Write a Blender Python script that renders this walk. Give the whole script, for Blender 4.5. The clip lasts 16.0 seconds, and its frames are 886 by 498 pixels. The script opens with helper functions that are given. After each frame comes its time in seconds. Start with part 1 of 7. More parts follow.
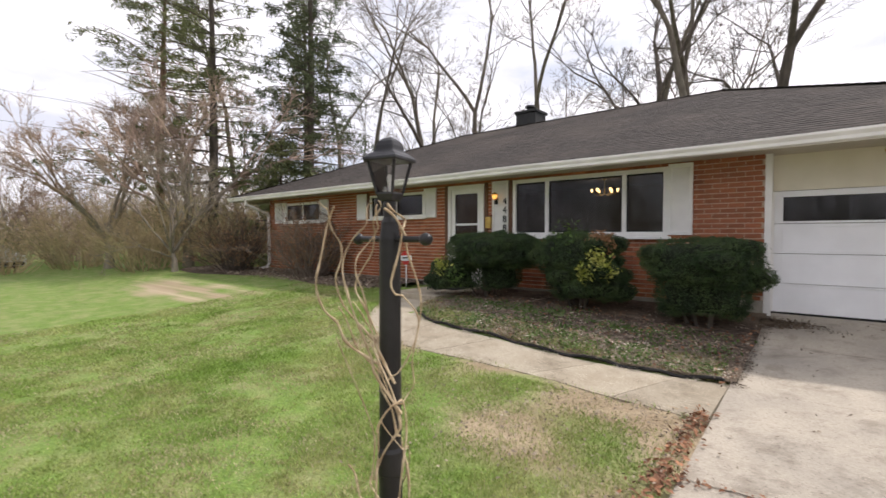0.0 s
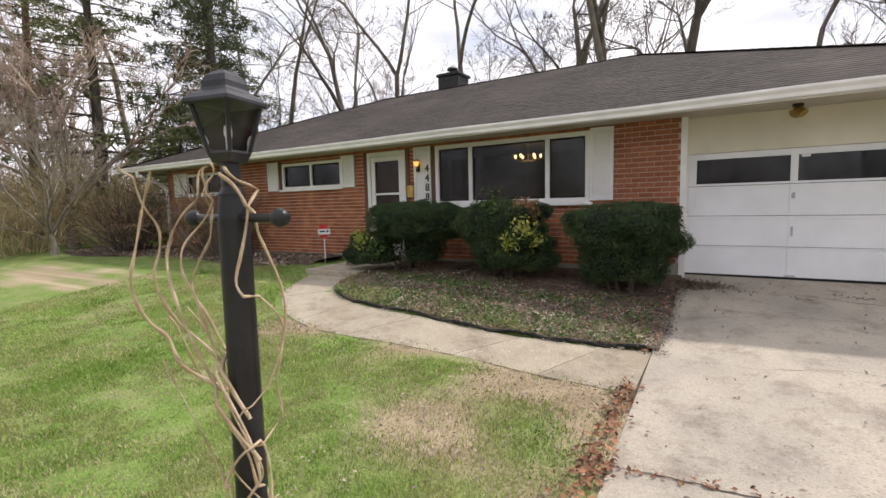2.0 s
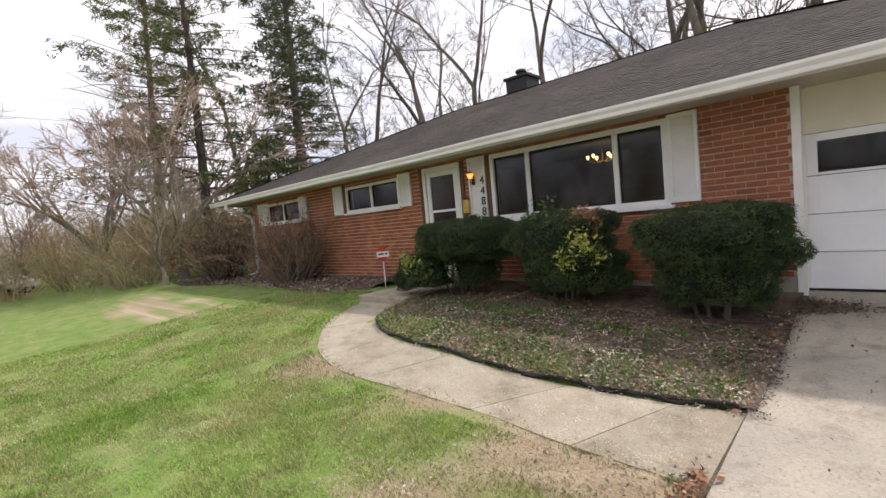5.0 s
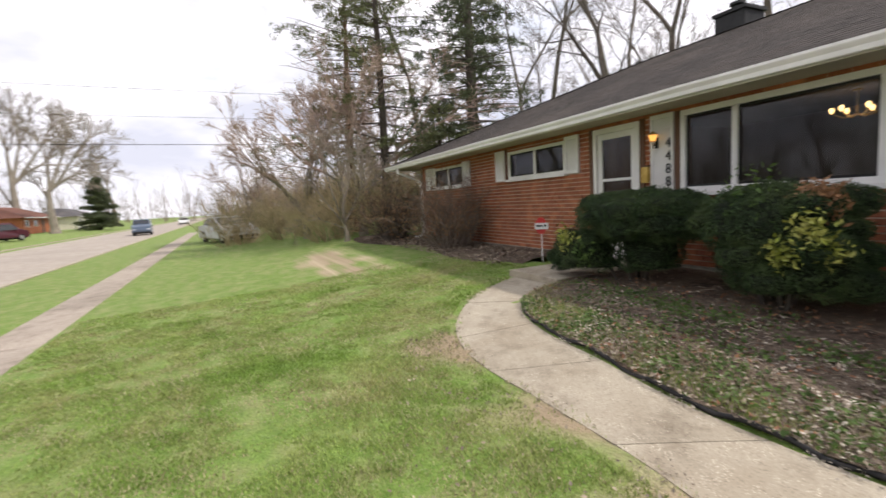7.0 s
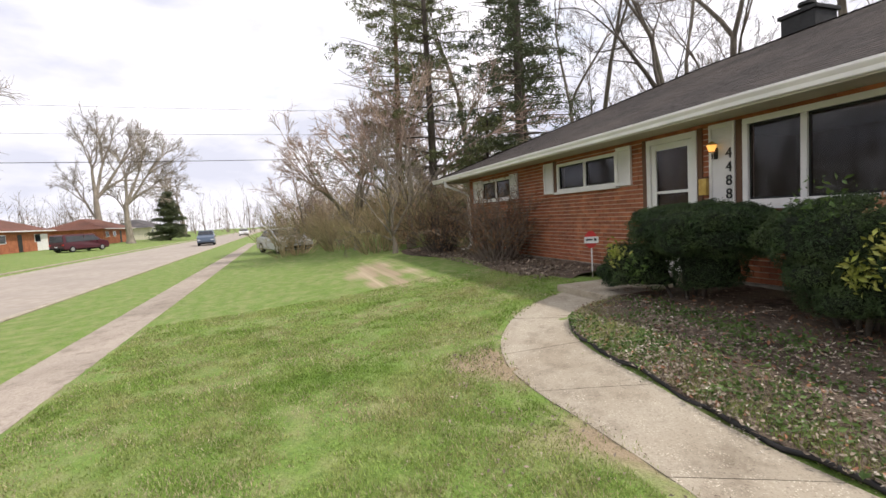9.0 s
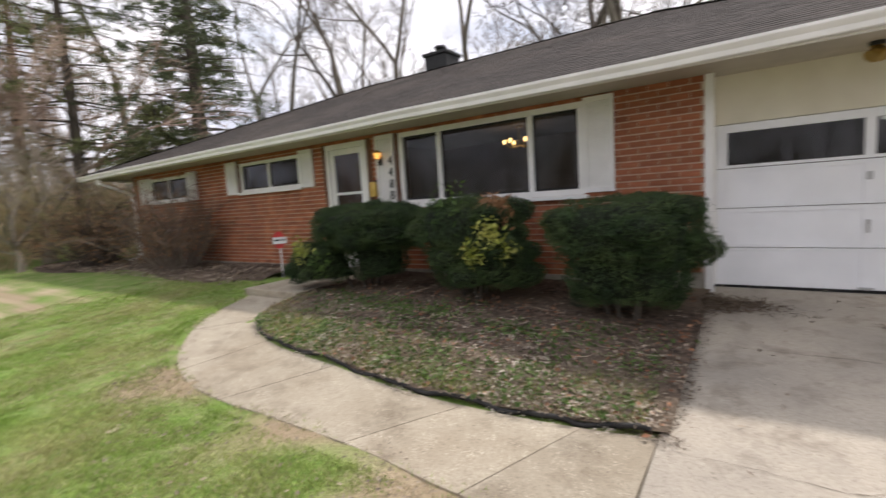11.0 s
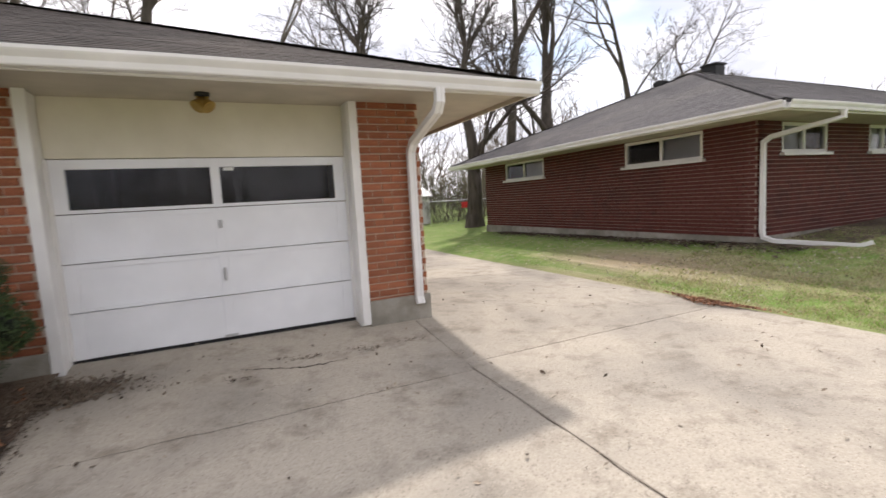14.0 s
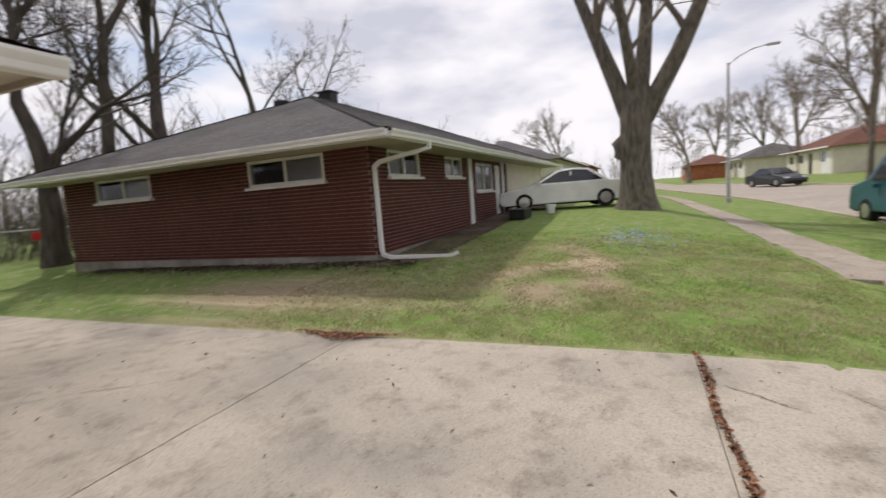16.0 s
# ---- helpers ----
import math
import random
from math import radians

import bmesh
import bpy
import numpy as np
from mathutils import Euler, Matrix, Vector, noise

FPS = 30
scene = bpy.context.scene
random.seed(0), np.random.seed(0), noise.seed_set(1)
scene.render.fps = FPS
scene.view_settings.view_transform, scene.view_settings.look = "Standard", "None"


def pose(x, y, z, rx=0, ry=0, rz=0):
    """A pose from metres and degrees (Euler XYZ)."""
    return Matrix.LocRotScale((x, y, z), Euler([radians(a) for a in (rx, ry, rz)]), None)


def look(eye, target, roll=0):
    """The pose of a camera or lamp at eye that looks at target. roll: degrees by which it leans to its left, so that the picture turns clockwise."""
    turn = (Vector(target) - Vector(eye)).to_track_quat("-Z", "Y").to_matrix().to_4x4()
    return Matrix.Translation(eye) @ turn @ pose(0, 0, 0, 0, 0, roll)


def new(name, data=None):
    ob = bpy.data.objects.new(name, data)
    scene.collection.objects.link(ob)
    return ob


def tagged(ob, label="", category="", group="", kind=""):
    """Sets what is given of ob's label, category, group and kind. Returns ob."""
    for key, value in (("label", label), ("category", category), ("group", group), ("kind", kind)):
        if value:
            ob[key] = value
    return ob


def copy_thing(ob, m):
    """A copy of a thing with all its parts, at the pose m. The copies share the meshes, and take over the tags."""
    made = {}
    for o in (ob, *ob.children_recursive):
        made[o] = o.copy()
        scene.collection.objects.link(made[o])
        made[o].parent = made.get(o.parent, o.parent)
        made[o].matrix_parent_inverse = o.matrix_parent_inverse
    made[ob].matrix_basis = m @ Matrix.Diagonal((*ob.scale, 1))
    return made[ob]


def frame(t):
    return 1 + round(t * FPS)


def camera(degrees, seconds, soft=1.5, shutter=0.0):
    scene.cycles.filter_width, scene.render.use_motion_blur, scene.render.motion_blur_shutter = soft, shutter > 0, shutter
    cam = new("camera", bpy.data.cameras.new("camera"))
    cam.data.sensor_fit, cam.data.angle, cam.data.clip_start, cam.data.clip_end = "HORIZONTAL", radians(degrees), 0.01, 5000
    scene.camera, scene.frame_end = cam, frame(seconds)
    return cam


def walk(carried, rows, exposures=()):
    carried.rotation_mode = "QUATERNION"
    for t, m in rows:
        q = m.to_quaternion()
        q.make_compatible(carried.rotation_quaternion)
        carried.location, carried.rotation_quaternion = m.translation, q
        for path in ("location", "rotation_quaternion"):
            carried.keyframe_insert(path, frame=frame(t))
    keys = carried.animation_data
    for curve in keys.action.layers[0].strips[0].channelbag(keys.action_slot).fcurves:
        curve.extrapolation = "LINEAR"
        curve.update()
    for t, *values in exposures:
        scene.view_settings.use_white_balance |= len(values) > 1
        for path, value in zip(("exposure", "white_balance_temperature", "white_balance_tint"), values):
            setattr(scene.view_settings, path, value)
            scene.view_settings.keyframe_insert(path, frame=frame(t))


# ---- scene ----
cam = camera(87.9, 16.0, 1.5, 0.4)
PATH = [
    (0, (0.273, -0.124, 1.638), (-1.006, 1.413, 1.583), -0.0),
    (0.5, (0.299, -0.008, 1.628), (-0.9, 1.591, 1.548), 0.3),
    (1, (0.265, 0.087, 1.635), (-0.948, 1.675, 1.555), 0.5),
    (1.5, (0.166, 0.238, 1.651), (-0.884, 1.934, 1.506), -0.3),
    (2, (0.101, 0.362, 1.651), (-0.927, 2.066, 1.459), -1.4),
    (2.5, (0.14, 0.497, 1.666), (-1.008, 2.127, 1.513), -2.8),
    (3, (0.232, 0.637, 1.669), (-1.01, 2.197, 1.517), -2.1),
    (3.5, (0.297, 0.796, 1.656), (-0.971, 2.336, 1.502), -3.1),
    (3.7, (0.298, 0.889, 1.652), (-0.962, 2.44, 1.566), -4.0),
    (5.8, (0.178, 1.812, 1.715), (-1.301, 3.147, 1.547), -2.9),
    (6, (0.121, 1.887, 1.716), (-1.393, 3.185, 1.569), -1.5),
    (6.5, (-0.052, 2.016, 1.707), (-1.664, 3.179, 1.483), -1.0),
    (7, (-0.135, 2.13, 1.722), (-1.937, 2.971, 1.512), -3.3),
    (7.5, (-0.147, 2.187, 1.723), (-2.031, 2.83, 1.524), -3.2),
    (8, (-0.166, 2.184, 1.748), (-2.069, 2.768, 1.552), -2.7),
    (8.2, (-0.166, 2.18, 1.751), (-2.067, 2.775, 1.573), -3.0),
    (10.3, (-0.037, 2.169, 1.753), (-1.741, 3.203, 1.583), -2.9),
    (10.5, (-0.016, 2.18, 1.743), (-1.593, 3.396, 1.557), -3.1),
    (11, (0.055, 2.235, 1.694), (-1.071, 3.873, 1.479), -3.7),
    (11.5, (0.143, 2.307, 1.689), (-0.627, 4.144, 1.509), -4.3),
    (12, (0.276, 2.471, 1.698), (-0.127, 4.414, 1.455), -4.1),
    (12.5, (0.435, 2.641, 1.718), (0.311, 4.621, 1.458), -3.5),
    (13, (0.607, 2.813, 1.742), (0.845, 4.788, 1.529), -3.6),
    (13.5, (0.803, 3.043, 1.752), (1.451, 4.919, 1.508), -2.9),
    (14, (1.041, 3.263, 1.769), (1.872, 5.07, 1.559), -3.2),
    (14.5, (1.337, 3.434, 1.78), (2.473, 5.065, 1.561), -3.8),
    (15, (1.596, 3.612, 1.799), (3.158, 4.842, 1.574), -3.2),
    (15.5, (1.836, 3.746, 1.815), (3.524, 4.786, 1.556), -2.5),
    (16, (2.057, 3.812, 1.846), (3.886, 4.588, 1.613), -4.4),
]
walk(cam, [(t, look(eye, target, roll)) for t, eye, target, roll in PATH], ((0.0, 0.2), (5.8, 0.18), (8.0, 0.13), (11.0, 0.2), (12.5, 0.42), (13.7, 0.38), (14.5, 0.16), (15.3, -0.06), (16.0, -0.26)))

# ---- world, sun ----
SUN_TO = Vector((1.05, 1.62, 2.62)).normalized()
sun = new("sun", bpy.data.lights.new("sun", "SUN"))
sun.data.energy, sun.data.angle, sun.data.color = 3.0, radians(2.0), (1.0, 0.925, 0.875)
sun.matrix_world = look(SUN_TO * 60, (0, 0, 0))
world = bpy.data.worlds.new("sky")
scene.world = world
world.use_nodes = True
wn, wl = world.node_tree.nodes, world.node_tree.links
wn.clear()
w_out, w_bg, w_mix = wn.new("ShaderNodeOutputWorld"), wn.new("ShaderNodeBackground"), wn.new("ShaderNodeMix")
w_sky, w_co, w_map = wn.new("ShaderNodeTexSky"), wn.new("ShaderNodeTexCoord"), wn.new("ShaderNodeMapping")
w_sky.sky_type, w_sky.sun_disc = "NISHITA", False
w_sky.sun_elevation, w_sky.sun_rotation = math.asin(SUN_TO.z), math.atan2(SUN_TO.x, SUN_TO.y)
w_n1, w_ramp, w_n2, w_ramp2, w_gain = (wn.new("ShaderNodeTexNoise"), wn.new("ShaderNodeValToRGB"), wn.new("ShaderNodeTexNoise"),
                                       wn.new("ShaderNodeValToRGB"), wn.new("ShaderNodeVectorMath"))
w_map.inputs["Scale"].default_value = (1.0, 1.0, 2.6)
w_n1.inputs["Scale"].default_value, w_n1.inputs["Detail"].default_value = 2.2, 6
w_n2.inputs["Scale"].default_value, w_n2.inputs["Detail"].default_value = 3.4, 7
w_ramp.color_ramp.elements[0].position, w_ramp.color_ramp.elements[1].position = 0.20, 0.42
w_ramp2.color_ramp.elements[0].position, w_ramp2.color_ramp.elements[1].position = 0.38, 0.6
w_ramp2.color_ramp.elements[0].color, w_ramp2.color_ramp.elements[1].color = (0.63, 0.635, 0.735, 1), (1.0, 0.965, 1.01, 1)
w_gain.operation = "SCALE"
w_gain.inputs["Scale"].default_value = 0.11
w_mix.data_type = "RGBA"
wl.new(w_co.outputs["Generated"], w_map.inputs["Vector"])
for n in (w_n1, w_n2):
    wl.new(w_map.outputs["Vector"], n.inputs["Vector"])
wl.new(w_n1.outputs["Fac"], w_ramp.inputs["Fac"])
wl.new(w_n2.outputs["Fac"], w_ramp2.inputs["Fac"])
wl.new(w_sky.outputs["Color"], w_gain.inputs[0])
wl.new(w_ramp.outputs["Color"], w_mix.inputs["Factor"])
wl.new(w_gain.outputs["Vector"], w_mix.inputs["A"])
wl.new(w_ramp2.outputs["Color"], w_mix.inputs["B"])
wl.new(w_mix.outputs["Result"], w_bg.inputs["Color"])
w_bg.inputs["Strength"].default_value = 1.2
wl.new(w_bg.outputs["Background"], w_out.inputs["Surface"])

# ---- materials ----
def mat(name, c1, c2, scale=8.0, c3=None, big=0.6, amount=0.5, rough=0.85, bump=0.3, fine=60.0, metal=0.0, vary=0.0, island=0.0,
        spec=0.35, stretch=(1, 1, 1), depth=0.01, pits=0.0, soft=0.14, flecks=0.0):
    """A surface with grain between c1 and c2, larger stains towards c3, fine relief, and piece-to-piece variation."""
    m = bpy.data.materials.new(name)
    m.use_nodes = True
    n, l = m.node_tree.nodes, m.node_tree.links
    b = n["Principled BSDF"]
    co, mp = n.new("ShaderNodeTexCoord"), n.new("ShaderNodeMapping")
    mp.inputs["Scale"].default_value = stretch
    l.new(co.outputs["Object"], mp.inputs["Vector"])
    grain = n.new("ShaderNodeTexNoise")
    grain.inputs["Scale"].default_value, grain.inputs["Detail"].default_value = scale, 5
    l.new(mp.outputs["Vector"], grain.inputs["Vector"])
    ramp = n.new("ShaderNodeValToRGB")
    ramp.color_ramp.elements[0].position, ramp.color_ramp.elements[1].position = 0.5 - soft, 0.5 + soft
    ramp.color_ramp.elements[0].color, ramp.color_ramp.elements[1].color = (*c1, 1), (*c2, 1)
    l.new(grain.outputs["Fac"], ramp.inputs["Fac"])
    colour = ramp.outputs["Color"]
    if c3:
        stain, sr, mix = n.new("ShaderNodeTexNoise"), n.new("ShaderNodeMapRange"), n.new("ShaderNodeMix")
        stain.inputs["Scale"].default_value, stain.inputs["Detail"].default_value = big, 4
        sr.inputs["From Min"].default_value, sr.inputs["From Max"].default_value, sr.inputs["To Max"].default_value = 0.42, 0.68, amount
        mix.data_type = "RGBA"
        l.new(mp.outputs["Vector"], stain.inputs["Vector"])
        l.new(stain.outputs["Fac"], sr.inputs["Value"])
        l.new(sr.outputs["Result"], mix.inputs["Factor"])
        l.new(colour, mix.inputs["A"])
        mix.inputs["B"].default_value = (*c3, 1)
        colour = mix.outputs["Result"]
    if pits:
        pn, pr, pm, dk = n.new("ShaderNodeTexNoise"), n.new("ShaderNodeMapRange"), n.new("ShaderNodeMix"), n.new("ShaderNodeTexNoise")
        pn.inputs["Scale"].default_value, pn.inputs["Detail"].default_value = 62.0, 8
        pr.inputs["From Min"].default_value, pr.inputs["From Max"].default_value, pr.inputs["To Max"].default_value = 0.57, 0.7, pits
        pm.data_type, pm.blend_type = "RGBA", "MULTIPLY"
        pm.inputs["B"].default_value = (0.42, 0.4, 0.38, 1)
        l.new(mp.outputs["Vector"], pn.inputs["Vector"])
        l.new(pn.outputs["Fac"], pr.inputs["Value"])
        l.new(pr.outputs["Result"], pm.inputs["Factor"])
        l.new(colour, pm.inputs["A"])
        colour = pm.outputs["Result"]
        dk.inputs["Scale"].default_value, dk.inputs["Detail"].default_value, dk.inputs["Roughness"].default_value = 3.1, 8, 0.7
        dr, dm = n.new("ShaderNodeMapRange"), n.new("ShaderNodeMix")
        dr.inputs["From Min"].default_value, dr.inputs["From Max"].default_value, dr.inputs["To Max"].default_value = 0.5, 0.7, min(1.0, pits * 1.5)
        dm.data_type, dm.blend_type = "RGBA", "MULTIPLY"
        dm.inputs["B"].default_value = (0.6, 0.58, 0.56, 1)
        l.new(mp.outputs["Vector"], dk.inputs["Vector"])
        l.new(dk.outputs["Fac"], dr.inputs["Value"])
        l.new(dr.outputs["Result"], dm.inputs["Factor"])
        l.new(colour, dm.inputs["A"])
        colour = dm.outputs["Result"]
    if flecks:
        vo, vr_, vm, vc = n.new("ShaderNodeTexVoronoi"), n.new("ShaderNodeMapRange"), n.new("ShaderNodeMix"), n.new("ShaderNodeTexNoise")
        vo.inputs["Scale"].default_value = 62.0
        vc.inputs["Scale"].default_value, vc.inputs["Detail"].default_value = 9.0, 4
        vr_.inputs["From Min"].default_value, vr_.inputs["From Max"].default_value = 0.34, 0.2
        amount_ = n.new("ShaderNodeMath")
        amount_.operation = "MULTIPLY"
        strength = n.new("ShaderNodeMapRange")
        strength.inputs["From Min"].default_value, strength.inputs["From Max"].default_value, strength.inputs["To Max"].default_value = 0.45, 0.68, flecks
        vm.data_type = "RGBA"
        vm.inputs["B"].default_value = (0.78, 0.7, 0.56, 1)
        for q in (vo, vc):
            l.new(mp.outputs["Vector"], q.inputs["Vector"])
        l.new(vo.outputs["Distance"], vr_.inputs["Value"])
        l.new(vc.outputs["Fac"], strength.inputs["Value"])
        l.new(vr_.outputs["Result"], amount_.inputs[0])
        l.new(strength.outputs["Result"], amount_.inputs[1])
        l.new(amount_.outputs["Value"], vm.inputs["Factor"])
        l.new(colour, vm.inputs["A"])
        colour = vm.outputs["Result"]
    if vary or island:
        hs, mr = n.new("ShaderNodeHueSaturation"), n.new("ShaderNodeMapRange")
        k = vary or island
        mr.inputs["To Min"].default_value, mr.inputs["To Max"].default_value = 1 - k, 1 + k
        if vary:
            l.new(n.new("ShaderNodeObjectInfo").outputs["Random"], mr.inputs["Value"])
        else:
            l.new(n.new("ShaderNodeNewGeometry").outputs["Random Per Island"], mr.inputs["Value"])
        l.new(mr.outputs["Result"], hs.inputs["Value"])
        l.new(colour, hs.inputs["Color"])
        colour = hs.outputs["Color"]
    l.new(colour, b.inputs["Base Color"])
    b.inputs["Roughness"].default_value, b.inputs["Metallic"].default_value = rough, metal
    b.inputs["Specular IOR Level"].default_value = spec
    if bump:
        f, bp = n.new("ShaderNodeTexNoise"), n.new("ShaderNodeBump")
        f.inputs["Scale"].default_value, f.inputs["Detail"].default_value = fine, 3
        l.new(mp.outputs["Vector"], f.inputs["Vector"])
        bp.inputs["Strength"].default_value, bp.inputs["Distance"].default_value = bump, depth
        l.new(f.outputs["Fac"], bp.inputs["Height"])
        l.new(bp.outputs["Normal"], b.inputs["Normal"])
    return m


def glow(name, colour, strength):
    m = bpy.data.materials.new(name)
    m.use_nodes = True
    b = m.node_tree.nodes["Principled BSDF"]
    b.inputs["Base Color"].default_value = (*colour, 1)
    b.inputs["Emission Color"].default_value, b.inputs["Emission Strength"].default_value = (*colour, 1), strength
    return m


def pane_glass(name, tint, gloss=1.0, rough=0.045):
    """Thin glass: see-through with a Fresnel reflection."""
    m = bpy.data.materials.new(name)
    m.use_nodes = True
    n, l = m.node_tree.nodes, m.node_tree.links
    n.remove(n["Principled BSDF"])
    t, g, f, mx = n.new("ShaderNodeBsdfTransparent"), n.new("ShaderNodeBsdfGlossy"), n.new("ShaderNodeFresnel"), n.new("ShaderNodeMixShader")
    t.inputs["Color"].default_value = (*tint, 1)
    g.inputs["Roughness"].default_value = rough
    g.inputs["Color"].default_value = (gloss, gloss, gloss, 1)
    f.inputs["IOR"].default_value = 1.5
    l.new(f.outputs["Fac"], mx.inputs["Fac"])
    l.new(t.outputs["BSDF"], mx.inputs[1])
    l.new(g.outputs["BSDF"], mx.inputs[2])
    l.new(mx.outputs["Shader"], n["Material Output"].inputs["Surface"])
    return m


def ground_mat():
    """Spring lawn: green and straw mixed, bare earth where the worn mask says so."""
    m = mat("lawn_ground", (0.105, 0.18, 0.03), (0.205, 0.305, 0.062), 26.0, (0.33, 0.31, 0.15), 3.6, 0.55, 0.95, 0.8, 45.0, depth=0.03, pits=0.3, soft=0.2, flecks=0.3)
    n, l = m.node_tree.nodes, m.node_tree.links
    b = n["Principled BSDF"]
    old = b.inputs["Base Color"].links[0].from_socket
    at, nz, cr = n.new("ShaderNodeAttribute"), n.new("ShaderNodeTexNoise"), n.new("ShaderNodeValToRGB")
    at.attribute_name = "worn"
    nz.inputs["Scale"].default_value, nz.inputs["Detail"].default_value, nz.inputs["Roughness"].default_value = 13.0, 8, 0.72
    cr.color_ramp.elements[0].color, cr.color_ramp.elements[1].color = (0.22, 0.16, 0.095, 1), (0.52, 0.43, 0.29, 1)
    cr.color_ramp.elements[0].position, cr.color_ramp.elements[1].position = 0.38, 0.62
    add, mr, mx = n.new("ShaderNodeMath"), n.new("ShaderNodeMapRange"), n.new("ShaderNodeMix")
    mx.data_type = "RGBA"
    l.new(nz.outputs["Fac"], cr.inputs["Fac"])
    l.new(at.outputs["Fac"], add.inputs[0])
    l.new(nz.outputs["Fac"], add.inputs[1])
    mr.inputs["From Min"].default_value, mr.inputs["From Max"].default_value = 0.82, 1.2
    l.new(add.outputs["Value"], mr.inputs["Value"])
    l.new(mr.outputs["Result"], mx.inputs["Factor"])
    l.new(old, mx.inputs["A"])
    l.new(cr.outputs["Color"], mx.inputs["B"])
    l.new(mx.outputs["Result"], b.inputs["Base Color"])
    return m


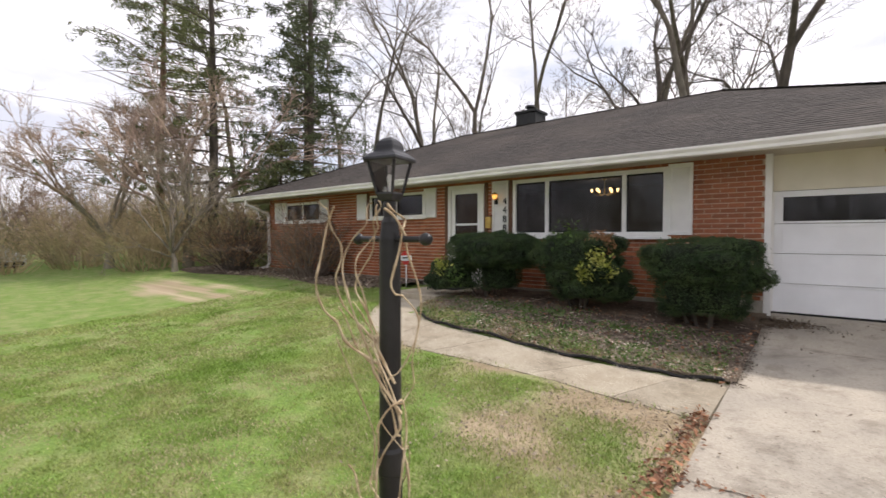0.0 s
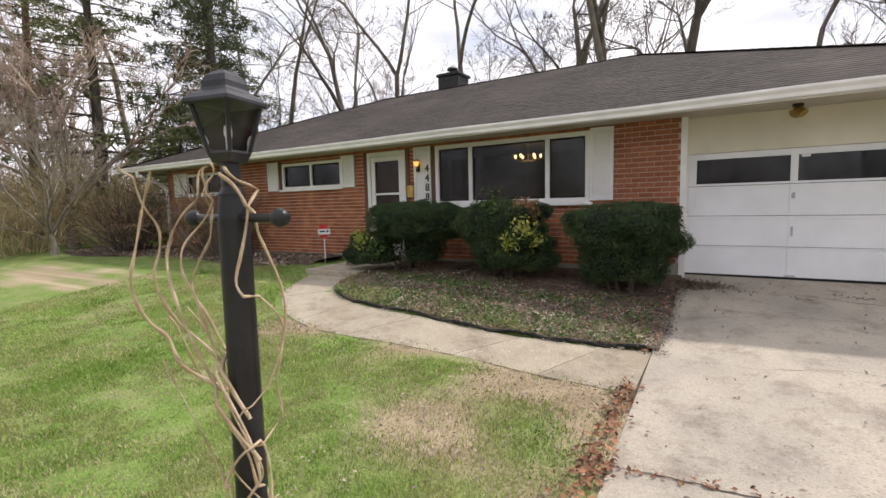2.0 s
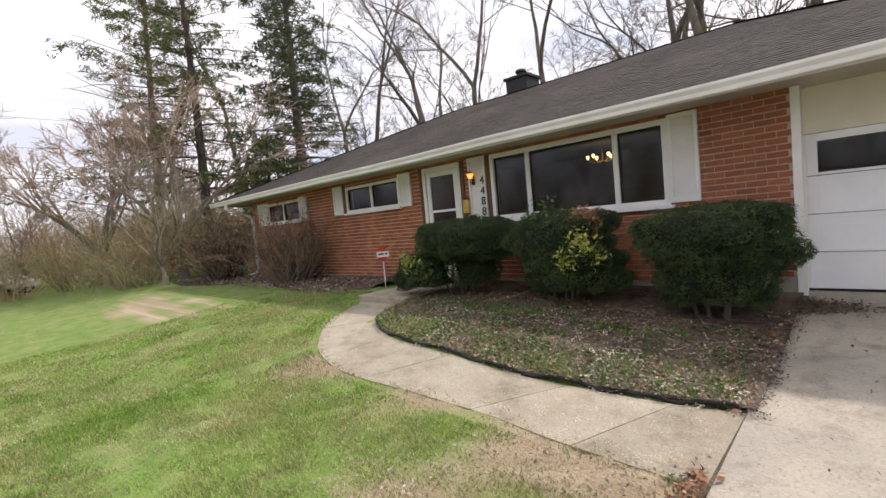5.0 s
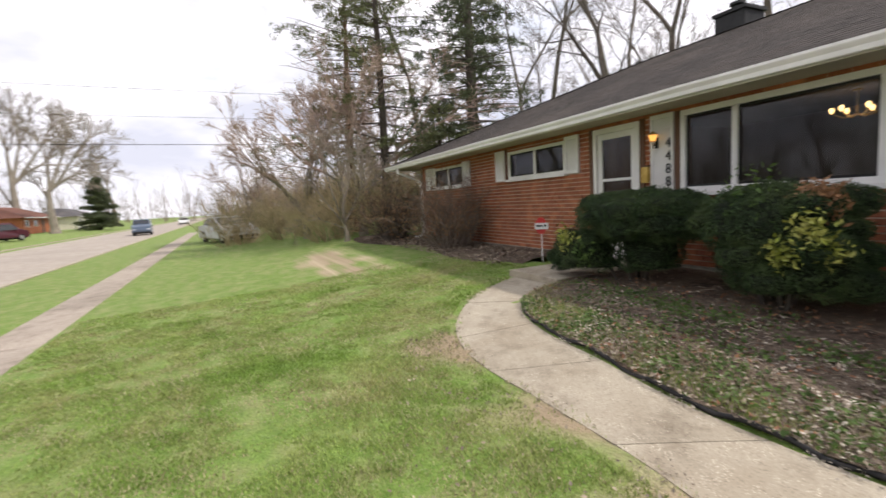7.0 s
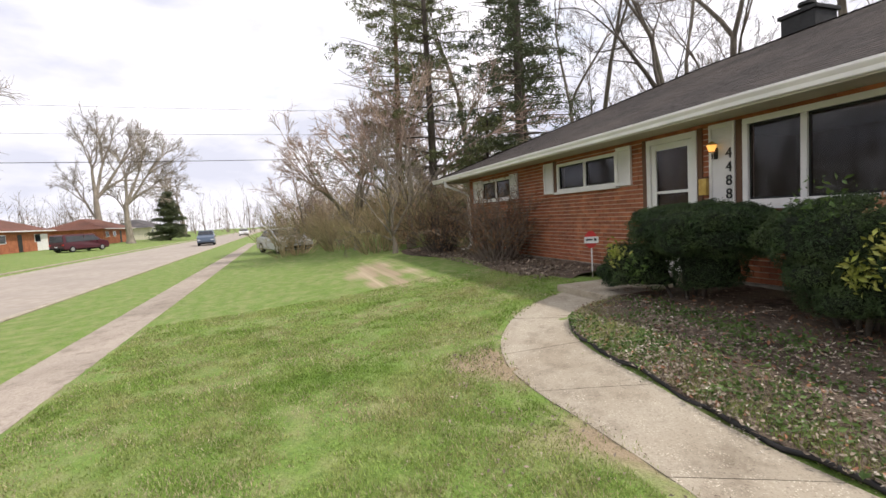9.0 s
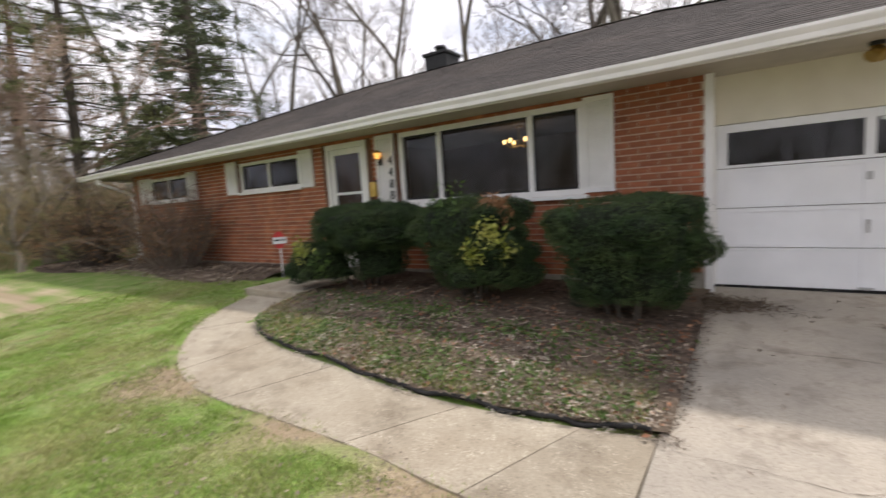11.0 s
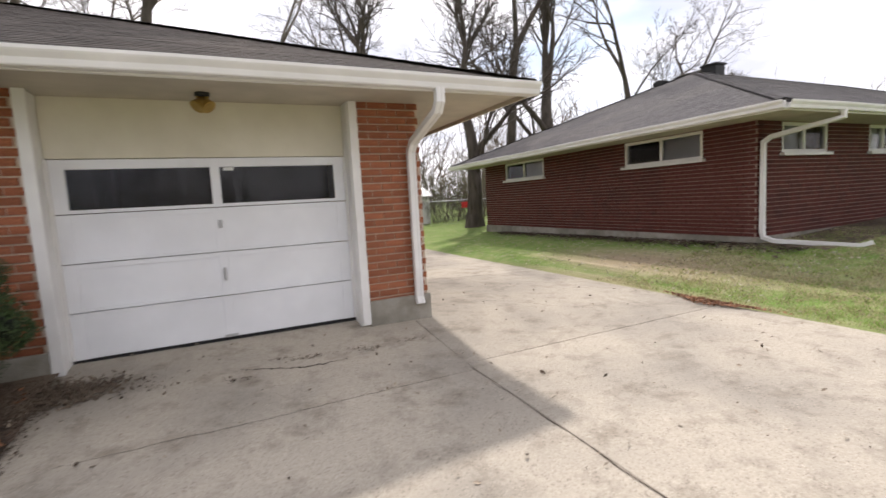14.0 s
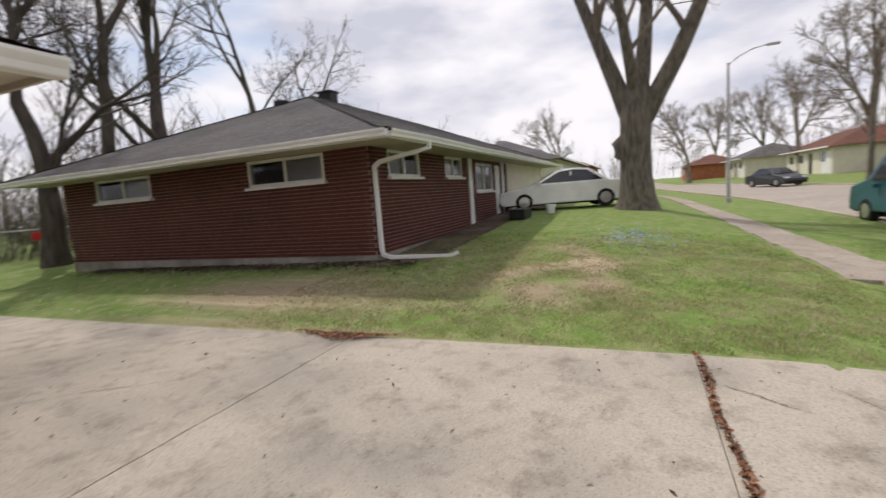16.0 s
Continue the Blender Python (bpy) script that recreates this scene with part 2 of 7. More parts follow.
M = {
    "lawn": ground_mat(),
    "grass": mat("grass_blade", (0.165, 0.27, 0.04), (0.3, 0.42, 0.1), 1.4, (0.41, 0.38, 0.17), 1.1, 0.7, 0.7, 0, island=0.28),
    "straw": mat("dry_grass", (0.40, 0.34, 0.2), (0.52, 0.46, 0.3), 3, rough=0.8, bump=0, island=0.3),
    "concrete": mat("driveway_concrete", (0.38, 0.335, 0.27), (0.47, 0.42, 0.345), 45.0, (0.26, 0.235, 0.2), 0.8, 0.8, 0.9, 0.6, 70.0, vary=0.07, pits=0.65, soft=0.2, flecks=0.3),
    "walk": mat("walkway_concrete", (0.36, 0.315, 0.24), (0.45, 0.4, 0.31), 45.0, (0.3, 0.25, 0.18), 1.4, 0.7, 0.9, 0.6, 70.0, vary=0.08, pits=0.6, soft=0.2, flecks=0.8),
    "road": mat("road_asphalt", (0.33, 0.285, 0.235), (0.4, 0.35, 0.295), 3.0, (0.28, 0.245, 0.205), 0.3, 0.5, 0.9, 0.4, 70.0),
    "moss": mat("mossy_soil", (0.05, 0.075, 0.02), (0.12, 0.14, 0.05), 9, rough=0.9, bump=0.4),
    "mulch": mat("bed_soil", (0.045, 0.032, 0.023), (0.14, 0.1, 0.073), 14.0, (0.2, 0.155, 0.11), 1.3, 0.7, 0.95, 1.0, 40.0, depth=0.04),
    "leaf_dry": mat("dry_leaf", (0.16, 0.122, 0.088), (0.35, 0.29, 0.22), 3, rough=0.75, bump=0, island=0.5),
    "leaf_pale": mat("bleached_leaf", (0.3, 0.26, 0.2), (0.5, 0.45, 0.37), 3, rough=0.75, bump=0, island=0.35),
    "leaf_red": mat("rusty_leaf", (0.16, 0.07, 0.035), (0.3, 0.15, 0.08), 3, rough=0.75, bump=0, island=0.45),
    "brick": mat("orange_brick", (0.27, 0.092, 0.045), (0.41, 0.155, 0.075), 5.0, (0.2, 0.062, 0.034), 1.6, 0.55, 0.85, 0.5, 120.0, island=0.22),
    "brick_one": mat("orange_brick_piece", (0.27, 0.092, 0.045), (0.41, 0.155, 0.075), 5.0, (0.2, 0.062, 0.034), 1.6, 0.55, 0.85, 0.5, 120.0, vary=0.2),
    "brick_red": mat("dark_red_brick", (0.07, 0.018, 0.014), (0.12, 0.031, 0.023), 5.0, (0.055, 0.015, 0.012), 1.0, 0.5, 0.85, 0.4, 120.0, island=0.18),
    "mortar": mat("mortar", (0.5, 0.4, 0.31), (0.62, 0.5, 0.4), 20, rough=0.95, bump=0.3),
    "mortar_grey": mat("grey_mortar", (0.27, 0.2, 0.17), (0.36, 0.28, 0.24), 20, rough=0.95, bump=0.3),
    "found": mat("foundation_concrete", (0.26, 0.24, 0.2), (0.36, 0.335, 0.29), 7, (0.15, 0.14, 0.11), 1.2, 0.7, 0.95, 0.5),
    "shingle": mat("roof_shingle", (0.034, 0.028, 0.025), (0.062, 0.053, 0.047), 9.0, (0.09, 0.075, 0.063), 0.5, 0.8, 0.95, 0.7, 110.0, island=0.13),
    "shingle_n": mat("grey_roof_shingle", (0.075, 0.07, 0.072), (0.115, 0.108, 0.108), 9.0, (0.15, 0.135, 0.125), 0.5, 0.6, 0.95, 0.7, 110.0, island=0.12),
    "white": mat("white_paint", (0.74, 0.73, 0.71), (0.82, 0.81, 0.79), 3.0, (0.62, 0.6, 0.55), 0.9, 0.35, 0.5, 0.08, 40.0),
    "cream": mat("cream_paint", (0.66, 0.62, 0.5), (0.73, 0.69, 0.57), 2.5, (0.55, 0.51, 0.4), 0.8, 0.4, 0.55, 0.1, 30.0),
    "door_white": mat("garage_door_paint", (0.78, 0.79, 0.81), (0.85, 0.86, 0.88), 2.0, (0.62, 0.62, 0.62), 0.7, 0.3, 0.45, 0.08, 30.0),
    "soffit": mat("soffit_paint", (0.46, 0.42, 0.34), (0.54, 0.49, 0.4), 3.0, (0.36, 0.33, 0.27), 0.7, 0.5, 0.7, 0.1, 40.0),
    "brown": mat("brown_trim", (0.10, 0.05, 0.03), (0.14, 0.075, 0.045), 6.0, rough=0.7, bump=0.2, stretch=(1, 1, 0.2)),
    "black": mat("black_paint", (0.008, 0.008, 0.009), (0.016, 0.016, 0.017), 12, (0.06, 0.055, 0.05), 3.5, 0.35, 0.38, 0.12, 50.0),
    "lantern_top": mat("weathered_black_metal", (0.022, 0.022, 0.024), (0.06, 0.06, 0.064), 6, rough=0.42, bump=0.1, metal=0.4),
    "iron": mat("black_iron", (0.01, 0.01, 0.01), (0.02, 0.02, 0.02), 10, rough=0.5, bump=0.1),
    "brass": mat("brass", (0.42, 0.28, 0.08), (0.58, 0.41, 0.14), 9, rough=0.35, bump=0.05, metal=0.9),
    "glass": pane_glass("window_glass", (0.55, 0.57, 0.6)),
    "sidewalk": mat("sidewalk_concrete", (0.33, 0.28, 0.225), (0.42, 0.36, 0.295), 30.0, (0.24, 0.2, 0.155), 0.9, 0.5, 0.9, 0.4, 90.0, vary=0.1, pits=0.6),
    "crack": mat("crack_dirt", (0.05, 0.04, 0.03), (0.1, 0.08, 0.06), 30, rough=0.95, bump=0),
    "glass_clear": pane_glass("lantern_glass", (0.98, 0.98, 0.97), 0.8, 0.03),
    # darker than plain walls, so that the rooms look unlit through the windows
    "room": mat("dimmed_interior_wall", (0.1, 0.09, 0.08), (0.14, 0.125, 0.11), 2, rough=0.9, bump=0),
    "bark": mat("grey_bark", (0.09, 0.075, 0.06), (0.2, 0.17, 0.14), 9, (0.13, 0.12, 0.09), 0.8, 0.5, 0.95, 0.9, 25.0, stretch=(1, 1, 0.25), depth=0.03),
    "bark_dark": mat("dark_bark", (0.05, 0.04, 0.033), (0.11, 0.09, 0.075), 9, (0.14, 0.13, 0.1), 0.6, 0.4, 0.95, 0.9, 25.0, stretch=(1, 1, 0.25), depth=0.03),
    "bark_pine": mat("pine_bark", (0.09, 0.05, 0.032), (0.22, 0.13, 0.085), 7, (0.12, 0.1, 0.08), 0.8, 0.4, 0.95, 0.9, 20.0, stretch=(1, 1, 0.3), depth=0.03),
    "twig": mat("twigs", (0.13, 0.1, 0.08), (0.22, 0.18, 0.145), 1.5, rough=0.9, bump=0, island=0.3),
    "twig_pale": mat("pale_twigs", (0.2, 0.165, 0.135), (0.31, 0.265, 0.215), 1.5, rough=0.9, bump=0, island=0.3),
    "bark_pale": mat("pale_bark", (0.17, 0.145, 0.115), (0.31, 0.27, 0.22), 9, (0.2, 0.18, 0.13), 0.8, 0.5, 0.95, 0.9, 25.0, stretch=(1, 1, 0.25), depth=0.03),
    "twig_dark": mat("dark_twigs", (0.06, 0.05, 0.042), (0.12, 0.1, 0.085), 1.5, rough=0.9, bump=0, island=0.3),
    "twig_tan": mat("tan_twigs", (0.36, 0.27, 0.16), (0.52, 0.41, 0.26), 0.8, (0.22, 0.22, 0.1), 0.25, 0.7, 0.9, 0, island=0.35),
    "twig_red": mat("reddish_twigs", (0.34, 0.24, 0.195), (0.47, 0.355, 0.285), 0.8, (0.17, 0.13, 0.08), 0.25, 0.6, 0.9, 0, island=0.3),
    "vine": mat("dead_vine", (0.42, 0.31, 0.19), (0.66, 0.54, 0.37), 16, (0.27, 0.19, 0.11), 5.0, 0.55, 0.85, 0.5, 80.0),
    "yew": mat("yew_needles", (0.012, 0.028, 0.009), (0.042, 0.078, 0.024), 6.0, (0.095, 0.13, 0.042), 2.6, 0.55, 0.55, 0, island=0.45),
    # near-black: the shade deep in the bushes, put into the colour
    "yew_shade_core": mat("shrub_inner_shade", (0.006, 0.009, 0.004), (0.012, 0.018, 0.008), 8, rough=0.95, bump=0.5),
    "yellow_leaf": mat("yellow_green_leaf", (0.2, 0.24, 0.035), (0.4, 0.4, 0.1), 5.0, rough=0.55, bump=0, island=0.35),
    "rust_leaf": mat("rust_shrub_leaf", (0.2, 0.1, 0.045), (0.33, 0.18, 0.09), 5.0, rough=0.6, bump=0, island=0.35),
    "pine": mat("pine_needles", (0.10, 0.12, 0.045), (0.19, 0.21, 0.085), 1.2, (0.16, 0.15, 0.06), 0.5, 0.6, 0.6, 0, island=0.35),
    "spruce": mat("spruce_needles", (0.05, 0.068, 0.03), (0.10, 0.125, 0.055), 1.2, (0.1, 0.115, 0.05), 0.5, 0.5, 0.6, 0, island=0.35),
    "herb": mat("ground_cover_leaf", (0.06, 0.115, 0.025), (0.15, 0.225, 0.065), 4.0, rough=0.6, bump=0, island=0.35),
    "plastic": mat("black_edging_plastic", (0.012, 0.012, 0.012), (0.03, 0.028, 0.026), 12, rough=0.6, bump=0.2),
    "red": mat("red_sign_paint", (0.5, 0.03, 0.03), (0.55, 0.045, 0.04), 6, rough=0.4, bump=0),
    "sign_white": mat("white_sign_paint", (0.75, 0.75, 0.75), (0.82, 0.82, 0.82), 6, rough=0.4, bump=0),
    "rubber": mat("rubber", (0.012, 0.012, 0.012), (0.022, 0.022, 0.022), 20, rough=0.85, bump=0.2),
    "chrome": mat("alloy", (0.5, 0.5, 0.5), (0.6, 0.6, 0.6), 8, rough=0.3, bump=0, metal=0.9),
    "car_glass": mat("car_window_glass", (0.02, 0.023, 0.026), (0.03, 0.034, 0.038), 3, rough=0.06, bump=0, spec=0.6),
    "steel": mat("galvanised_steel", (0.38, 0.38, 0.38), (0.48, 0.48, 0.48), 6, rough=0.5, bump=0.1, metal=0.5),
    "roof_red": mat("brown_red_shingle", (0.14, 0.06, 0.042), (0.2, 0.092, 0.065), 6, (0.1, 0.055, 0.042), 0.4, 0.5, 0.95, 0.4, 60),
    "blue_flower": mat("pale_blue_flower", (0.3, 0.36, 0.62), (0.46, 0.52, 0.76), 6, rough=0.7, bump=0, island=0.2),
}



def let_through(m, share):
    """Thin leaf and blade: part of the light passes through."""
    n, l = m.node_tree.nodes, m.node_tree.links
    b = n["Principled BSDF"]
    t, mx = n.new("ShaderNodeBsdfTranslucent"), n.new("ShaderNodeMixShader")
    l.new(b.inputs["Base Color"].links[0].from_socket, t.inputs["Color"])
    mx.inputs["Fac"].default_value = share
    l.new(b.outputs["BSDF"], mx.inputs[1])
    l.new(t.outputs["BSDF"], mx.inputs[2])
    l.new(mx.outputs["Shader"], n["Material Output"].inputs["Surface"])


for key in ("grass", "straw", "herb"):
    let_through(M[key], 0.38)


# ---- builders ----
def holder(name, at=(0, 0, 0), label="", category="", group="", kind=""):
    ob = new(name)
    ob.location = at
    ob.empty_display_size = 0.2
    return tagged(ob, label, category, group, kind)


def mesh_ob(name, verts, faces, material, parent=None, label="", smooth=False):
    me = bpy.data.meshes.new(name)
    me.from_pydata([tuple(v) for v in verts], [], [tuple(f) for f in faces])
    me.materials.append(material)
    if smooth:
        me.polygons.foreach_set("use_smooth", [True] * len(me.polygons))
    ob = new(name, me)
    ob.parent = parent
    return tagged(ob, label)


def part(name, bm, material, parent=None, label="", smooth=False):
    me = bpy.data.meshes.new(name)
    bm.normal_update()
    bm.to_mesh(me)
    bm.free()
    me.materials.append(material)
    if smooth:
        me.polygons.foreach_set("use_smooth", [True] * len(me.polygons))
    ob = new(name, me)
    ob.parent = parent
    return tagged(ob, label)


def add_box(bm, x0, x1, y0, y1, z0, z1, bevel=0.0, m=None):
    r = bmesh.ops.create_cube(bm, size=1.0)
    vs = r["verts"]
    for v in vs:
        v.co = Vector(((x0 + x1) / 2 + v.co.x * (x1 - x0), (y0 + y1) / 2 + v.co.y * (y1 - y0), (z0 + z1) / 2 + v.co.z * (z1 - z0)))
        if m:
            v.co = m @ v.co
    if bevel:
        es = list({e for v in vs for e in v.link_edges})
        bmesh.ops.bevel(bm, geom=es, offset=bevel, segments=2, affect="EDGES", profile=0.6)


def boxes(*specs, bevel=0.0):
    bm = bmesh.new()
    for s in specs:
        add_box(bm, *s, bevel=bevel)
    return bm


def sheet(x0, x1, y, z0, z1):
    """One thin upright pane."""
    bm = bmesh.new()
    bm.faces.new([bm.verts.new(p) for p in ((x0, y, z0), (x1, y, z0), (x1, y, z1), (x0, y, z1))])
    return bm


def lathe(profile, sides=24, at=(0, 0, 0), twist=0.0):
    """A turned shape from (radius, height) pairs."""
    bm = bmesh.new()
    rings = []
    for r, z in profile:
        rings.append([bm.verts.new((at[0] + r * math.cos(2 * math.pi * i / sides + twist), at[1] + r * math.sin(2 * math.pi * i / sides + twist),
                                    at[2] + z)) for i in range(sides)])
    for a, b in zip(rings, rings[1:]):
        for i in range(sides):
            bm.faces.new((a[i], a[(i + 1) % sides], b[(i + 1) % sides], b[i]))
    bm.faces.new(list(reversed(rings[0])))
    bm.faces.new(rings[-1])
    return bm


class Tubes:
    """Collects tapered tubes into one mesh; like ones are worked out together."""

    def __init__(self):
        self.sets = {}

    def add(self, pts, radii, sides=6):
        p, r = self.sets.setdefault((len(pts), sides), ([], []))
        p.append(pts)
        r.append(radii)

    def make(self, name, material, parent=None, label="", smooth=True):
        vs, fs, count = [], [], 0
        for (n, sides), (p, r) in self.sets.items():
            p, r = np.array(p, float), np.array(r, float)
            d = np.gradient(p, axis=1)
            d /= np.linalg.norm(d, axis=2)[..., None] + 1e-9
            up = np.where(np.abs(d[:, :1, 2:]) < 0.9, np.array((0.31, 0.23, 0.92)), np.array((1.0, 0.1, 0.0)))
            a = np.cross(d, np.broadcast_to(up, d.shape))
            a /= np.linalg.norm(a, axis=2)[..., None] + 1e-9
            b = np.cross(d, a)
            ang = np.arange(sides) * 2 * math.pi / sides
            ring = p[:, :, None] + r[:, :, None, None] * (np.cos(ang)[:, None] * a[:, :, None] + np.sin(ang)[:, None] * b[:, :, None])
            vs.append(ring.reshape(-1, 3))
            k, i = np.arange(n - 1)[:, None] * sides, np.arange(sides)[None]
            j = (i + 1) % sides
            q = np.stack([k + i, k + j, k + sides + j, k + sides + i], -1).reshape(-1, 4)
            fs.append((np.arange(len(p))[:, None, None] * n * sides + q[None]).reshape(-1, 4) + count)
            count += len(p) * n * sides
        return quads(name, np.concatenate(vs), np.concatenate(fs), material, parent, label, smooth)


def quads(name, v, f, material, parent=None, label="", smooth=False):
    """A mesh from arrays of points and of equal-sided faces."""
    me = bpy.data.meshes.new(name)
    k = f.shape[1]
    me.vertices.add(len(v))
    me.vertices.foreach_set("co", np.asarray(v, np.float32).ravel())
    me.loops.add(f.size)
    me.loops.foreach_set("vertex_index", f.astype(np.int32).ravel())
    me.polygons.add(len(f))
    me.polygons.foreach_set("loop_start", np.arange(len(f), dtype=np.int32) * k)
    me.polygons.foreach_set("use_smooth", np.full(len(f), smooth))
    me.update(calc_edges=True)
    me.materials.append(material)
    ob = new(name, me)
    ob.parent = parent
    return tagged(ob, label)


def leaves(rng, at, size, spread=1.0, aspect=0.5, normals=None, tilt=1.0):
    """Leaf quads (kite-shaped, slightly folded) at the places given, with random turns."""
    n = len(at)
    d = rng.normal(size=(n, 3))
    if normals is not None:
        d = normals + d * tilt
    d /= np.linalg.norm(d, axis=1)[:, None] + 1e-9
    e = np.cross(d, rng.normal(size=(n, 3)))
    e /= np.linalg.norm(e, axis=1)[:, None] + 1e-9
    g = np.cross(d, e)
    s = (size * (1 + spread * rng.uniform(-0.5, 0.5, n)))[:, None]
    v = np.stack([at - e * s, at + g * s * aspect + d * s * 0.15, at + e * s, at - g * s * aspect + d * s * 0.15], 1).reshape(-1, 3)
    return v, np.arange(4 * n).reshape(-1, 4)


def lerp(x, xs, ys):
    return np.interp(x, xs, ys)


LAND = (  # height along y on lines of equal x: the lawn, the drive's edge, its middle joint, its far edge, the neighbour's lot
    (-3.0, (-60, -20, -13, -4.3, -1.7, -0.4, 1.5, 3.0, 4.1, 5.3, 6.5, 8.2, 40, 80), (0.5, 0.2, -0.13, -0.13, -0.05, -0.02, 0.05, 0.13, 0.22, 0.37, 0.46, 0.54, 0.6, 0.7)),
    (-0.45, (-60, -20, -13, -4.3, -1.7, -0.4, 1.5, 3.0, 4.1, 5.3, 6.6, 8.0, 40, 80), (0.5, 0.2, -0.13, -0.13, -0.05, -0.02, 0.03, 0.08, 0.13, 0.19, 0.3, 0.48, 0.6, 0.7)),
    (2.83, (-60, -20, -13, -4.3, -1.7, -0.4, 1.5, 3.0, 4.7, 6.8, 8.3, 40, 80), (0.5, 0.2, -0.13, -0.13, -0.05, 0.0, 0.1, 0.2, 0.27, 0.31, 0.47, 0.6, 0.7)),
    (6.3, (-60, -20, -13, -4.3, -1.7, -0.4, 1.0, 2.2, 3.5, 14.0, 40, 80), (0.5, 0.2, -0.13, -0.13, -0.02, 0.06, 0.2, 0.31, 0.33, 0.32, 0.55, 0.7)),
    (9.8, (-60, -20, -13, -4.3, -1.7, -0.4, 2.2, 5.0, 8.4, 18.0, 40, 80), (0.6, 0.3, 0.05, 0.08, 0.3, 0.36, 0.45, 0.54, 0.64, 0.52, 0.6, 0.7)),
    (18.0, (-60, -20, -13, -4.3, -1.7, -0.4, 2.5, 4.5, 8.2, 40, 80), (0.95, 0.65, 0.28, 0.3, 0.42, 0.48, 0.85, 0.95, 0.98, 1.0, 1.1)),
    (27.0, (-60, -20, -13, -4.3, -1.7, -0.4, 4.5, 8.2, 40, 80), (1.15, 0.85, 0.45, 0.45, 0.52, 0.58, 1.02, 1.08, 1.15, 1.25)),
    (60.0, (-60, -20, -13, -4.3, -1.7, -0.4, 4.5, 8.2, 40, 80), (1.4, 1.1, 0.7, 0.7, 0.76, 0.8, 1.2, 1.3, 1.4, 1.5)))


def bend(x):
    """How far the street swings towards the houses past the neighbour's."""
    return lerp(x, (5.5, 9.5, 30.0, 60.0, 100.0, 330.0), (0.0, 1.7, 2.6, 6.0, 14.0, 75.0))


def gz(x, y):
    """Height of the land."""
    x, y = np.broadcast_arrays(np.asarray(x, float), np.asarray(y, float))
    y = y - bend(x) * np.clip((4.0 - y) / 4.0, 0, 1)
    cols = [lerp(y, ys, zs) for _, ys, zs in LAND]
    z = np.array(cols[0])
    for (x0, _, _), (x1, _, _), a, b in zip(LAND, LAND[1:], cols, cols[1:]):
        z = np.where(x > x0, a + (b - a) * np.clip((x - x0) / (x1 - x0), 0, 1), z)
    return z


def drape(name, xs, ys, lift, thick, material, parent=None, label="", inset=0.006, bump=0.0):
    """A slab over the rectangle xs by ys that follows the land, with an eased top edge."""
    nx, ny = max(2, int((xs[1] - xs[0]) / 0.7) + 1), max(2, int((ys[1] - ys[0]) / 0.7) + 1)
    gx, gy = np.linspace(xs[0] + inset, xs[1] - inset, nx), np.linspace(ys[0] + inset, ys[1] - inset, ny)
    bm = bmesh.new()
    top = [[bm.verts.new((x, y, gz(x, y) + lift)) for x in gx] for y in gy]
    for j in range(ny - 1):
        for i in range(nx - 1):
            bm.faces.new((top[j][i], top[j][i + 1], top[j + 1][i + 1], top[j + 1][i]))
    rim = [top[0][i] for i in range(nx)] + [top[j][-1] for j in range(1, ny)] + [top[-1][i] for i in range(nx - 2, -1, -1)] + [top[j][0] for j in range(ny - 2, 0, -1)]
    cx, cy = sum(xs) / 2, sum(ys) / 2
    a = [bm.verts.new((v.co.x + math.copysign(0.004, v.co.x - cx), v.co.y + math.copysign(0.004, v.co.y - cy), v.co.z - 0.006)) for v in rim]
    b = [bm.verts.new((v.co.x, v.co.y, v.co.z - thick)) for v in a]
    for p, q in ((rim, a), (a, b)):
        for i in range(len(rim)):
            k = (i + 1) % len(rim)
            bm.faces.new((p[i], q[i], q[k], p[k]))
    return part(name, bm, material, parent, label)


# ---- plan ----
F = 8.05                      # front wall face
WALL_L, WALL_R, WALL_B = -14.1, 3.02, 17.85
EAVE_L, EAVE_R, EAVE_F, EAVE_B, EAVE_Z = -15.2, 4.0, 7.26, 18.64, 2.92
WALK_IN = ((-0.42, 5.08), (-0.9, 4.95), (-1.5, 4.85), (-2.2, 4.8), (-3.0, 4.86), (-3.9, 4.97), (-4.6, 5.2), (-5.05, 5.6), (-5.3, 6.2))
WALK_OUT = ((-0.44, 4.08), (-1.3, 4.08), (-1.95, 4.12), (-2.75, 4.1), (-3.5, 4.08), (-4.2, 4.18), (-4.95, 4.5), (-5.75, 5.2), (-6.25, 6.2))


def along(line, s):
    """The point at s, 0 to 1, of a smooth line through the places given."""
    p = np.asarray(line, float)
    k = s * (len(p) - 1)
    i = min(int(k), len(p) - 2)
    f = k - i
    a, b, c, d = p[max(i - 1, 0)], p[i], p[i + 1], p[min(i + 2, len(p) - 1)]
    return 0.5 * (2 * b + (c - a) * f + (2 * a - 5 * b + 4 * c - d) * f * f + (3 * b - a - 3 * c + d) * f ** 3)


def near_line(x, y, line, n=60):
    q = np.array([along(line, i / n) for i in range(n + 1)])
    return np.sqrt(((np.stack([x, y], -1)[..., None, :] - q) ** 2).sum(-1)).min(-1)


# ---- ground: one sheet, fine near the walk, coarse far off ----
def axis(near0, near1, step, far):
    a = list(np.arange(near0, near1 + 1e-6, step))
    lo, hi, d = [], [], step
    while (lo[-1] if lo else near0) > -far:
        d *= 1.3
        lo.append((lo[-1] if lo else near0) - d)
    d = step
    while (hi[-1] if hi else near1) < far:
        d *= 1.3
        hi.append((hi[-1] if hi else near1) + d)
    return np.array(lo[::-1] + a + hi)


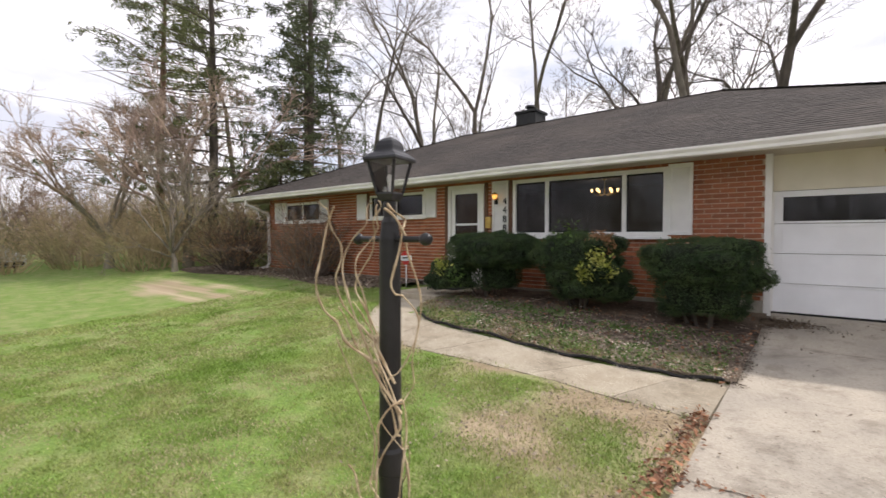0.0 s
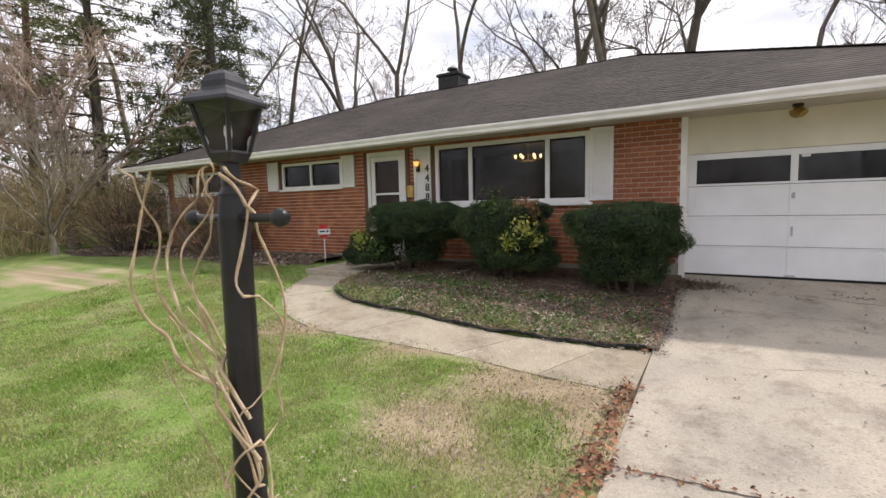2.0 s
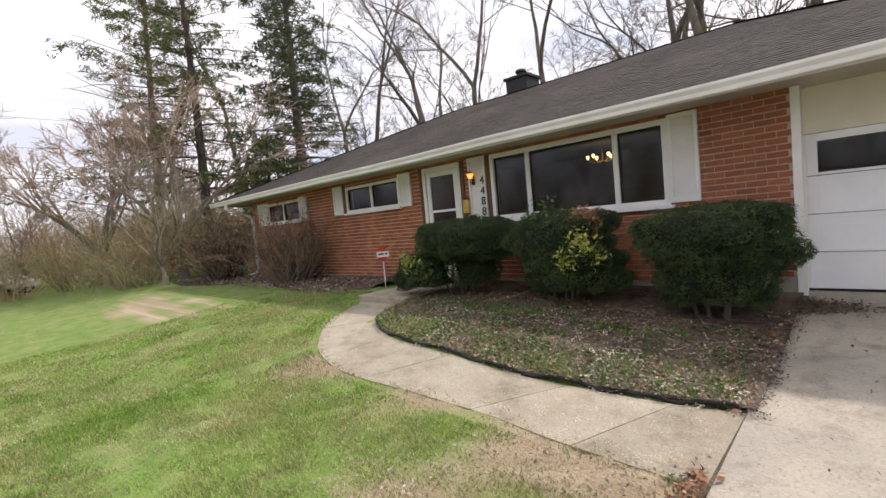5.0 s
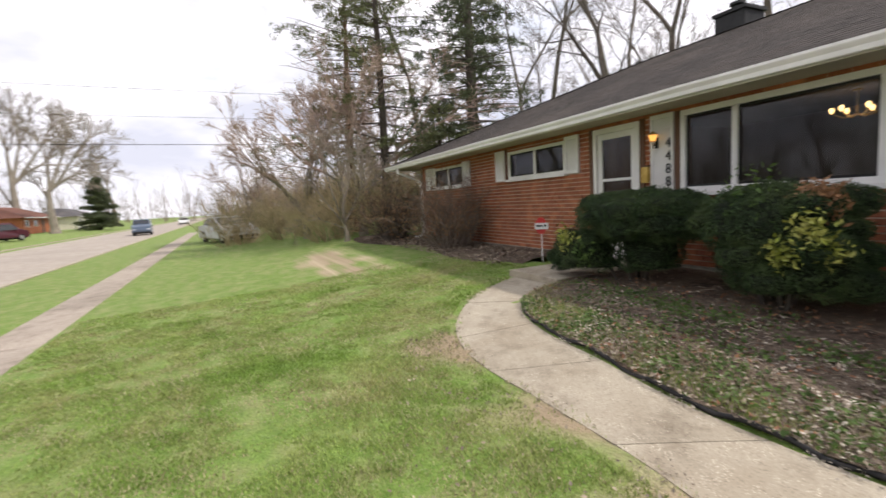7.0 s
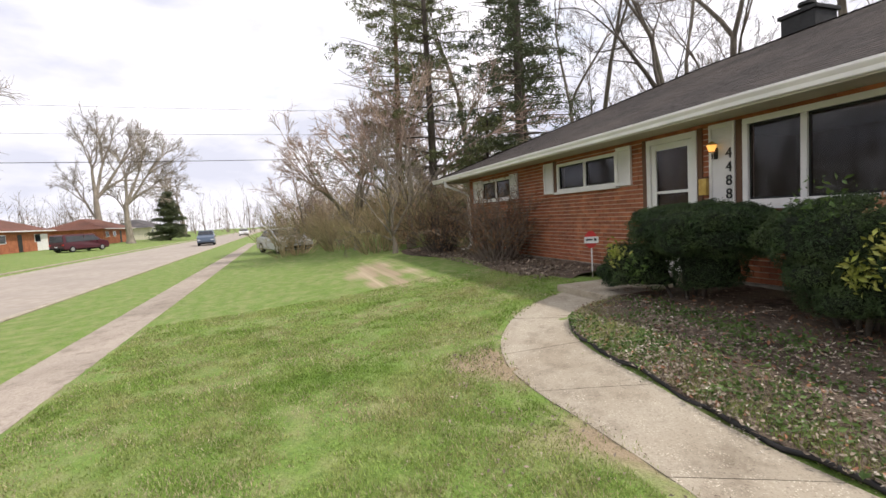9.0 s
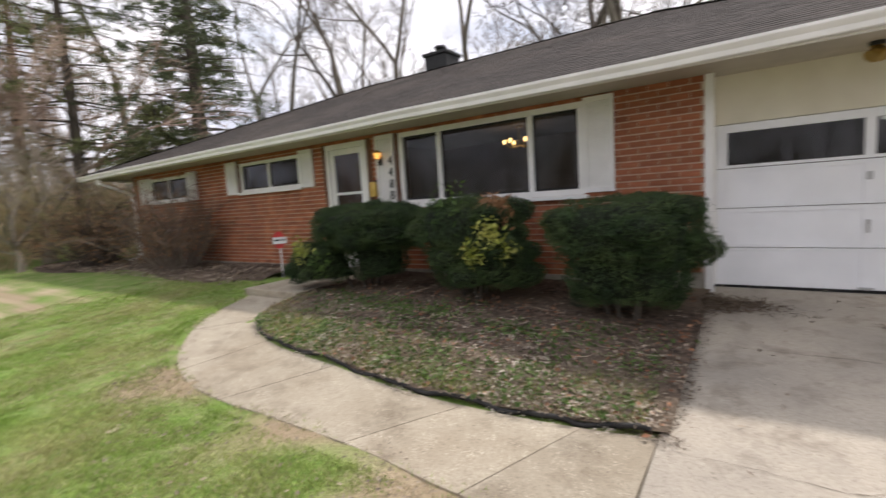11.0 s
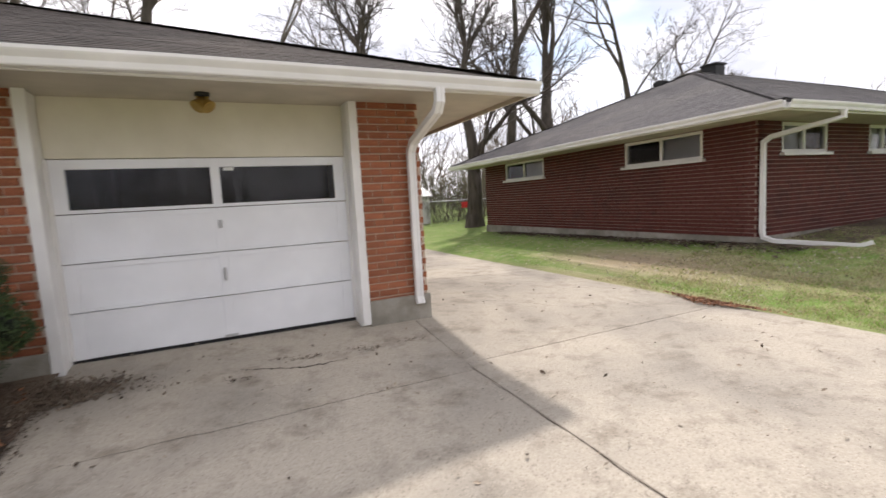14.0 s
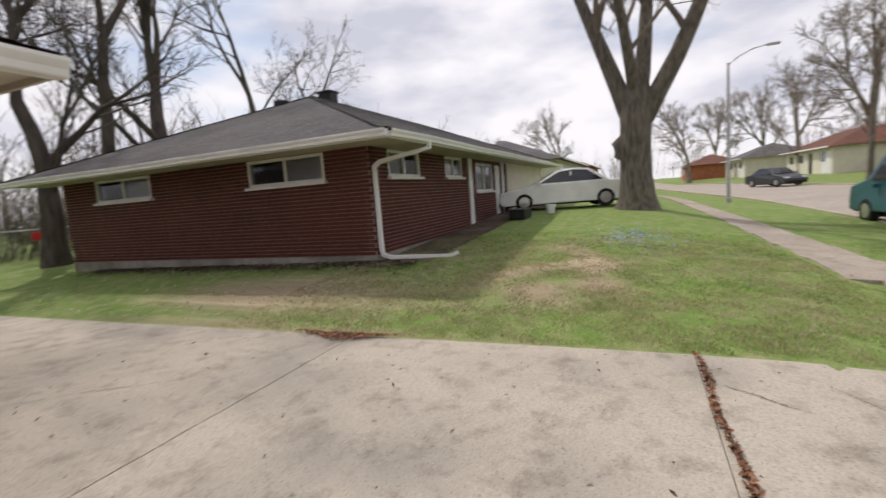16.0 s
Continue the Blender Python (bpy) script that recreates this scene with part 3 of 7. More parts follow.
def worn(x, y):
    """Where the lawn is thin: by the walk, by the drive, a straw band far out, spots by the neighbour's."""
    d = near_line(x, y, WALK_OUT)
    lump = 0.62 + 0.5 * np.sin(x * 2.7 + 1.3 * np.sin(y * 2.1)) * np.sin(y * 3.1 + 1.7 * np.sin(x * 1.3))
    w = np.clip(1 - d / 0.95, 0, 1) * 1.0 * lump * (y < 4.3) * (x > -4.9)
    w += np.clip(1 - d / 0.3, 0, 1) * 0.3 * lump
    w += np.exp(-((x + 1.4) ** 2 / 1.3 + (y - 2.8) ** 2 / 1.3)) * 0.95 * lump
    w += np.exp(-((x + 0.5) ** 2 / 0.12)) * 0.5 * (y < 4.0) * (y > -0.5)
    w += np.exp(-((x + 4.5) ** 2 / 0.08 + (y - 3.8) ** 2 / 0.04)) * 0.6 + np.exp(-((x + 5.2) ** 2 / 0.05 + (y - 4.5) ** 2 / 0.04)) * 0.6
    w += np.exp(-((x + 12.5) ** 2 / 16 + (y - 4.5 - 0.03 * (x + 13)) ** 2 / 1.1)) * 0.95 * (0.75 + 0.5 * np.sin(x * 2.1 + y * 4.3) * np.sin(y * 7.0 - x))
    w += np.exp(-((x - 7.8) ** 2 / 1.8 + (y - 9.2) ** 2 / 14)) * 0.75 + np.exp(-((x - 9.8) ** 2 / 4 + (y - 4.8) ** 2 / 1.6)) * 1.1 * lump
    w += np.exp(-((x - 6.42) ** 2 / 0.03)) * 0.35 * (y < 14)
    return w


gx, gy = axis(-9.0, 12.0, 0.16, 420.0), axis(-2.2, 9.0, 0.16, 420.0)
GX, GY = np.meshgrid(gx, gy)
rng = np.random.default_rng(4)
near = ((GX > -9) & (GX < 12) & (GY > -2) & (GY < 9)).astype(float)
WALK_MID = tuple(((a[0] + b[0]) / 2, (a[1] + b[1]) / 2) for a, b in zip(WALK_IN, WALK_OUT))
paved = ((GX > -0.62) & (GX < 0) & (GY > 3.75) & (GY < 8.2)) | ((GX > -0.3) & (GX < 6.2) & (GY < 14)) | (near_line(GX, GY, WALK_MID) < 0.24) | ((GY - bend(GX) < -0.5) & (GY - bend(GX) > -1.25)) | ((GY - bend(GX) < -4.1) & (GY - bend(GX) > -13.1)) | ((GY > 5.6) & (GX < -0.5) & (GX > -5.0)) | ((GY > 7.3) & (GX < -5) & (GX > -16))
GZ = gz(GX, GY) + rng.normal(0, 0.006, GX.shape) * near * (1 - paved)
GZ = GZ - 0.05 * paved - 0.16 * ((GY - bend(GX) < -4.2) & (GY - bend(GX) > -13.2))
idx = np.arange(GX.size).reshape(GX.shape)
ground = quads("ground", np.stack([GX, GY, GZ], -1).reshape(-1, 3),
               np.stack([idx[:-1, :-1], idx[:-1, 1:], idx[1:, 1:], idx[1:, :-1]], -1).reshape(-1, 4), M["lawn"], smooth=True)
tagged(ground, "spring lawn, green with straw-coloured and bare patches", "lawn", kind="structure")
wa = ground.data.attributes.new("worn", "FLOAT", "POINT")
wa.data.foreach_set("value", worn(GX, GY).astype(np.float32).ravel())

# ---- driveway, walk, sidewalk, road ----
driveway = holder("driveway", label="weathered concrete driveway in cracked slabs", category="driveway", kind="structure")
MID = 2.83
for x0, x1, cuts in ((-0.42, MID, (-4.2, -0.4, 3.05, 6.62, F + 0.3)), (MID, 6.32, (-4.2, -0.4, 3.38, 6.78, 10.4, 14.2, 18.0))):
    for y0, y1 in zip(cuts, cuts[1:]):
        drape("slab", (x0, x1), (y0, y1), 0.014, 0.16, M["concrete"], driveway)
apron = drape("garage_apron", (-0.3, 2.2), (F + 0.3, F + 0.6), -0.004, 0.14, M["concrete"], driveway)

walk_path = holder("walkway", label="curving pale concrete walk in slabs with tooled joints", category="walkway", kind="structure")
cuts = (0.0, 0.113, 0.276, 0.495, 0.667, 0.835, 1.0)
for s0, s1 in zip(cuts, cuts[1:]):
    bm = bmesh.new()
    rows = []
    for k in range(7):
        s = s0 + 0.0007 + (s1 - s0 - 0.0014) * k / 6
        a, b = along(WALK_OUT, s), along(WALK_IN, s)
        p = [a + (b - a) * f for f in (0.004, 0.33, 0.67, 0.996)]
        rows.append([Vector((q[0], q[1], gz(q[0], q[1]) + 0.008)) for q in p])
    top = [[bm.verts.new(v) for v in r] for r in rows]
    low = [[bm.verts.new(v - Vector((0, 0, 0.12))) for v in r] for r in rows]
    for k in range(6):
        for i in range(3):
            bm.faces.new((top[k][i], top[k][i + 1], top[k + 1][i + 1], top[k + 1][i]))
        bm.faces.new((low[k][0], top[k][0], top[k + 1][0], low[k + 1][0]))
        bm.faces.new((top[k][3], low[k][3], low[k + 1][3], top[k + 1][3]))
    for k in (0, 6):
        for i in range(3):
            bm.faces.new((top[k][i], low[k][i], low[k][i + 1], top[k][i + 1]))
    bmesh.ops.recalc_face_normals(bm, faces=bm.faces)
    part("slab", bm, M["walk"], walk_path)
stoop = holder("stoop", label="low concrete stoop below the front door", category="step", kind="structure")
bm = boxes((-6.4, -5.2, 6.22, F - 0.01, 0.25, 0.54), bevel=0.012)
part("step", bm, M["walk"], stoop)
mat_ob = part("doormat", boxes((-6.2, -5.5, 7.2, 7.7, 0.54, 0.555), bevel=0.004), M["rubber"])
tagged(mat_ob, "dark rubber doormat on the concrete stoop", "doormat")

sidewalk = holder("pavement", label="narrow concrete sidewalk along the lawn", category="sidewalk", kind="structure")
for i in range(58):
    x0 = -52 + 1.5 * i
    if -0.6 < x0 + 0.75 < 6.6:
        continue
    b = float(bend(x0 + 0.75))
    y0, y1 = (-1.3, -0.42) if x0 < 0 else (-1.35 + b, -0.45 + b)
    drape("slab", (x0, x0 + 1.5), (y0, y1), 0.006, 0.12, M["sidewalk"], sidewalk)
road_ob = holder("road", label="worn grey asphalt residential street with low kerbs", category="road", kind="structure")
xs = np.concatenate([np.arange(-330, 0, 6.0), np.arange(0, 36, 1.5), np.arange(36, 330, 6.0)])
for name, y0, y1, lift, mm in (("asphalt", -12.9, -4.35, -0.09, "road"), ("kerb", -4.35, -4.12, 0.02, "walk"), ("kerb", -13.15, -12.9, 0.02, "walk")):
    v, f = [], []
    for i, x in enumerate(xs):
        b = float(bend(x))
        zz = float(gz(x, (y0 + y1) / 2 + b))
        v += [(x, y0 + b, zz + lift - 0.2), (x, y0 + b, zz + lift), (x, y1 + b, zz + lift), (x, y1 + b, zz + lift - 0.2)]
        if i:
            o = 4 * i
            f += [(o - 4 + k, o - 3 + k, o + 1 + k, o + k) for k in range(3)]
    mesh_ob(name, v, f, M[mm], road_ob)

# ---- planting beds ----
bm = bmesh.new()
pts = [along(WALK_IN, i / 24) for i in range(25)]
nrow = 10
grid = []
for p in pts:
    p = np.array((p[0] + (0.06 if p[0] > -0.5 else 0.0), p[1] + 0.03))
    q = np.array((max(min(p[0], -0.22), -5.5), F + 0.01))
    grid.append([bm.verts.new((*(p + (q - p) * k / nrow), gz(*(p + (q - p) * k / nrow)) + 0.03 + 0.035 * math.sin(math.pi * min(1, k / 5)) + random.uniform(-0.012, 0.012))) for k in range(nrow + 1)])
for a, b in zip(grid, grid[1:]):
    for k in range(nrow):
        bm.faces.new((a[k], b[k], b[k + 1], a[k + 1]))
bmesh.ops.recalc_face_normals(bm, faces=bm.faces)
bed = part("planting_bed", bm, M["mulch"], smooth=True)
tagged(bed, "planting bed of dark soil and leaf litter before the house", "flower bed", kind="structure")
bm = bmesh.new()
grid = []
for i in range(41):
    x = -17.5 + i * 0.26
    y0 = 6.75 + 0.25 * math.sin(x * 0.9) + (0.25 if x > -8 else 0) - 0.3 * (x < -13)
    grid.append([bm.verts.new((x, y0 + (F + 0.01 - y0) * k / 5, gz(x, y0 + (F - y0) * k / 5) + (0.0 if k == 0 else 0.05 + random.uniform(-0.015, 0.015)))) for k in range(6)])
for a, b in zip(grid, grid[1:]):
    for k in range(5):
        bm.faces.new((a[k], b[k], b[k + 1], a[k + 1]))
bmesh.ops.recalc_face_normals(bm, faces=bm.faces)
bed2 = part("mulch_bed", bm, M["mulch"], smooth=True)
tagged(bed2, "narrow dark mulch bed along the brick wall", "flower bed", kind="structure")
edge = Tubes()
pp = [along(WALK_IN, 0.02 + 0.9 * i / 60) for i in range(61)]
edge.add([(p[0] + 0.01 * math.sin(i), p[1] + 0.035 + 0.012 * math.sin(i * 1.7), gz(*p) + 0.03 + 0.016 * math.sin(i * 0.8) + 0.008 * math.sin(i * 0.37 + 1)) for i, p in enumerate(pp)], [0.019] * 61, 7)
tagged(edge.make("bed_edging", M["plastic"]), "black plastic edging strip along the planting bed", "garden edging")


# ---- brick walls ----
def pierced(length, z0, z1, holes, m):
    """A wall slab with openings through it, in one closed mesh."""
    us = sorted({0.0, length, *[min(max(q, 0.0), length) for h in holes for q in h[:2]]})
    zs = sorted({z0, z1, *[min(max(q, z0), z1) for h in holes for q in h[2:]]})
    full = {(i, j) for i in range(len(us) - 1) for j in range(len(zs) - 1)
            if not any(h[0] < (us[i] + us[i + 1]) / 2 < h[1] and h[2] < (zs[j] + zs[j + 1]) / 2 < h[3] for h in holes)}
    bm, made = bmesh.new(), {}

    def v(i, j, k):
        if (i, j, k) not in made:
            made[i, j, k] = bm.verts.new(m @ Vector((us[i], (0.012, 0.2)[k], zs[j])))
        return made[i, j, k]

    for i, j in full:
        bm.faces.new((v(i, j, 0), v(i + 1, j, 0), v(i + 1, j + 1, 0), v(i, j + 1, 0)))
        bm.faces.new((v(i, j + 1, 1), v(i + 1, j + 1, 1), v(i + 1, j, 1), v(i, j, 1)))
        for di, dj, a, b in ((-1, 0, (i, j), (i, j + 1)), (1, 0, (i + 1, j + 1), (i + 1, j)), (0, -1, (i + 1, j), (i, j)), (0, 1, (i, j + 1), (i + 1, j + 1))):
            if (i + di, j + dj) not in full:
                bm.faces.new((v(*a, 0), v(*b, 0), v(*b, 1), v(*a, 1)))
    bmesh.ops.recalc_face_normals(bm, faces=bm.faces)
    return bm


def brick_wall(name, m, length, z0, z1, holes, mortar, brick, parent, pick=None, piece=None, label="", module=(0.215, 0.076)):
    """A wall in the frame m (x along the wall, -y outwards): a backing of mortar with openings through it, and bricks proud of it."""
    part(name, pierced(length, z0, z1, holes, m), mortar, parent, label)
    mu, mz = module
    rows = int((z1 - z0) / mz)
    mz = (z1 - z0) / rows
    rects = []
    for r in range(rows):
        za, zb = z0 + r * mz + 0.0075, z0 + (r + 1) * mz - 0.0075
        u = -(r % 2) * mu / 2
        while u < length:
            spans = [(max(u + 0.005, 0.0), min(u + mu - 0.005, length))]
            for h in holes:
                if h[2] < zb - 0.02 and h[3] > za + 0.02:
                    new_spans = []
                    for s in spans:
                        if s[1] <= h[0] or s[0] >= h[1]:
                            new_spans.append(s)
                        else:
                            new_spans += [(s[0], h[0]), (h[1], s[1])]
                    spans = new_spans
            rects += [(s[0], s[1], za, zb) for s in spans if s[1] - s[0] > 0.03]
            u += mu
    R = np.array(rects)
    jit = np.random.default_rng(len(R)).uniform(0, 0.004, len(R))
    chosen = np.zeros(len(R), bool)
    if pick:
        chosen = np.array([pick((r[0] + r[1]) / 2, (r[2] + r[3]) / 2) for r in R])
        chosen &= np.cumsum(chosen) <= 300
    rest, rj = R[~chosen], jit[~chosen]
    cor = np.array([(0, 0, 0), (1, 0, 0), (1, 1, 0), (0, 1, 0), (0, 0, 1), (1, 0, 1), (1, 1, 1), (0, 1, 1)], float)
    lo = np.stack([rest[:, 0], rj - 0.003, rest[:, 2]], -1)
    hi = np.stack([rest[:, 1], np.full(len(rest), 0.03), rest[:, 3]], -1)
    v = (lo[:, None] + cor[None] * (hi - lo)[:, None]).reshape(-1, 3)
    mm = np.array(m)
    v = v @ mm[:3, :3].T + mm[:3, 3]
    fs = np.array([(0, 1, 5, 4), (1, 2, 6, 5), (3, 0, 4, 7), (4, 5, 6, 7), (1, 0, 3, 2)])
    f = (np.arange(len(rest))[:, None, None] * 8 + fs[None]).reshape(-1, 4)
    ob = quads("bricks", v, f, brick, parent)
    tagged(ob, "courses of brick with pale mortar joints", kind="stuff")
    if chosen.any():
        todo.append((R[chosen], jit[chosen], m, piece, parent))


todo = []


def lay_bricks():
    """The bricks that are pieces of their own; one mesh serves them all."""
    for rects, jit, m, piece, parent in todo:
        bm = boxes((-0.5, 0.5, 0, 1, -0.5, 0.5))
        me = bpy.data.meshes.new("brick")
        bm.to_mesh(me)
        bm.free()
        me.materials.append(piece)
        for (a, b, c, d), j in zip(rects, jit):
            ob = new("brick", me)
            ob.parent = parent
            ob.matrix_basis = m @ Matrix.LocRotScale(((a + b) / 2, j - 0.003, (c + d) / 2), None, (b - a, 0.033 - j, d - c))


# ---- the house ----
house = holder("house", (-5.4, F, 0.3), "single-storey orange brick ranch house with a dark shingled hip roof", "house")
ORIG = Matrix.Translation(-house.location)  # parts are written in world numbers and moved into the holder's frame


def hp(name, bm, material, label="", parent=None, smooth=False):
    bmesh.ops.transform(bm, matrix=ORIG, verts=bm.verts)
    return part(name, bm, material, parent or house, label, smooth)


TOP = 2.84
# openings: x0, x1, z0, z1
BIG, DOOR, MIDW, FARW, GAR = (-4.66, -1.72, 1.64, 2.78), (-6.36, -5.37, 0.54, 2.77), (-9.04, -7.1, 2.1, 2.71), (-13.1, -11.22, 2.08, 2.67), (-0.415, 2.335, 0.2, TOP)
front_holes = [tuple((h[0] - WALL_L, h[1] - WALL_L, h[2], h[3])) for h in (BIG, DOOR, MIDW, FARW, GAR)]
brick_wall("wall_front", ORIG @ Matrix.Translation((WALL_L, F, 0)), WALL_R - WALL_L, 0.6, TOP, front_holes, M["mortar"], M["brick"], house,
           pick=lambda u, z: u > -1.3 - WALL_L, piece=M["brick_one"])
brick_wall("wall_side", ORIG @ Matrix.Translation((WALL_R, F + 0.2, 0)) @ Matrix.Rotation(radians(90), 4, "Z"), WALL_B - F - 0.2, 0.6, TOP, [], M["mortar"], M["brick"], house)
brick_wall("wall_side", ORIG @ Matrix.Translation((WALL_L, WALL_B, 0)) @ Matrix.Rotation(radians(-90), 4, "Z"), WALL_B - F - 0.2, 0.6, TOP, [], M["mortar"], M["brick"], house)
hp("wall_back", boxes((WALL_L, WALL_R, WALL_B - 0.02, WALL_B + 0.18, 0.3, TOP)), M["mortar"])
for b in ((WALL_L - 0.02, -0.415, F - 0.02, F + 0.2, 0.1, 0.6), (2.335, WALL_R + 0.02, F - 0.02, F + 0.2, 0.1, 0.6), (WALL_R - 0.2, WALL_R + 0.02, F + 0.2, WALL_B, 0.1, 0.6), (WALL_L - 0.02, WALL_L + 0.2, F + 0.2, WALL_B, 0.1, 0.6)):
    hp("foundation", boxes(b), M["found"], "grey concrete foundation band")
bm = boxes((2.33, 3.045, F - 0.03, F + 0.19, 0.2, 0.73), bevel=0.008)
hp("plinth", bm, M["found"], "stained concrete plinth of the garage pier")
bm = boxes((-0.75, -0.42, F - 0.026, F + 0.19, 0.2, 0.69), bevel=0.008)
hp("plinth", bm, M["found"], "stained concrete plinth of the garage pier")

# interior; much of its dimness behind the glass is put into the dark wall colour
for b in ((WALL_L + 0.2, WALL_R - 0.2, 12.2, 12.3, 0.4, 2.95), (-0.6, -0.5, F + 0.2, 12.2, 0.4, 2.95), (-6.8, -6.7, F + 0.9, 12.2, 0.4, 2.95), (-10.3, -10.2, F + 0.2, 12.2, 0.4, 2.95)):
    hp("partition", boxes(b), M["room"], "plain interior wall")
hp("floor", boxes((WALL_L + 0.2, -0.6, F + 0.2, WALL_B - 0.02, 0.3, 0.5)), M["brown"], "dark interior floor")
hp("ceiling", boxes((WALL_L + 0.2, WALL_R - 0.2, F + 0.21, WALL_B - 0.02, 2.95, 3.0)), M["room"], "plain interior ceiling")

# roof: a hip roof with courses of shingles
HALF = (EAVE_B - EAVE_F) / 2


def roof(x0, x1, y0, y1, z, rise, material, parent, origin, thick=0.05):
    """A hip roof: boarding, and overlapping shingle tabs on all four slopes."""
    h = (y1 - y0) / 2
    a, b, ry, rz = x0 + h, x1 - h, y0 + h, z + h * rise
    v = [(x0, y0, z), (x1, y0, z), (x1, y1, z), (x0, y1, z), (a, ry, rz), (b, ry, rz)]
    low = [(p[0], p[1], p[2] - thick) for p in v]
    f = [(0, 1, 5, 4), (1, 2, 5), (2, 3, 4, 5), (3, 0, 4)]
    f2 = [tuple(reversed([i + 6 for i in q])) for q in f] + [(i, i + 6, (i + 1) % 4 + 6, (i + 1) % 4) for i in range(4)]
    o = origin
    mesh_ob("roof_deck", [Vector(p) + o for p in v + low], f + f2, material, parent)
    vs, fs, n = [], [], 0
    r = np.random.default_rng(int(abs(x0 * 100)))
    length = h * math.sqrt(1 + rise * rise)
    step, tab = 0.14, 0.305
    for side in range(4):
        width = (x1 - x0) if side % 2 == 0 else (y1 - y0)
        p0 = ((x0, y0), (x1, y0), (x1, y1), (x0, y1))[side]
        du = ((1, 0), (0, 1), (-1, 0), (0, -1))[side]
        dn = (-du[1], du[0])
        rows = int(length / step)
        for k in range(rows):
            s0, s1 = k * step - 0.02, min((k + 1) * step + 0.01, length)
            d0, d1 = s0 / length * h, s1 / length * h
            u = max(d0, 0) - r.uniform(0, tab)
            while u < width - max(d0, 0):
                w = tab * r.uniform(0.9, 1.1)
                ua, ub = max(u + 0.003, d0), min(u + w - 0.003, width - d0)
                ta, tb = max(ua, d1), min(ub, width - d1)
                if ub - ua > 0.02 and tb - ta > -0.001:
                    tb = max(tb, ta + 0.001)
                    lift = 0.007 + r.uniform(0, 0.003)
                    quad = []
                    for uu, dd, e in ((ua, d0, lift), (ub, d0, lift), (tb, d1, 0.004), (ta, d1, 0.004), (ua, d0, 0.0), (ub, d0, 0.0)):
                        quad.append((p0[0] + du[0] * uu + dn[0] * dd + o.x, p0[1] + du[1] * uu + dn[1] * dd + o.y, z + dd * rise + e + o.z))
                    vs += quad
                    fs += [(n, n + 1, n + 2, n + 3), (n + 4, n + 5, n + 1, n)]
                    n += 6
                u += w
    ob = quads("shingles", np.array(vs), np.array(fs), material, parent)
    tagged(ob, "overlapping asphalt shingle tabs", kind="stuff")
    caps = bmesh.new()
    for p, q in ((4, 5), (4, 0), (4, 3), (5, 1), (5, 2)):
        P, Q = Vector(v[p]), Vector(v[q])
        d = Q - P
        side = d.cross(Vector((0, 0, 1))).normalized() * 0.13
        m = int(d.length / 0.2)
        for i in range(m):
            A, B = P + d * (i / m), P + d * ((i + 1.12) / m)
            up0, up1 = Vector((0, 0, 0.03)), Vector((0, 0, 0.018))
            drop = Vector((0, 0, -0.045 if p == 4 and q == 5 else -0.02))
            w = [caps.verts.new(o + t) for t in (A - side + drop + up1, A + up1, A + side + drop + up1, B - side + drop + up0, B + up0, B + side + drop + up0)]
            caps.faces.new((w[0], w[1], w[4], w[3]))
            caps.faces.new((w[1], w[2], w[5], w[4]))
    tagged(part("ridge_capping", caps, material, parent), kind="stuff")


roof(EAVE_L, EAVE_R, EAVE_F - 0.02, EAVE_B, EAVE_Z, 0.4, M["shingle"], house, -house.location)
for b in ((EAVE_L + 0.03, EAVE_R - 0.03, EAVE_F + 0.03, F + 0.75, 2.835, 2.86), (WALL_R - 0.1, EAVE_R - 0.03, F + 0.75, EAVE_B - 0.05, 2.835, 2.86),
          (EAVE_L + 0.03, WALL_L + 0.1, F + 0.75, EAVE_B - 0.05, 2.835, 2.86), (WALL_L + 0.1, WALL_R - 0.1, WALL_B, EAVE_B - 0.05, 2.835, 2.86)):
    hp("soffit", boxes(b), M["soffit"], "beige painted flat soffit")
for b in ((EAVE_L, EAVE_R, EAVE_F, EAVE_F + 0.03, 2.78, 2.91), (EAVE_L, EAVE_R, EAVE_B - 0.05, EAVE_B, 2.78, 2.91)):
    hp("fascia", boxes(b, bevel=0.004), M["white"], "white fascia board")
for b in ((EAVE_R - 0.03, EAVE_R, EAVE_F + 0.03, EAVE_B - 0.05, 2.79, 2.91), (EAVE_L, EAVE_L + 0.03, EAVE_F + 0.03, EAVE_B - 0.05, 2.79, 2.91)):
    hp("fascia", boxes(b, bevel=0.004), M["soffit"], "beige side fascia board")


def gutter(x0, x1, y, z, origin, parent, material):
    """A K-style gutter along x whose back is at y."""
    prof = ((0, 0), (-0.075, 0), (-0.082, 0.01), (-0.088, 0.05), (-0.112, 0.085), (-0.118, 0.098), (-0.118, 0.122), (-0.108, 0.122), (-0.108, 0.1), (-0.08, 0.06), (-0.07, 0.012), (-0.006, 0.012), (-0.006, 0.12), (0, 0.12))
    bm = bmesh.new()
    ends = []
    n = max(2, int((x1 - x0) / 1.5))
    for i in range(n + 1):
        x = x0 + (x1 - x0) * i / n
        sag = 0.006 * math.sin(x * 1.3) + 0.004 * math.sin(x * 2.9)
        ends.append([bm.verts.new(Vector((x, y + p[0], z + p[1] + sag)) + origin) for p in prof])
    k = len(prof)
    for a, b in zip(ends, ends[1:]):
        for i in range(k):
            bm.faces.new((a[i], a[(i + 1) % k], b[(i + 1) % k], b[i]))
    bm.faces.new(ends[0])
    bm.faces.new(list(reversed(ends[-1])))
    bmesh.ops.recalc_face_normals(bm, faces=bm.faces)
    return part("gutter", bm, material, parent, "white metal gutter")


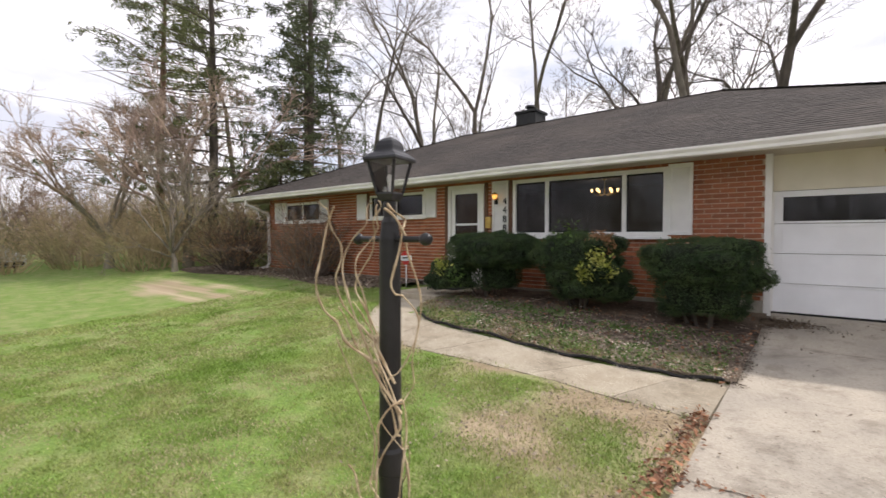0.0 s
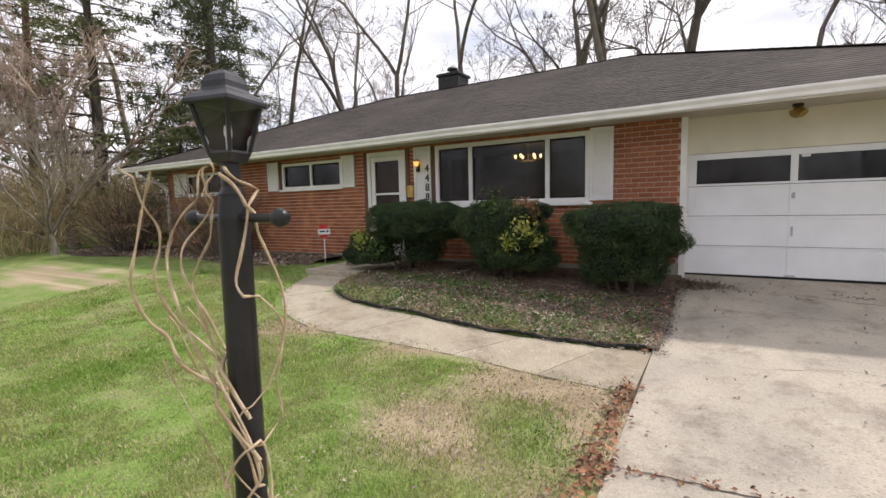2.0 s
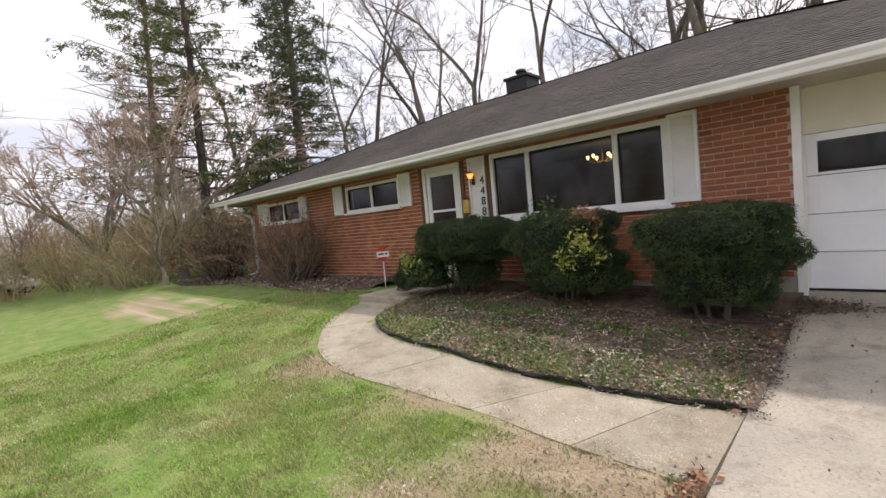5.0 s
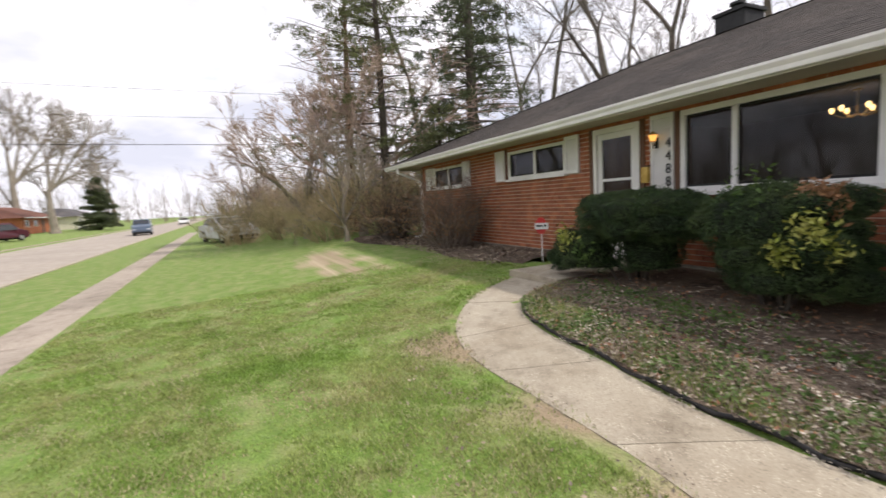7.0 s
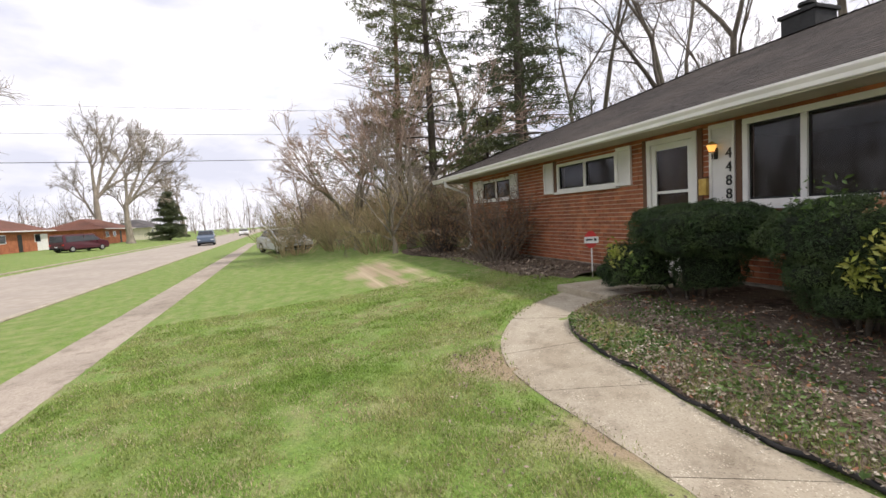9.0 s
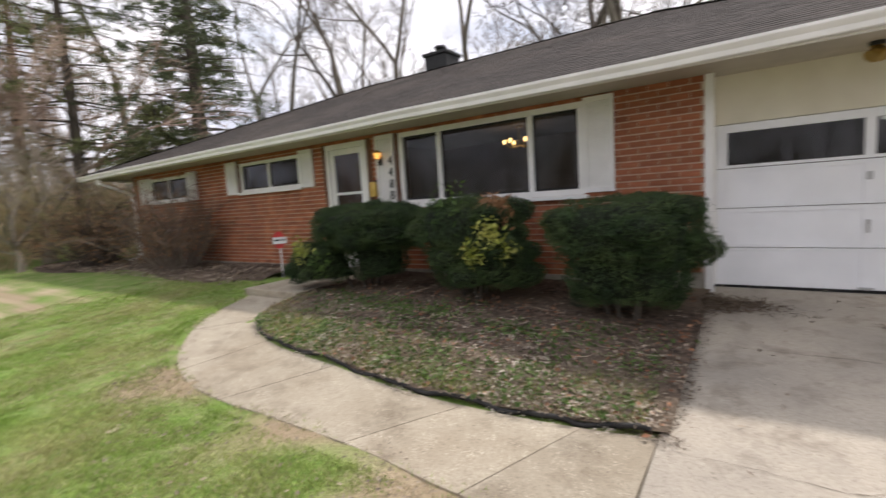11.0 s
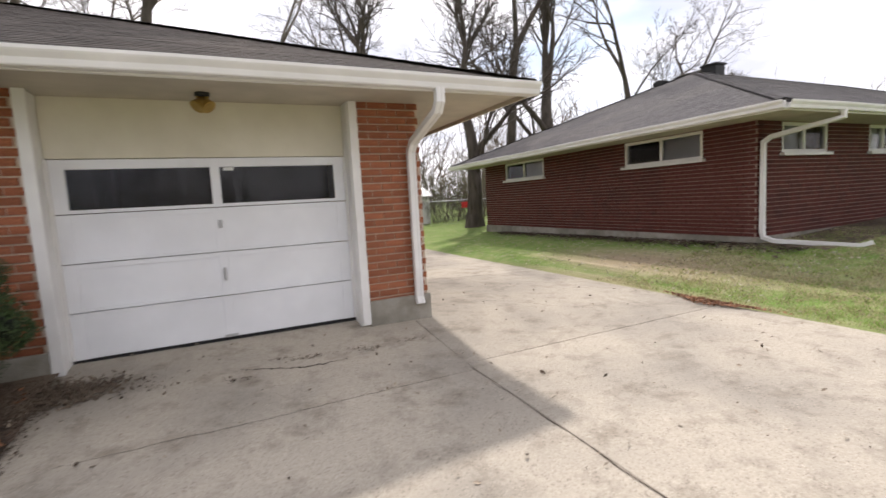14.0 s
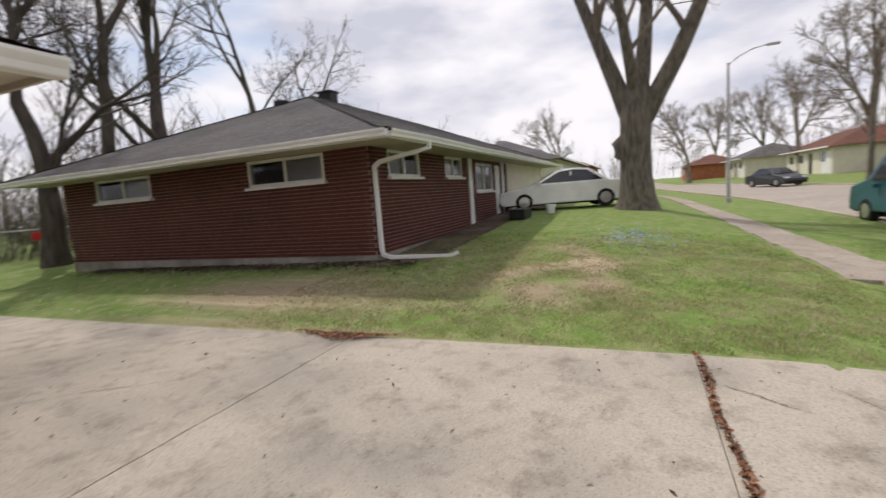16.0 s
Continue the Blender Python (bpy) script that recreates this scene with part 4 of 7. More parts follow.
gutter(EAVE_L - 0.02, EAVE_R + 0.02, EAVE_F - 0.002, 2.79, -house.location, house, M["white"])


def pipe(points, w, d, material, parent, origin, label=""):
    """A rectangular downspout swept through points, with ribbed faces."""
    bm = bmesh.new()
    pts = [Vector(p) for p in points]
    rings = []
    for i, p in enumerate(pts):
        t = ((pts[min(i + 1, len(pts) - 1)] - p).normalized() + (p - pts[max(i - 1, 0)]).normalized())
        t = t.normalized()
        s = Vector((1, 0, 0)) if abs(t.x) < 0.75 else Vector((0, 1, 0))
        s = (s - t * s.dot(t)).normalized()
        n = t.cross(s)
        ring = []
        for u, v in ((-1, -1), (-0.3, -1), (-0.2, -0.86), (0.2, -0.86), (0.3, -1), (1, -1), (1, 1), (0.3, 1), (0.2, 0.86), (-0.2, 0.86), (-0.3, 1), (-1, 1)):
            ring.append(bm.verts.new(p + s * u * w / 2 + n * v * d / 2 + origin))
        rings.append(ring)
    k = len(rings[0])
    for a, b in zip(rings, rings[1:]):
        for i in range(k):
            bm.faces.new((a[i], a[(i + 1) % k], b[(i + 1) % k], b[i]))
    bm.faces.new(rings[0])
    bm.faces.new(list(reversed(rings[-1])))
    bmesh.ops.recalc_face_normals(bm, faces=bm.faces)
    return part("downspout", bm, material, parent, label)


pipe([(2.9, EAVE_F - 0.06, 2.8), (2.9, EAVE_F - 0.06, 2.68), (2.9, EAVE_F + 0.0, 2.6), (2.89, F - 0.16, 2.4), (2.89, F - 0.075, 2.31), (2.89, F - 0.07, 2.18), (2.89, F - 0.07, 0.72), (2.89, F - 0.1, 0.64)],
     0.085, 0.065, M["white"], house, -house.location, "white metal downspout")
pipe([(-14.05, EAVE_F - 0.06, 2.8), (-14.05, EAVE_F - 0.06, 2.66), (-14.05, F - 0.16, 2.4), (-14.05, F - 0.075, 2.3), (-14.05, F - 0.07, 0.75), (-14.05, F - 0.15, 0.62), (-14.05, F - 0.4, 0.58)],
     0.085, 0.065, M["white"], house, -house.location, "white metal downspout")

# chimney
cb = boxes((-7.55, -6.85, 13.0, 13.7, 4.8, 5.6), (-7.6, -6.8, 12.95, 13.75, 5.6, 5.68), bevel=0.01)
chim = hp("chimney", cb, M["iron"], "dark squat chimney above the ridge")
hp("flue_cap", lathe([(0.1, 0), (0.1, 0.12), (0.17, 0.14), (0.16, 0.2), (0.02, 0.22)], 16, (-7.2, 13.3, 5.68)), M["iron"], parent=chim)


def sash_window(name, x0, x1, z0, z1, mulls, sill=True, frame=0.055, label="", glass="glass"):
    """A white framed window: frame, mullions, panes, sill."""
    w = holder(name, (0, 0, 0), label)
    w.parent = house
    bm = bmesh.new()
    d0, d1 = F - 0.022, F + 0.09
    add_box(bm, x0, x1, d0, d1, z1 - frame, z1, bevel=0.006)
    add_box(bm, x0, x1, d0, d1, z0, z0 + frame, bevel=0.006)
    add_box(bm, x0, x0 + frame, d0, d1, z0 + frame, z1 - frame, bevel=0.006)
    add_box(bm, x1 - frame, x1, d0, d1, z0 + frame, z1 - frame, bevel=0.006)
    hp("window_frame", bm, M["white"], parent=w)
    edges = [x0 + frame]
    for c in mulls:
        hp("mullion", boxes((c - frame / 2, c + frame / 2, F - 0.012, d1 - 0.01, z0 + frame, z1 - frame), bevel=0.005), M["white"], parent=w)
        edges += [c - frame / 2, c + frame / 2]
    edges.append(x1 - frame)
    for a, b in zip(edges[::2], edges[1::2]):
        hp("sash", boxes((a, b, F + 0.02, F + 0.05, z0 + frame, z0 + frame + 0.03), (a, b, F + 0.02, F + 0.05, z1 - frame - 0.03, z1 - frame), (a, a + 0.022, F + 0.02, F + 0.05, z0 + frame + 0.03, z1 - frame - 0.03),
                         (b - 0.022, b, F + 0.02, F + 0.05, z0 + frame + 0.03, z1 - frame - 0.03)), M["iron"], "dark screen frame", w)
        p = hp("pane", sheet(a + 0.02, b - 0.02, F + 0.035, z0 + frame + 0.03, z1 - frame - 0.03), M[glass], parent=w)
        p.visible_shadow = False
    if sill:
        hp("window_sill", boxes((x0 - 0.05, x1 + 0.05, F - 0.09, F + 0.02, z0 - 0.05, z0 - 0.002), bevel=0.008), M["white"] if sill == 1 else M["mortar"], parent=w)
    return w


big = sash_window("window_large", BIG[0], BIG[1], BIG[2], BIG[3], (-3.9, -2.43), 1, 0.075, "wide white-framed picture window with three panes")
sash_window("window_slider", MIDW[0], MIDW[1], MIDW[2], MIDW[3], ((MIDW[0] + MIDW[1]) / 2,), 1, 0.06, "low white two-pane window high in the wall")
sash_window("window_slider", FARW[0], FARW[1], FARW[2], FARW[3], ((FARW[0] + FARW[1]) / 2,), 1, 0.06, "low white two-pane window high in the wall")


def shutter(x0, x1, z0, z1, slats=True):
    """A white louvred shutter: frame and slats."""
    s = holder("shutter", label="white louvred shutter beside the window")
    s.parent = house
    y0 = F - 0.045
    bm = boxes((x0, x0 + 0.045, y0, F, z0, z1), (x1 - 0.045, x1, y0, F, z0, z1), (x0 + 0.045, x1 - 0.045, y0, F, z0, z0 + 0.06), (x0 + 0.045, x1 - 0.045, y0, F, z1 - 0.06, z1), bevel=0.004)
    hp("shutter_frame", bm, M["white"], parent=s)
    k = int((z1 - z0 - 0.12) / 0.036)
    h = (z1 - z0 - 0.12) / k
    for i in range(k):
        z = z0 + 0.06 + i * h
        b = bmesh.new()
        vs = [b.verts.new(p) for p in ((x0 + 0.045, y0 + 0.008, z), (x1 - 0.045, y0 + 0.008, z), (x1 - 0.045, y0 + 0.03, z + h * 1.1), (x0 + 0.045, y0 + 0.03, z + h * 1.1),
                                       (x0 + 0.045, F - 0.004, z), (x1 - 0.045, F - 0.004, z))]
        b.faces.new((vs[0], vs[1], vs[2], vs[3]))
        b.faces.new((vs[4], vs[5], vs[1], vs[0]))
        hp("slat", b, M["white"], parent=s)
    return s


shutter(-1.715, -1.355, 1.66, 2.81)
shutter(-5.15, -4.76, 1.3, 2.79)
shutter(-7.09, -6.72, 2.08, 2.77)
shutter(-9.55, -9.17, 2.08, 2.77)
shutter(-11.23, -10.84, 2.05, 2.72)
shutter(-13.72, -13.06, 2.05, 2.72)
for x0, x1, z0 in ((-5.365, -5.28, 0.45), (-4.755, -4.665, 1.2), (-6.46, -6.365, 0.5), (-9.165, -9.07, 2.08)):
    hp("trim", boxes((x0, x1, F - 0.02, F + 0.02, z0, 2.79), bevel=0.004), M["brown"], "dark brown trim board")

# front door with a full storm door
door = holder("front_door", label="white storm door with dark glass and a white crossbar")
door.parent = house
x0, x1, z0, z1 = DOOR
hp("door_frame", boxes((x0, x0 + 0.08, F - 0.03, F + 0.12, z0, z1), (x1 - 0.08, x1, F - 0.03, F + 0.12, z0, z1), (x0 + 0.08, x1 - 0.08, F - 0.03, F + 0.12, z1 - 0.09, z1), bevel=0.006), M["white"], parent=door)
a, b = x0 + 0.085, x1 - 0.085
hp("door_leaf", boxes((a, a + 0.1, F, F + 0.035, z0 + 0.02, z1 - 0.095), (b - 0.1, b, F, F + 0.035, z0 + 0.02, z1 - 0.095), (a + 0.1, b - 0.1, F, F + 0.035, z1 - 0.19, z1 - 0.095),
                      (a + 0.1, b - 0.1, F, F + 0.035, z0 + 0.02, z0 + 0.32), (a + 0.1, b - 0.1, F, F + 0.035, 1.88, 1.925), bevel=0.004), M["white"], parent=door)
for q0, q1 in ((z0 + 0.32, 1.88), (1.925, z1 - 0.19)):
    p = hp("pane", sheet(a + 0.1, b - 0.1, F + 0.016, q0, q1), M["glass"], parent=door)
    p.visible_shadow = False
hp("door_handle", boxes((b - 0.07, b - 0.045, F - 0.04, F, 1.35, 1.5), bevel=0.006), M["iron"], parent=door)
hp("inner_door", boxes((a, b, F + 0.1, F + 0.145, z0, z1 - 0.09), bevel=0.004), M["brown"], "dark inner door", door)

# garage door in a deep reveal
GD = F + 0.25
gd = holder("garage_door", label="white sectional garage door with two dark window lights")
gd.parent = house
x0, x1, base = -0.34, 2.235, 0.515
cx = 0.96
secs = (base, 0.945, 1.385, 1.825, 2.305)
for i, (q0, q1) in enumerate(zip(secs, secs[1:])):
    if i < 3:
        hp("panel", boxes((x0, x1, GD + 0.012, GD + 0.045, q0 + 0.004, q1 - 0.004), bevel=0.004), M["door_white"], parent=gd)
    for s0, s1 in ((x0, x0 + 0.125), (cx - 0.042, cx + 0.042), (x1 - 0.125, x1)):
        hp("stile", boxes((s0, s1, GD, GD + 0.04 if i == 3 else GD + 0.011, q0 + 0.004, q1 - 0.004), bevel=0.003), M["door_white"], parent=gd)
    rails = ((q0 + 0.004, q0 + 0.035), (q1 - 0.09, q1 - 0.004)) if i == 3 else (((q1 - 0.05, q1 - 0.004), (q0 + 0.004, q0 + 0.03)) if i in (1, 2) else ((q1 - 0.03, q1 - 0.004),))
    for r0, r1 in rails:
        for s0, s1 in ((x0 + 0.125, cx - 0.042), (cx + 0.042, x1 - 0.125)):
            hp("rail", boxes((s0, s1, GD + 0.001, GD + (0.04 if i == 3 else 0.011), r0, r1), bevel=0.003), M["door_white"], parent=gd)
for s0, s1 in ((x0 + 0.125, cx - 0.042), (cx + 0.042, x1 - 0.125)):
    p = hp("pane", sheet(s0, s1, GD + 0.02, 1.86, 2.225), M["glass"], parent=gd)
    p.visible_shadow = False
hp("sticker", boxes((cx + 0.075, cx + 0.17, GD + 0.012, GD + 0.015, 2.18, 2.21)), M["sign_white"], "small white sticker on the glass", gd)
hp("handle", boxes((cx - 0.012, cx + 0.012, GD - 0.03, GD - 0.012, 1.1, 1.23), (cx - 0.012, cx + 0.012, GD - 0.014, GD, 1.1, 1.12), (cx - 0.012, cx + 0.012, GD - 0.014, GD, 1.21, 1.23), bevel=0.003), M["steel"], "grey metal handle", gd)
hp("lock", boxes((cx - 0.02, cx + 0.02, GD - 0.012, GD, 1.62, 1.7), bevel=0.004), M["steel"], "grey lock plate", gd)
hp("foot_latch", boxes((cx - 0.06, cx + 0.06, GD - 0.02, GD, base + 0.01, base + 0.035), bevel=0.004), M["steel"], "grey latch at the foot", gd)
hp("weather_strip", boxes((x0, x1, GD + 0.005, GD + 0.04, base - 0.035, base + 0.003)), M["rubber"], "black rubber strip", gd)
hp("header_panel", boxes((-0.34, 2.235, GD - 0.012, GD + 0.04, 2.307, 2.834), bevel=0.004), M["cream"], "cream panel above the door", gd)
for s0, s1, j0, j1, t0, t1 in ((-0.415, -0.325, -0.41, -0.342, -0.342, -0.318), (2.245, 2.335, 2.237, 2.33, 2.213, 2.237)):
    hp("casing", boxes((s0, s1, F - 0.03, F + 0.02, 0.48, 2.834), bevel=0.005), M["white"], "white door casing", gd)
    hp("jamb", boxes((j0, j1, F + 0.02, GD + 0.05, 0.46, 2.834), bevel=0.003), M["white"], "white jamb board", gd)
    hp("stop_strip", boxes((t0, t1, GD - 0.05, GD - 0.002, 0.53, 2.3), bevel=0.003), M["white"], parent=gd)
hp("garage_floor", boxes((-0.5, WALL_R - 0.2, GD + 0.06, 12.2, 0.3, 0.47)), M["found"], "grey garage floor")


def gat(x, y):
    return (x, y, float(gz(x, y)))


# ---- trees ----
def wander(rng, p, d, length, n, bend, lift=0.0):
    """A branch line from p in the direction d."""
    x, y, z = (float(c) for c in p)
    u, v, w = (float(c) for c in d)
    pts, step = [(x, y, z)], length / n
    for a, b, c in rng.normal(0, bend, (n, 3)).tolist():
        u, v, w = u + a, v + b, w + c + lift
        k = 1 / math.sqrt(u * u + v * v + w * w + 1e-12)
        u, v, w = u * k, v * k, w * k
        x, y, z = x + u * step, y + v * step, z + w * step
        pts.append((x, y, z))
    return np.array(pts), np.array((u, v, w))


def side_dir(rng, d, angle):
    a, b, c = rng.normal(size=3).tolist()
    x, y, z = float(d[0]), float(d[1]), float(d[2])
    q = (y * c - z * b, z * a - x * c, x * b - y * a)
    k = math.sin(angle) / (math.sqrt(q[0] ** 2 + q[1] ** 2 + q[2] ** 2) + 1e-9)
    co = math.cos(angle)
    return np.array((x * co + q[0] * k, y * co + q[1] * k, z * co + q[2] * k))


def grow(rng, wood, twigs, p, d, length, r, level, top, plan):
    n = (5, 5, 4, 3, 2, 2)[min(level, 5)]
    pts, e = wander(rng, p, d, length, n, plan["bend"] * (0.6 + 0.25 * level), plan["lift"])
    end = r * (0.55 if level < top else 0.3)
    (wood if level < 2 else twigs).add(pts, np.linspace(r, end, n + 1), (12, 8, 5, 4, 3, 3)[min(level, 5)])
    if level == top:
        return
    kids = plan["kids"][level]
    for i in range(kids):
        last = i < plan.get("fork", 2) and level < top - 1
        f = 1.0 if last else rng.uniform(0.3, 0.97)
        k = f * n
        j = min(int(k), n - 1)
        q = pts[j] + (pts[j + 1] - pts[j]) * (k - j)
        t = pts[j + 1] - pts[j]
        t /= np.linalg.norm(t)
        ang = rng.uniform(*(plan.get("spread", (0.24, 0.5)) if level == 0 else (0.24, 0.5))) if last else rng.uniform(0.5, 1.05)
        s = plan["short"] * rng.uniform(0.7, 1.15) * (1.0 if last else 0.8) * (plan.get("first", 1.0) if level == 0 else 1.0)
        rr = (end * rng.uniform(0.75, 0.95)) if last else (r * rng.uniform(0.25, 0.42))
        grow(rng, wood, twigs, q, side_dir(rng, t, ang), length * s, max(rr, plan.get("fine", 0.006)), level + 1, top, plan)


def bare_tree(seed, trunk, r, plan, bark, twig, label, lean=(0, 0, 1), top=5, at=(0, 0, 0), name="tree", group=""):
    """A leafless tree: a flared trunk with limbs, and a crown of twigs."""
    rng = np.random.default_rng(seed)
    wood, twigs = Tubes(), Tubes()
    d = np.array(lean, float) / np.linalg.norm(lean)
    wood.add([(0, 0, -0.2), (0, 0, 0.05), (0, 0, 0.45)], [r * 1.5, r * 1.32, r * 1.03], 14)
    grow(rng, wood, twigs, (0, 0, 0.4), d, trunk, r, 0, top, plan)
    t = holder(name, at, label, "tree", group)
    wood.make("trunk", bark, t)
    tagged(twigs.make("crown", twig, t, smooth=False), kind="stuff")
    return t


TALL = {"bend": 0.075, "lift": 0.03, "kids": (4, 5, 5, 5, 5), "short": 0.62, "fork": 2}
WIDE = {"bend": 0.085, "lift": 0.02, "kids": (5, 5, 5, 5, 4), "short": 0.66, "fork": 3}
ROUND = {"bend": 0.09, "lift": 0.02, "kids": (5, 5, 6, 5, 4), "short": 0.68, "fork": 4, "fine": 0.013, "first": 1.7, "spread": (0.3, 0.75)}
SMALL = {"bend": 0.13, "lift": 0.015, "kids": (6, 5, 5, 5, 4), "short": 0.68, "fork": 3}
bare = "tall leafless tree with grey branching limbs"
proto = [bare_tree(11, 6.5, 0.19, TALL, M["bark"], M["twig"], bare, (0.05, 0, 1), 5, group="bare trees"),
         bare_tree(12, 5.0, 0.2, TALL, M["bark_dark"], M["twig_dark"], bare, (-0.1, 0.05, 1), 5, group="bare trees"),
         bare_tree(13, 7.5, 0.17, TALL, M["bark"], M["twig"], bare, (0.02, 0.08, 1), 5, group="bare trees"),
         bare_tree(14, 3.6, 0.27, WIDE, M["bark_dark"], M["twig_dark"], "broad leafless tree with dark spreading limbs", (0, 0, 1), 5, group="bare trees"),
         bare_tree(15, 3.0, 0.3, ROUND, M["bark_pale"], M["twig_pale"], "broad round-crowned leafless street tree", (0, 0, 1), 5, group="bare trees")]


def plant(p, x, y, turn, scale, sink=0.0):
    m = Matrix.Translation((x, y, float(gz(x, y)) - sink)) @ Matrix.Rotation(radians(turn), 4, "Z") @ Matrix.Scale(scale, 4)
    return copy_thing(p, m)


def stand(p, x, y, turn, scale):
    p.matrix_basis = Matrix.Translation((x, y, float(gz(x, y)))) @ Matrix.Rotation(radians(turn), 4, "Z") @ Matrix.Scale(scale, 4)


stand(proto[0], -14.7, 20.2, 20, 1.15)
stand(proto[1], -17.6, 20.6, 70, 1.2)
stand(proto[2], -23.6, 20.6, 0, 1.2)
stand(proto[3], 10.6, 20.6, 40, 1.25)
stand(proto[4], -84.0, -20.2, 40, 1.75)
for k, x, y, a, s in ((0, -12.6, 25.0, 140, 1.15), (2, -21.0, 24.5, 220, 1.15), (1, -6.9, 24.6, 300, 1.3), (0, -5.0, 26.5, 80, 1.25), (2, -4.2, 24.2, 170, 1.2), (1, -2.0, 25.0, 200, 1.4),
                      (2, -9.5, 33.0, 10, 1.3), (2, -27.0, 31.0, 120, 1.25), (3, 7.4, 25.5, 200, 1.2), (1, 14.2, 23.5, 150, 1.25), (3, 17.6, 24.0, 280, 1.35),
                      (1, 26.0, 25.5, 30, 1.2), (1, 29.5, 25.0, 250, 1.05), (3, 45.0, 32.0, 100, 1.1), (0, -33.0, 26.0, 200, 1.2), (2, -34.0, 17.0, 290, 1.1),
                      (4, -88.0, -42.0, 150, 1.5), (4, -66.0, -40.0, 20, 1.3), (4, -104.0, -30.0, 70, 1.4), (4, -125.0, -20.0, 170, 0.9),
                      (4, 62.0, -17.5, 70, 0.9), (4, 58.0, -21.0, 190, 0.6), (4, 88.0, 16.0, 30, 0.75), (2, 75.0, -24.0, 300, 1.3), (3, 70.0, 22.0, 240, 0.8),
                      (0, 38.0, -17.0, 20, 0.9), (1, 9.5, 33.0, 80, 1.1), (2, 3.0, 30.0, 20, 1.0), (0, 42.0, -10.8, 130, 0.85), (4, 96.0, -16.0, 60, 0.8), (4, 74.0, -24.0, 190, 0.75), (4, 118.0, -12.0, 90, 0.9), (4, 66.0, -13.5, 250, 0.7), (4, 84.0, -4.0, 330, 0.7)):
    plant(proto[k], x, y, a, s)
STEMS = {"bend": 0.1, "lift": 0.012, "kids": (9, 4, 4, 4, 3), "short": 0.66, "fork": 8, "first": 5.2, "spread": (0.3, 0.95)}
HEAVY = {"bend": 0.05, "lift": 0.012, "kids": (4, 5, 5, 5, 5), "short": 0.62, "fork": 2}


def massive_tree(seed, at, label):
    """An old street tree: a flared trunk with a burl, and heavy limbs that part at head height of a storey."""
    rng = np.random.default_rng(seed)
    wood, twigs = Tubes(), Tubes()
    wood.add([(0, 0, -0.3), (0, 0, 0.05), (0, 0, 0.5), (0, 0.02, 1.4), (0, 0, 2.6), (0, -0.05, 3.6), (0, -0.12, 4.4)], [1.0, 0.86, 0.69, 0.6, 0.57, 0.62, 0.5], 20)
    wood.add([(0, 0.28, 1.9), (-0.05, 0.56, 2.15), (-0.05, 0.66, 2.4), (0, 0.42, 2.75)], [0.25, 0.31, 0.26, 0.12], 12)
    for p, d, length, r in (((0, 0.25, 3.5), (0.05, 0.46, 1.0), 5.2, 0.36), ((0.1, -0.15, 4.0), (0.22, -0.12, 1.0), 5.4, 0.34), ((0, -0.35, 3.3), (-0.12, -0.5, 1.0), 5.6, 0.38), ((-0.2, 0.0, 4.2), (-0.5, 0.1, 1.0), 4.6, 0.24)):
        grow(rng, wood, twigs, np.array(p, float), np.array(d) / np.linalg.norm(d), length, r, 1, 5, HEAVY)
    t = holder("street_tree", at, label, "tree")
    wood.make("trunk", M["bark"], t)
    tagged(twigs.make("crown", M["twig"], t, smooth=False), kind="stuff")
    return t


massive_tree(34, gat(18.6, 3.75), "massive grey street tree with a burl, parting into heavy limbs").scale = (0.82, 0.82, 0.88)
for seed, x, y, size, twig, label in ((41, -16.9, 6.1, 1.1, "twig_pale", "small multi-stemmed leafless ornamental tree with pale bark"), (42, -21.5, 5.4, 1.7, "twig_red", "leafless tree with arching reddish twigs"),
                                      (43, -25.0, 10.5, 2.1, "twig_red", "leafless tree with arching reddish twigs"), (44, -30.0, 3.6, 1.35, "twig_red", "leafless tree with arching reddish twigs"),
                                      (45, -18.6, 7.2, 1.9, "twig_red", "leafless tree with arching reddish twigs")):
    bare_tree(seed, 0.42, 0.088, STEMS, M["bark_pale"], M[twig], label, (0, 0, 1), 5, (x, y, float(gz(x, y)) - 0.25)).scale = (size, size, size)


